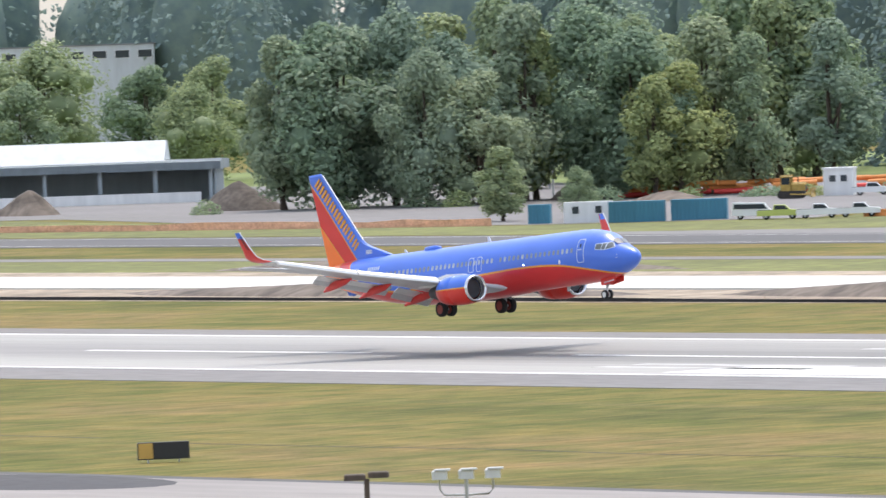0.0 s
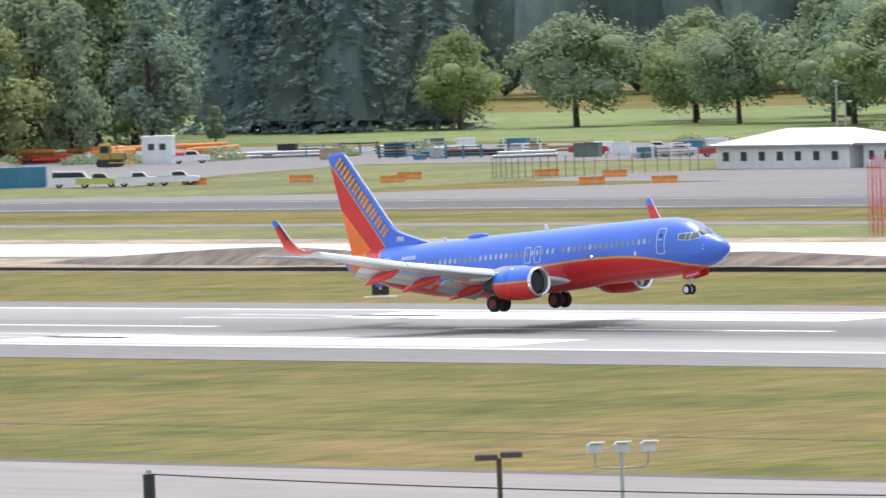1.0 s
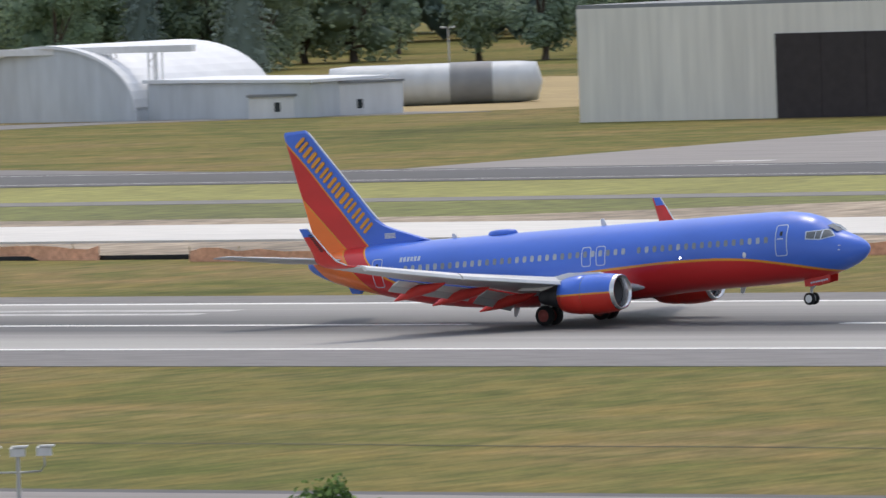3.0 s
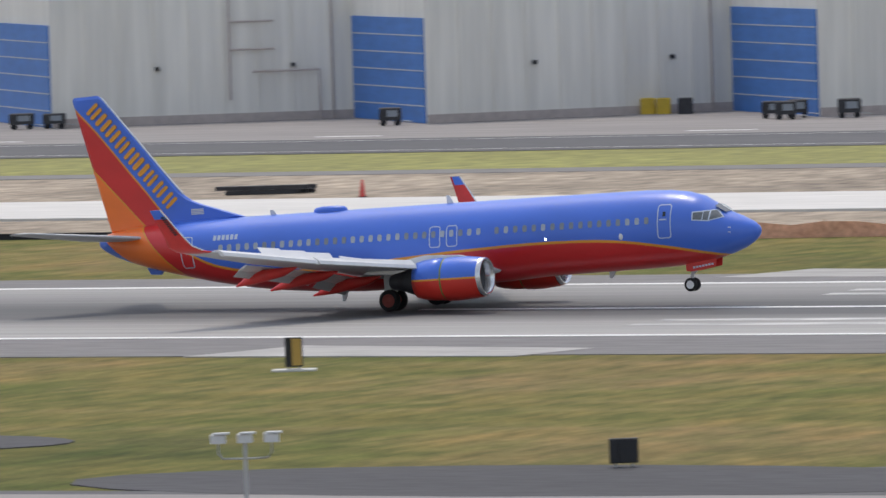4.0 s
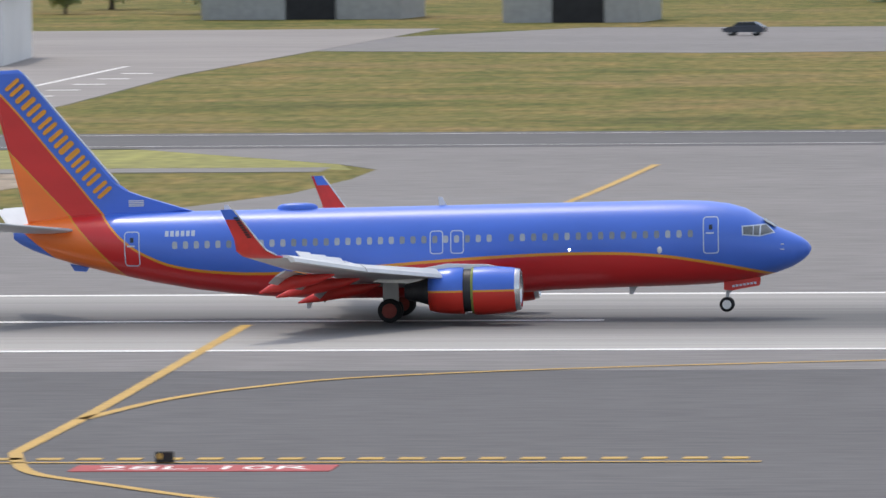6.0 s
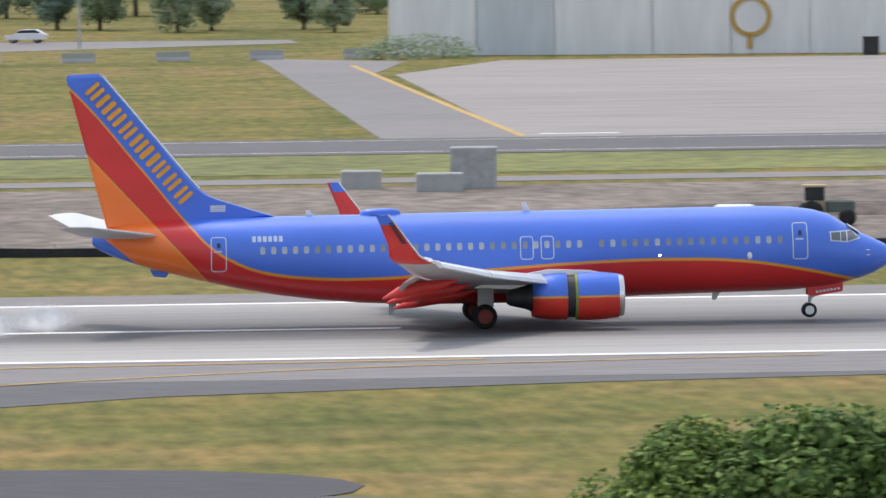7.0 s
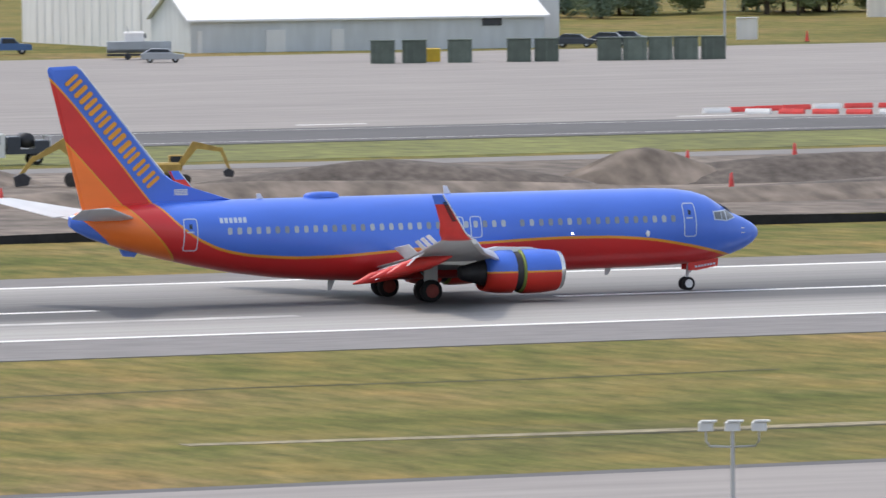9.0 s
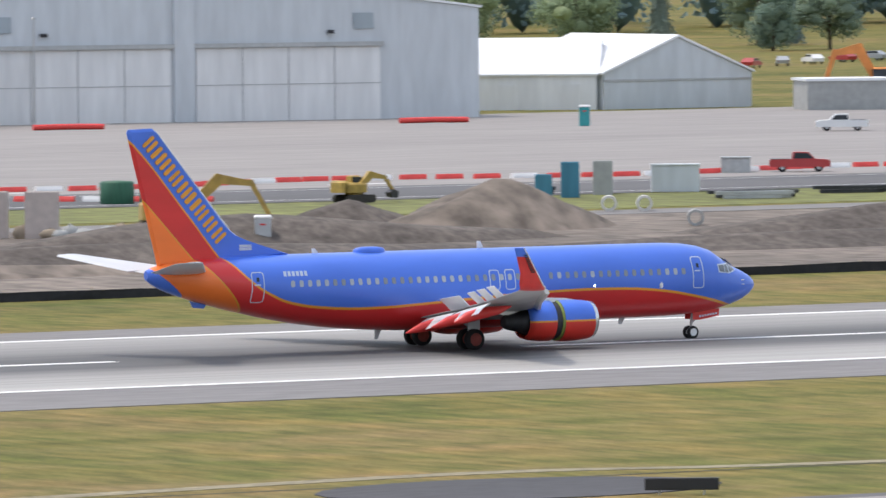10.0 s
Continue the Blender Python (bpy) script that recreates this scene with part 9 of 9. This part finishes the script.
# ---- tyre smoke at touchdown ----
def smoke_material(name, density):
    m, n, l, b = nodes_of(name)
    nz = noise_node(n, l, 0.55, 3)
    tr, mx = n.new("ShaderNodeBsdfTransparent"), n.new("ShaderNodeMixShader")
    b.inputs["Base Color"].default_value = (0.95, 0.96, 0.98, 1)
    b.inputs["Roughness"].default_value = 1.0
    a = ramp(n, l, nz.outputs[0], [(0.25, (0, 0, 0)), (0.7, (density,) * 3)])
    tc, off, ln, fall, mul = n.new("ShaderNodeTexCoord"), n.new("ShaderNodeMapping"), n.new("ShaderNodeVectorMath"), n.new("ShaderNodeMapRange"), n.new("ShaderNodeMath")
    off.inputs["Location"].default_value, off.inputs["Scale"].default_value = (-1, 0, -1), (2, 0, 2)
    ln.operation, mul.operation = "LENGTH", "MULTIPLY"
    fall.interpolation_type = "SMOOTHSTEP"
    fall.inputs[1].default_value, fall.inputs[2].default_value, fall.inputs[3].default_value, fall.inputs[4].default_value = 0.1, 0.92, 1.0, 0.0
    l.new(tc.outputs["Generated"], off.inputs[0])
    l.new(off.outputs[0], ln.inputs[0])
    l.new(ln.outputs["Value"], fall.inputs[0])
    l.new(fall.outputs[0], mul.inputs[0])
    l.new(a.outputs[0], mul.inputs[1])
    l.new(mul.outputs[0], mx.inputs[0])
    l.new(tr.outputs[0], mx.inputs[1])
    # droplets scatter the light both ways through a puff's thin skin
    df, through_, both = n.new("ShaderNodeBsdfDiffuse"), n.new("ShaderNodeBsdfTranslucent"), n.new("ShaderNodeMixShader")
    df.inputs[0].default_value = through_.inputs[0].default_value = (0.96, 0.975, 1.0, 1)
    l.new(df.outputs[0], both.inputs[1])
    l.new(through_.outputs[0], both.inputs[2])
    l.new(both.outputs[0], mx.inputs[2])
    l.new(mx.outputs[0], n["Material Output"].inputs[0])
    return m


SMOKE = smoke_material("thin_white_smoke", 0.85)
PUFFS = []


def half_shell(size, seed):
    """The outer skin of a puff: an uneven bowed shell, open behind."""
    r, rings = random.Random(seed), []
    for i in range(9):
        e = math.pi * (i / 8 - 0.5)
        rings.append([(size * 1.9 * math.cos(e) * math.cos(math.pi + math.pi * k / 10) * r.uniform(0.85, 1.15), size * math.cos(e) * math.sin(math.pi + math.pi * k / 10), size * 0.8 * math.sin(e) * r.uniform(0.9, 1.1)) for k in range(11)])
    return Shape().loft(rings, False, True, False)


def smoke(x0, x1, y, top_z, n, start, seed, drift):
    r = random.Random(seed)
    cloud = thing("tyre_smoke", "thin drifting white tyre smoke over the runway", "smoke")
    for k in range(n):
        s = r.random()
        size = r.uniform(1.0, 1.9) * (0.5 + 0.6 * top_z / 4)
        at = (x0 + (x1 - x0) * s, y + r.uniform(-3, 3), r.uniform(0.25, top_z) * (0.45 + 0.55 * (1 - s)))
        ob = part("puff", half_shell(size, seed * 50 + k), SMOKE, cloud)
        ob.visible_shadow = False
        PUFFS.append((ob, at, start + 0.3 * s, drift * r.uniform(0.5, 1.2), r.uniform(0.1, 0.6)))


smoke(-337.5, -321, 0.5, 3.3, 26, 2.02, 5, -0.8)
smoke(-6, 12, 0.5, 1.3, 14, 6.2, 6, -1.0)


# ---- what moves ----
def motions():
    walk(PLANE, [(t, pose(x, 1.5, z + 0.06, 0, -up, 0)) for t, x, z, up in ROLL])
    for ob, hinge in SPOILERS:
        walk(ob, [(t, hinge @ pose(0, 0, 0, 0, a, 0)) for t, a in ((0.0, 0), (2.6, 0), (3.5, 45), (10.0, 45))])
    for ob, side in WINGS:  # the wings bend up in flight and settle on the ground
        hub = Matrix.Translation((0, side * 1.9, 1.8))
        walk(ob, [(t, hub @ pose(0, 0, 0, side * a) @ hub.inverted()) for t, a in ((0.0, 4.8), (1.0, 4.4), (2.0, 3.9), (2.6, 2.6), (4.0, 0.9), (6.0, 0.2), (10.0, 0.0))])
    for ob in SLEEVES:
        walk(ob, [(0.0, pose(0, 0, 0)), (3.9, pose(-0.05, 0, 0)), (4.5, pose(-0.46, 0, 0)), (10.0, pose(-0.5, 0, 0))])
    for ob, (x, y, z), start, drift, rise in PUFFS:  # each puff wells up from the wheels' track and drifts
        walk(ob, [(0.0, pose(x, y, -3.0)), (start, pose(x, y, -2.5)), (start + 0.22, pose(x + drift * 0.1, y, z * 0.8)), (start + 0.8, pose(x + drift * 0.5, y, z + rise * 0.4)), (10.0, pose(x + drift * 6, y, z + rise * 3))])


motions()
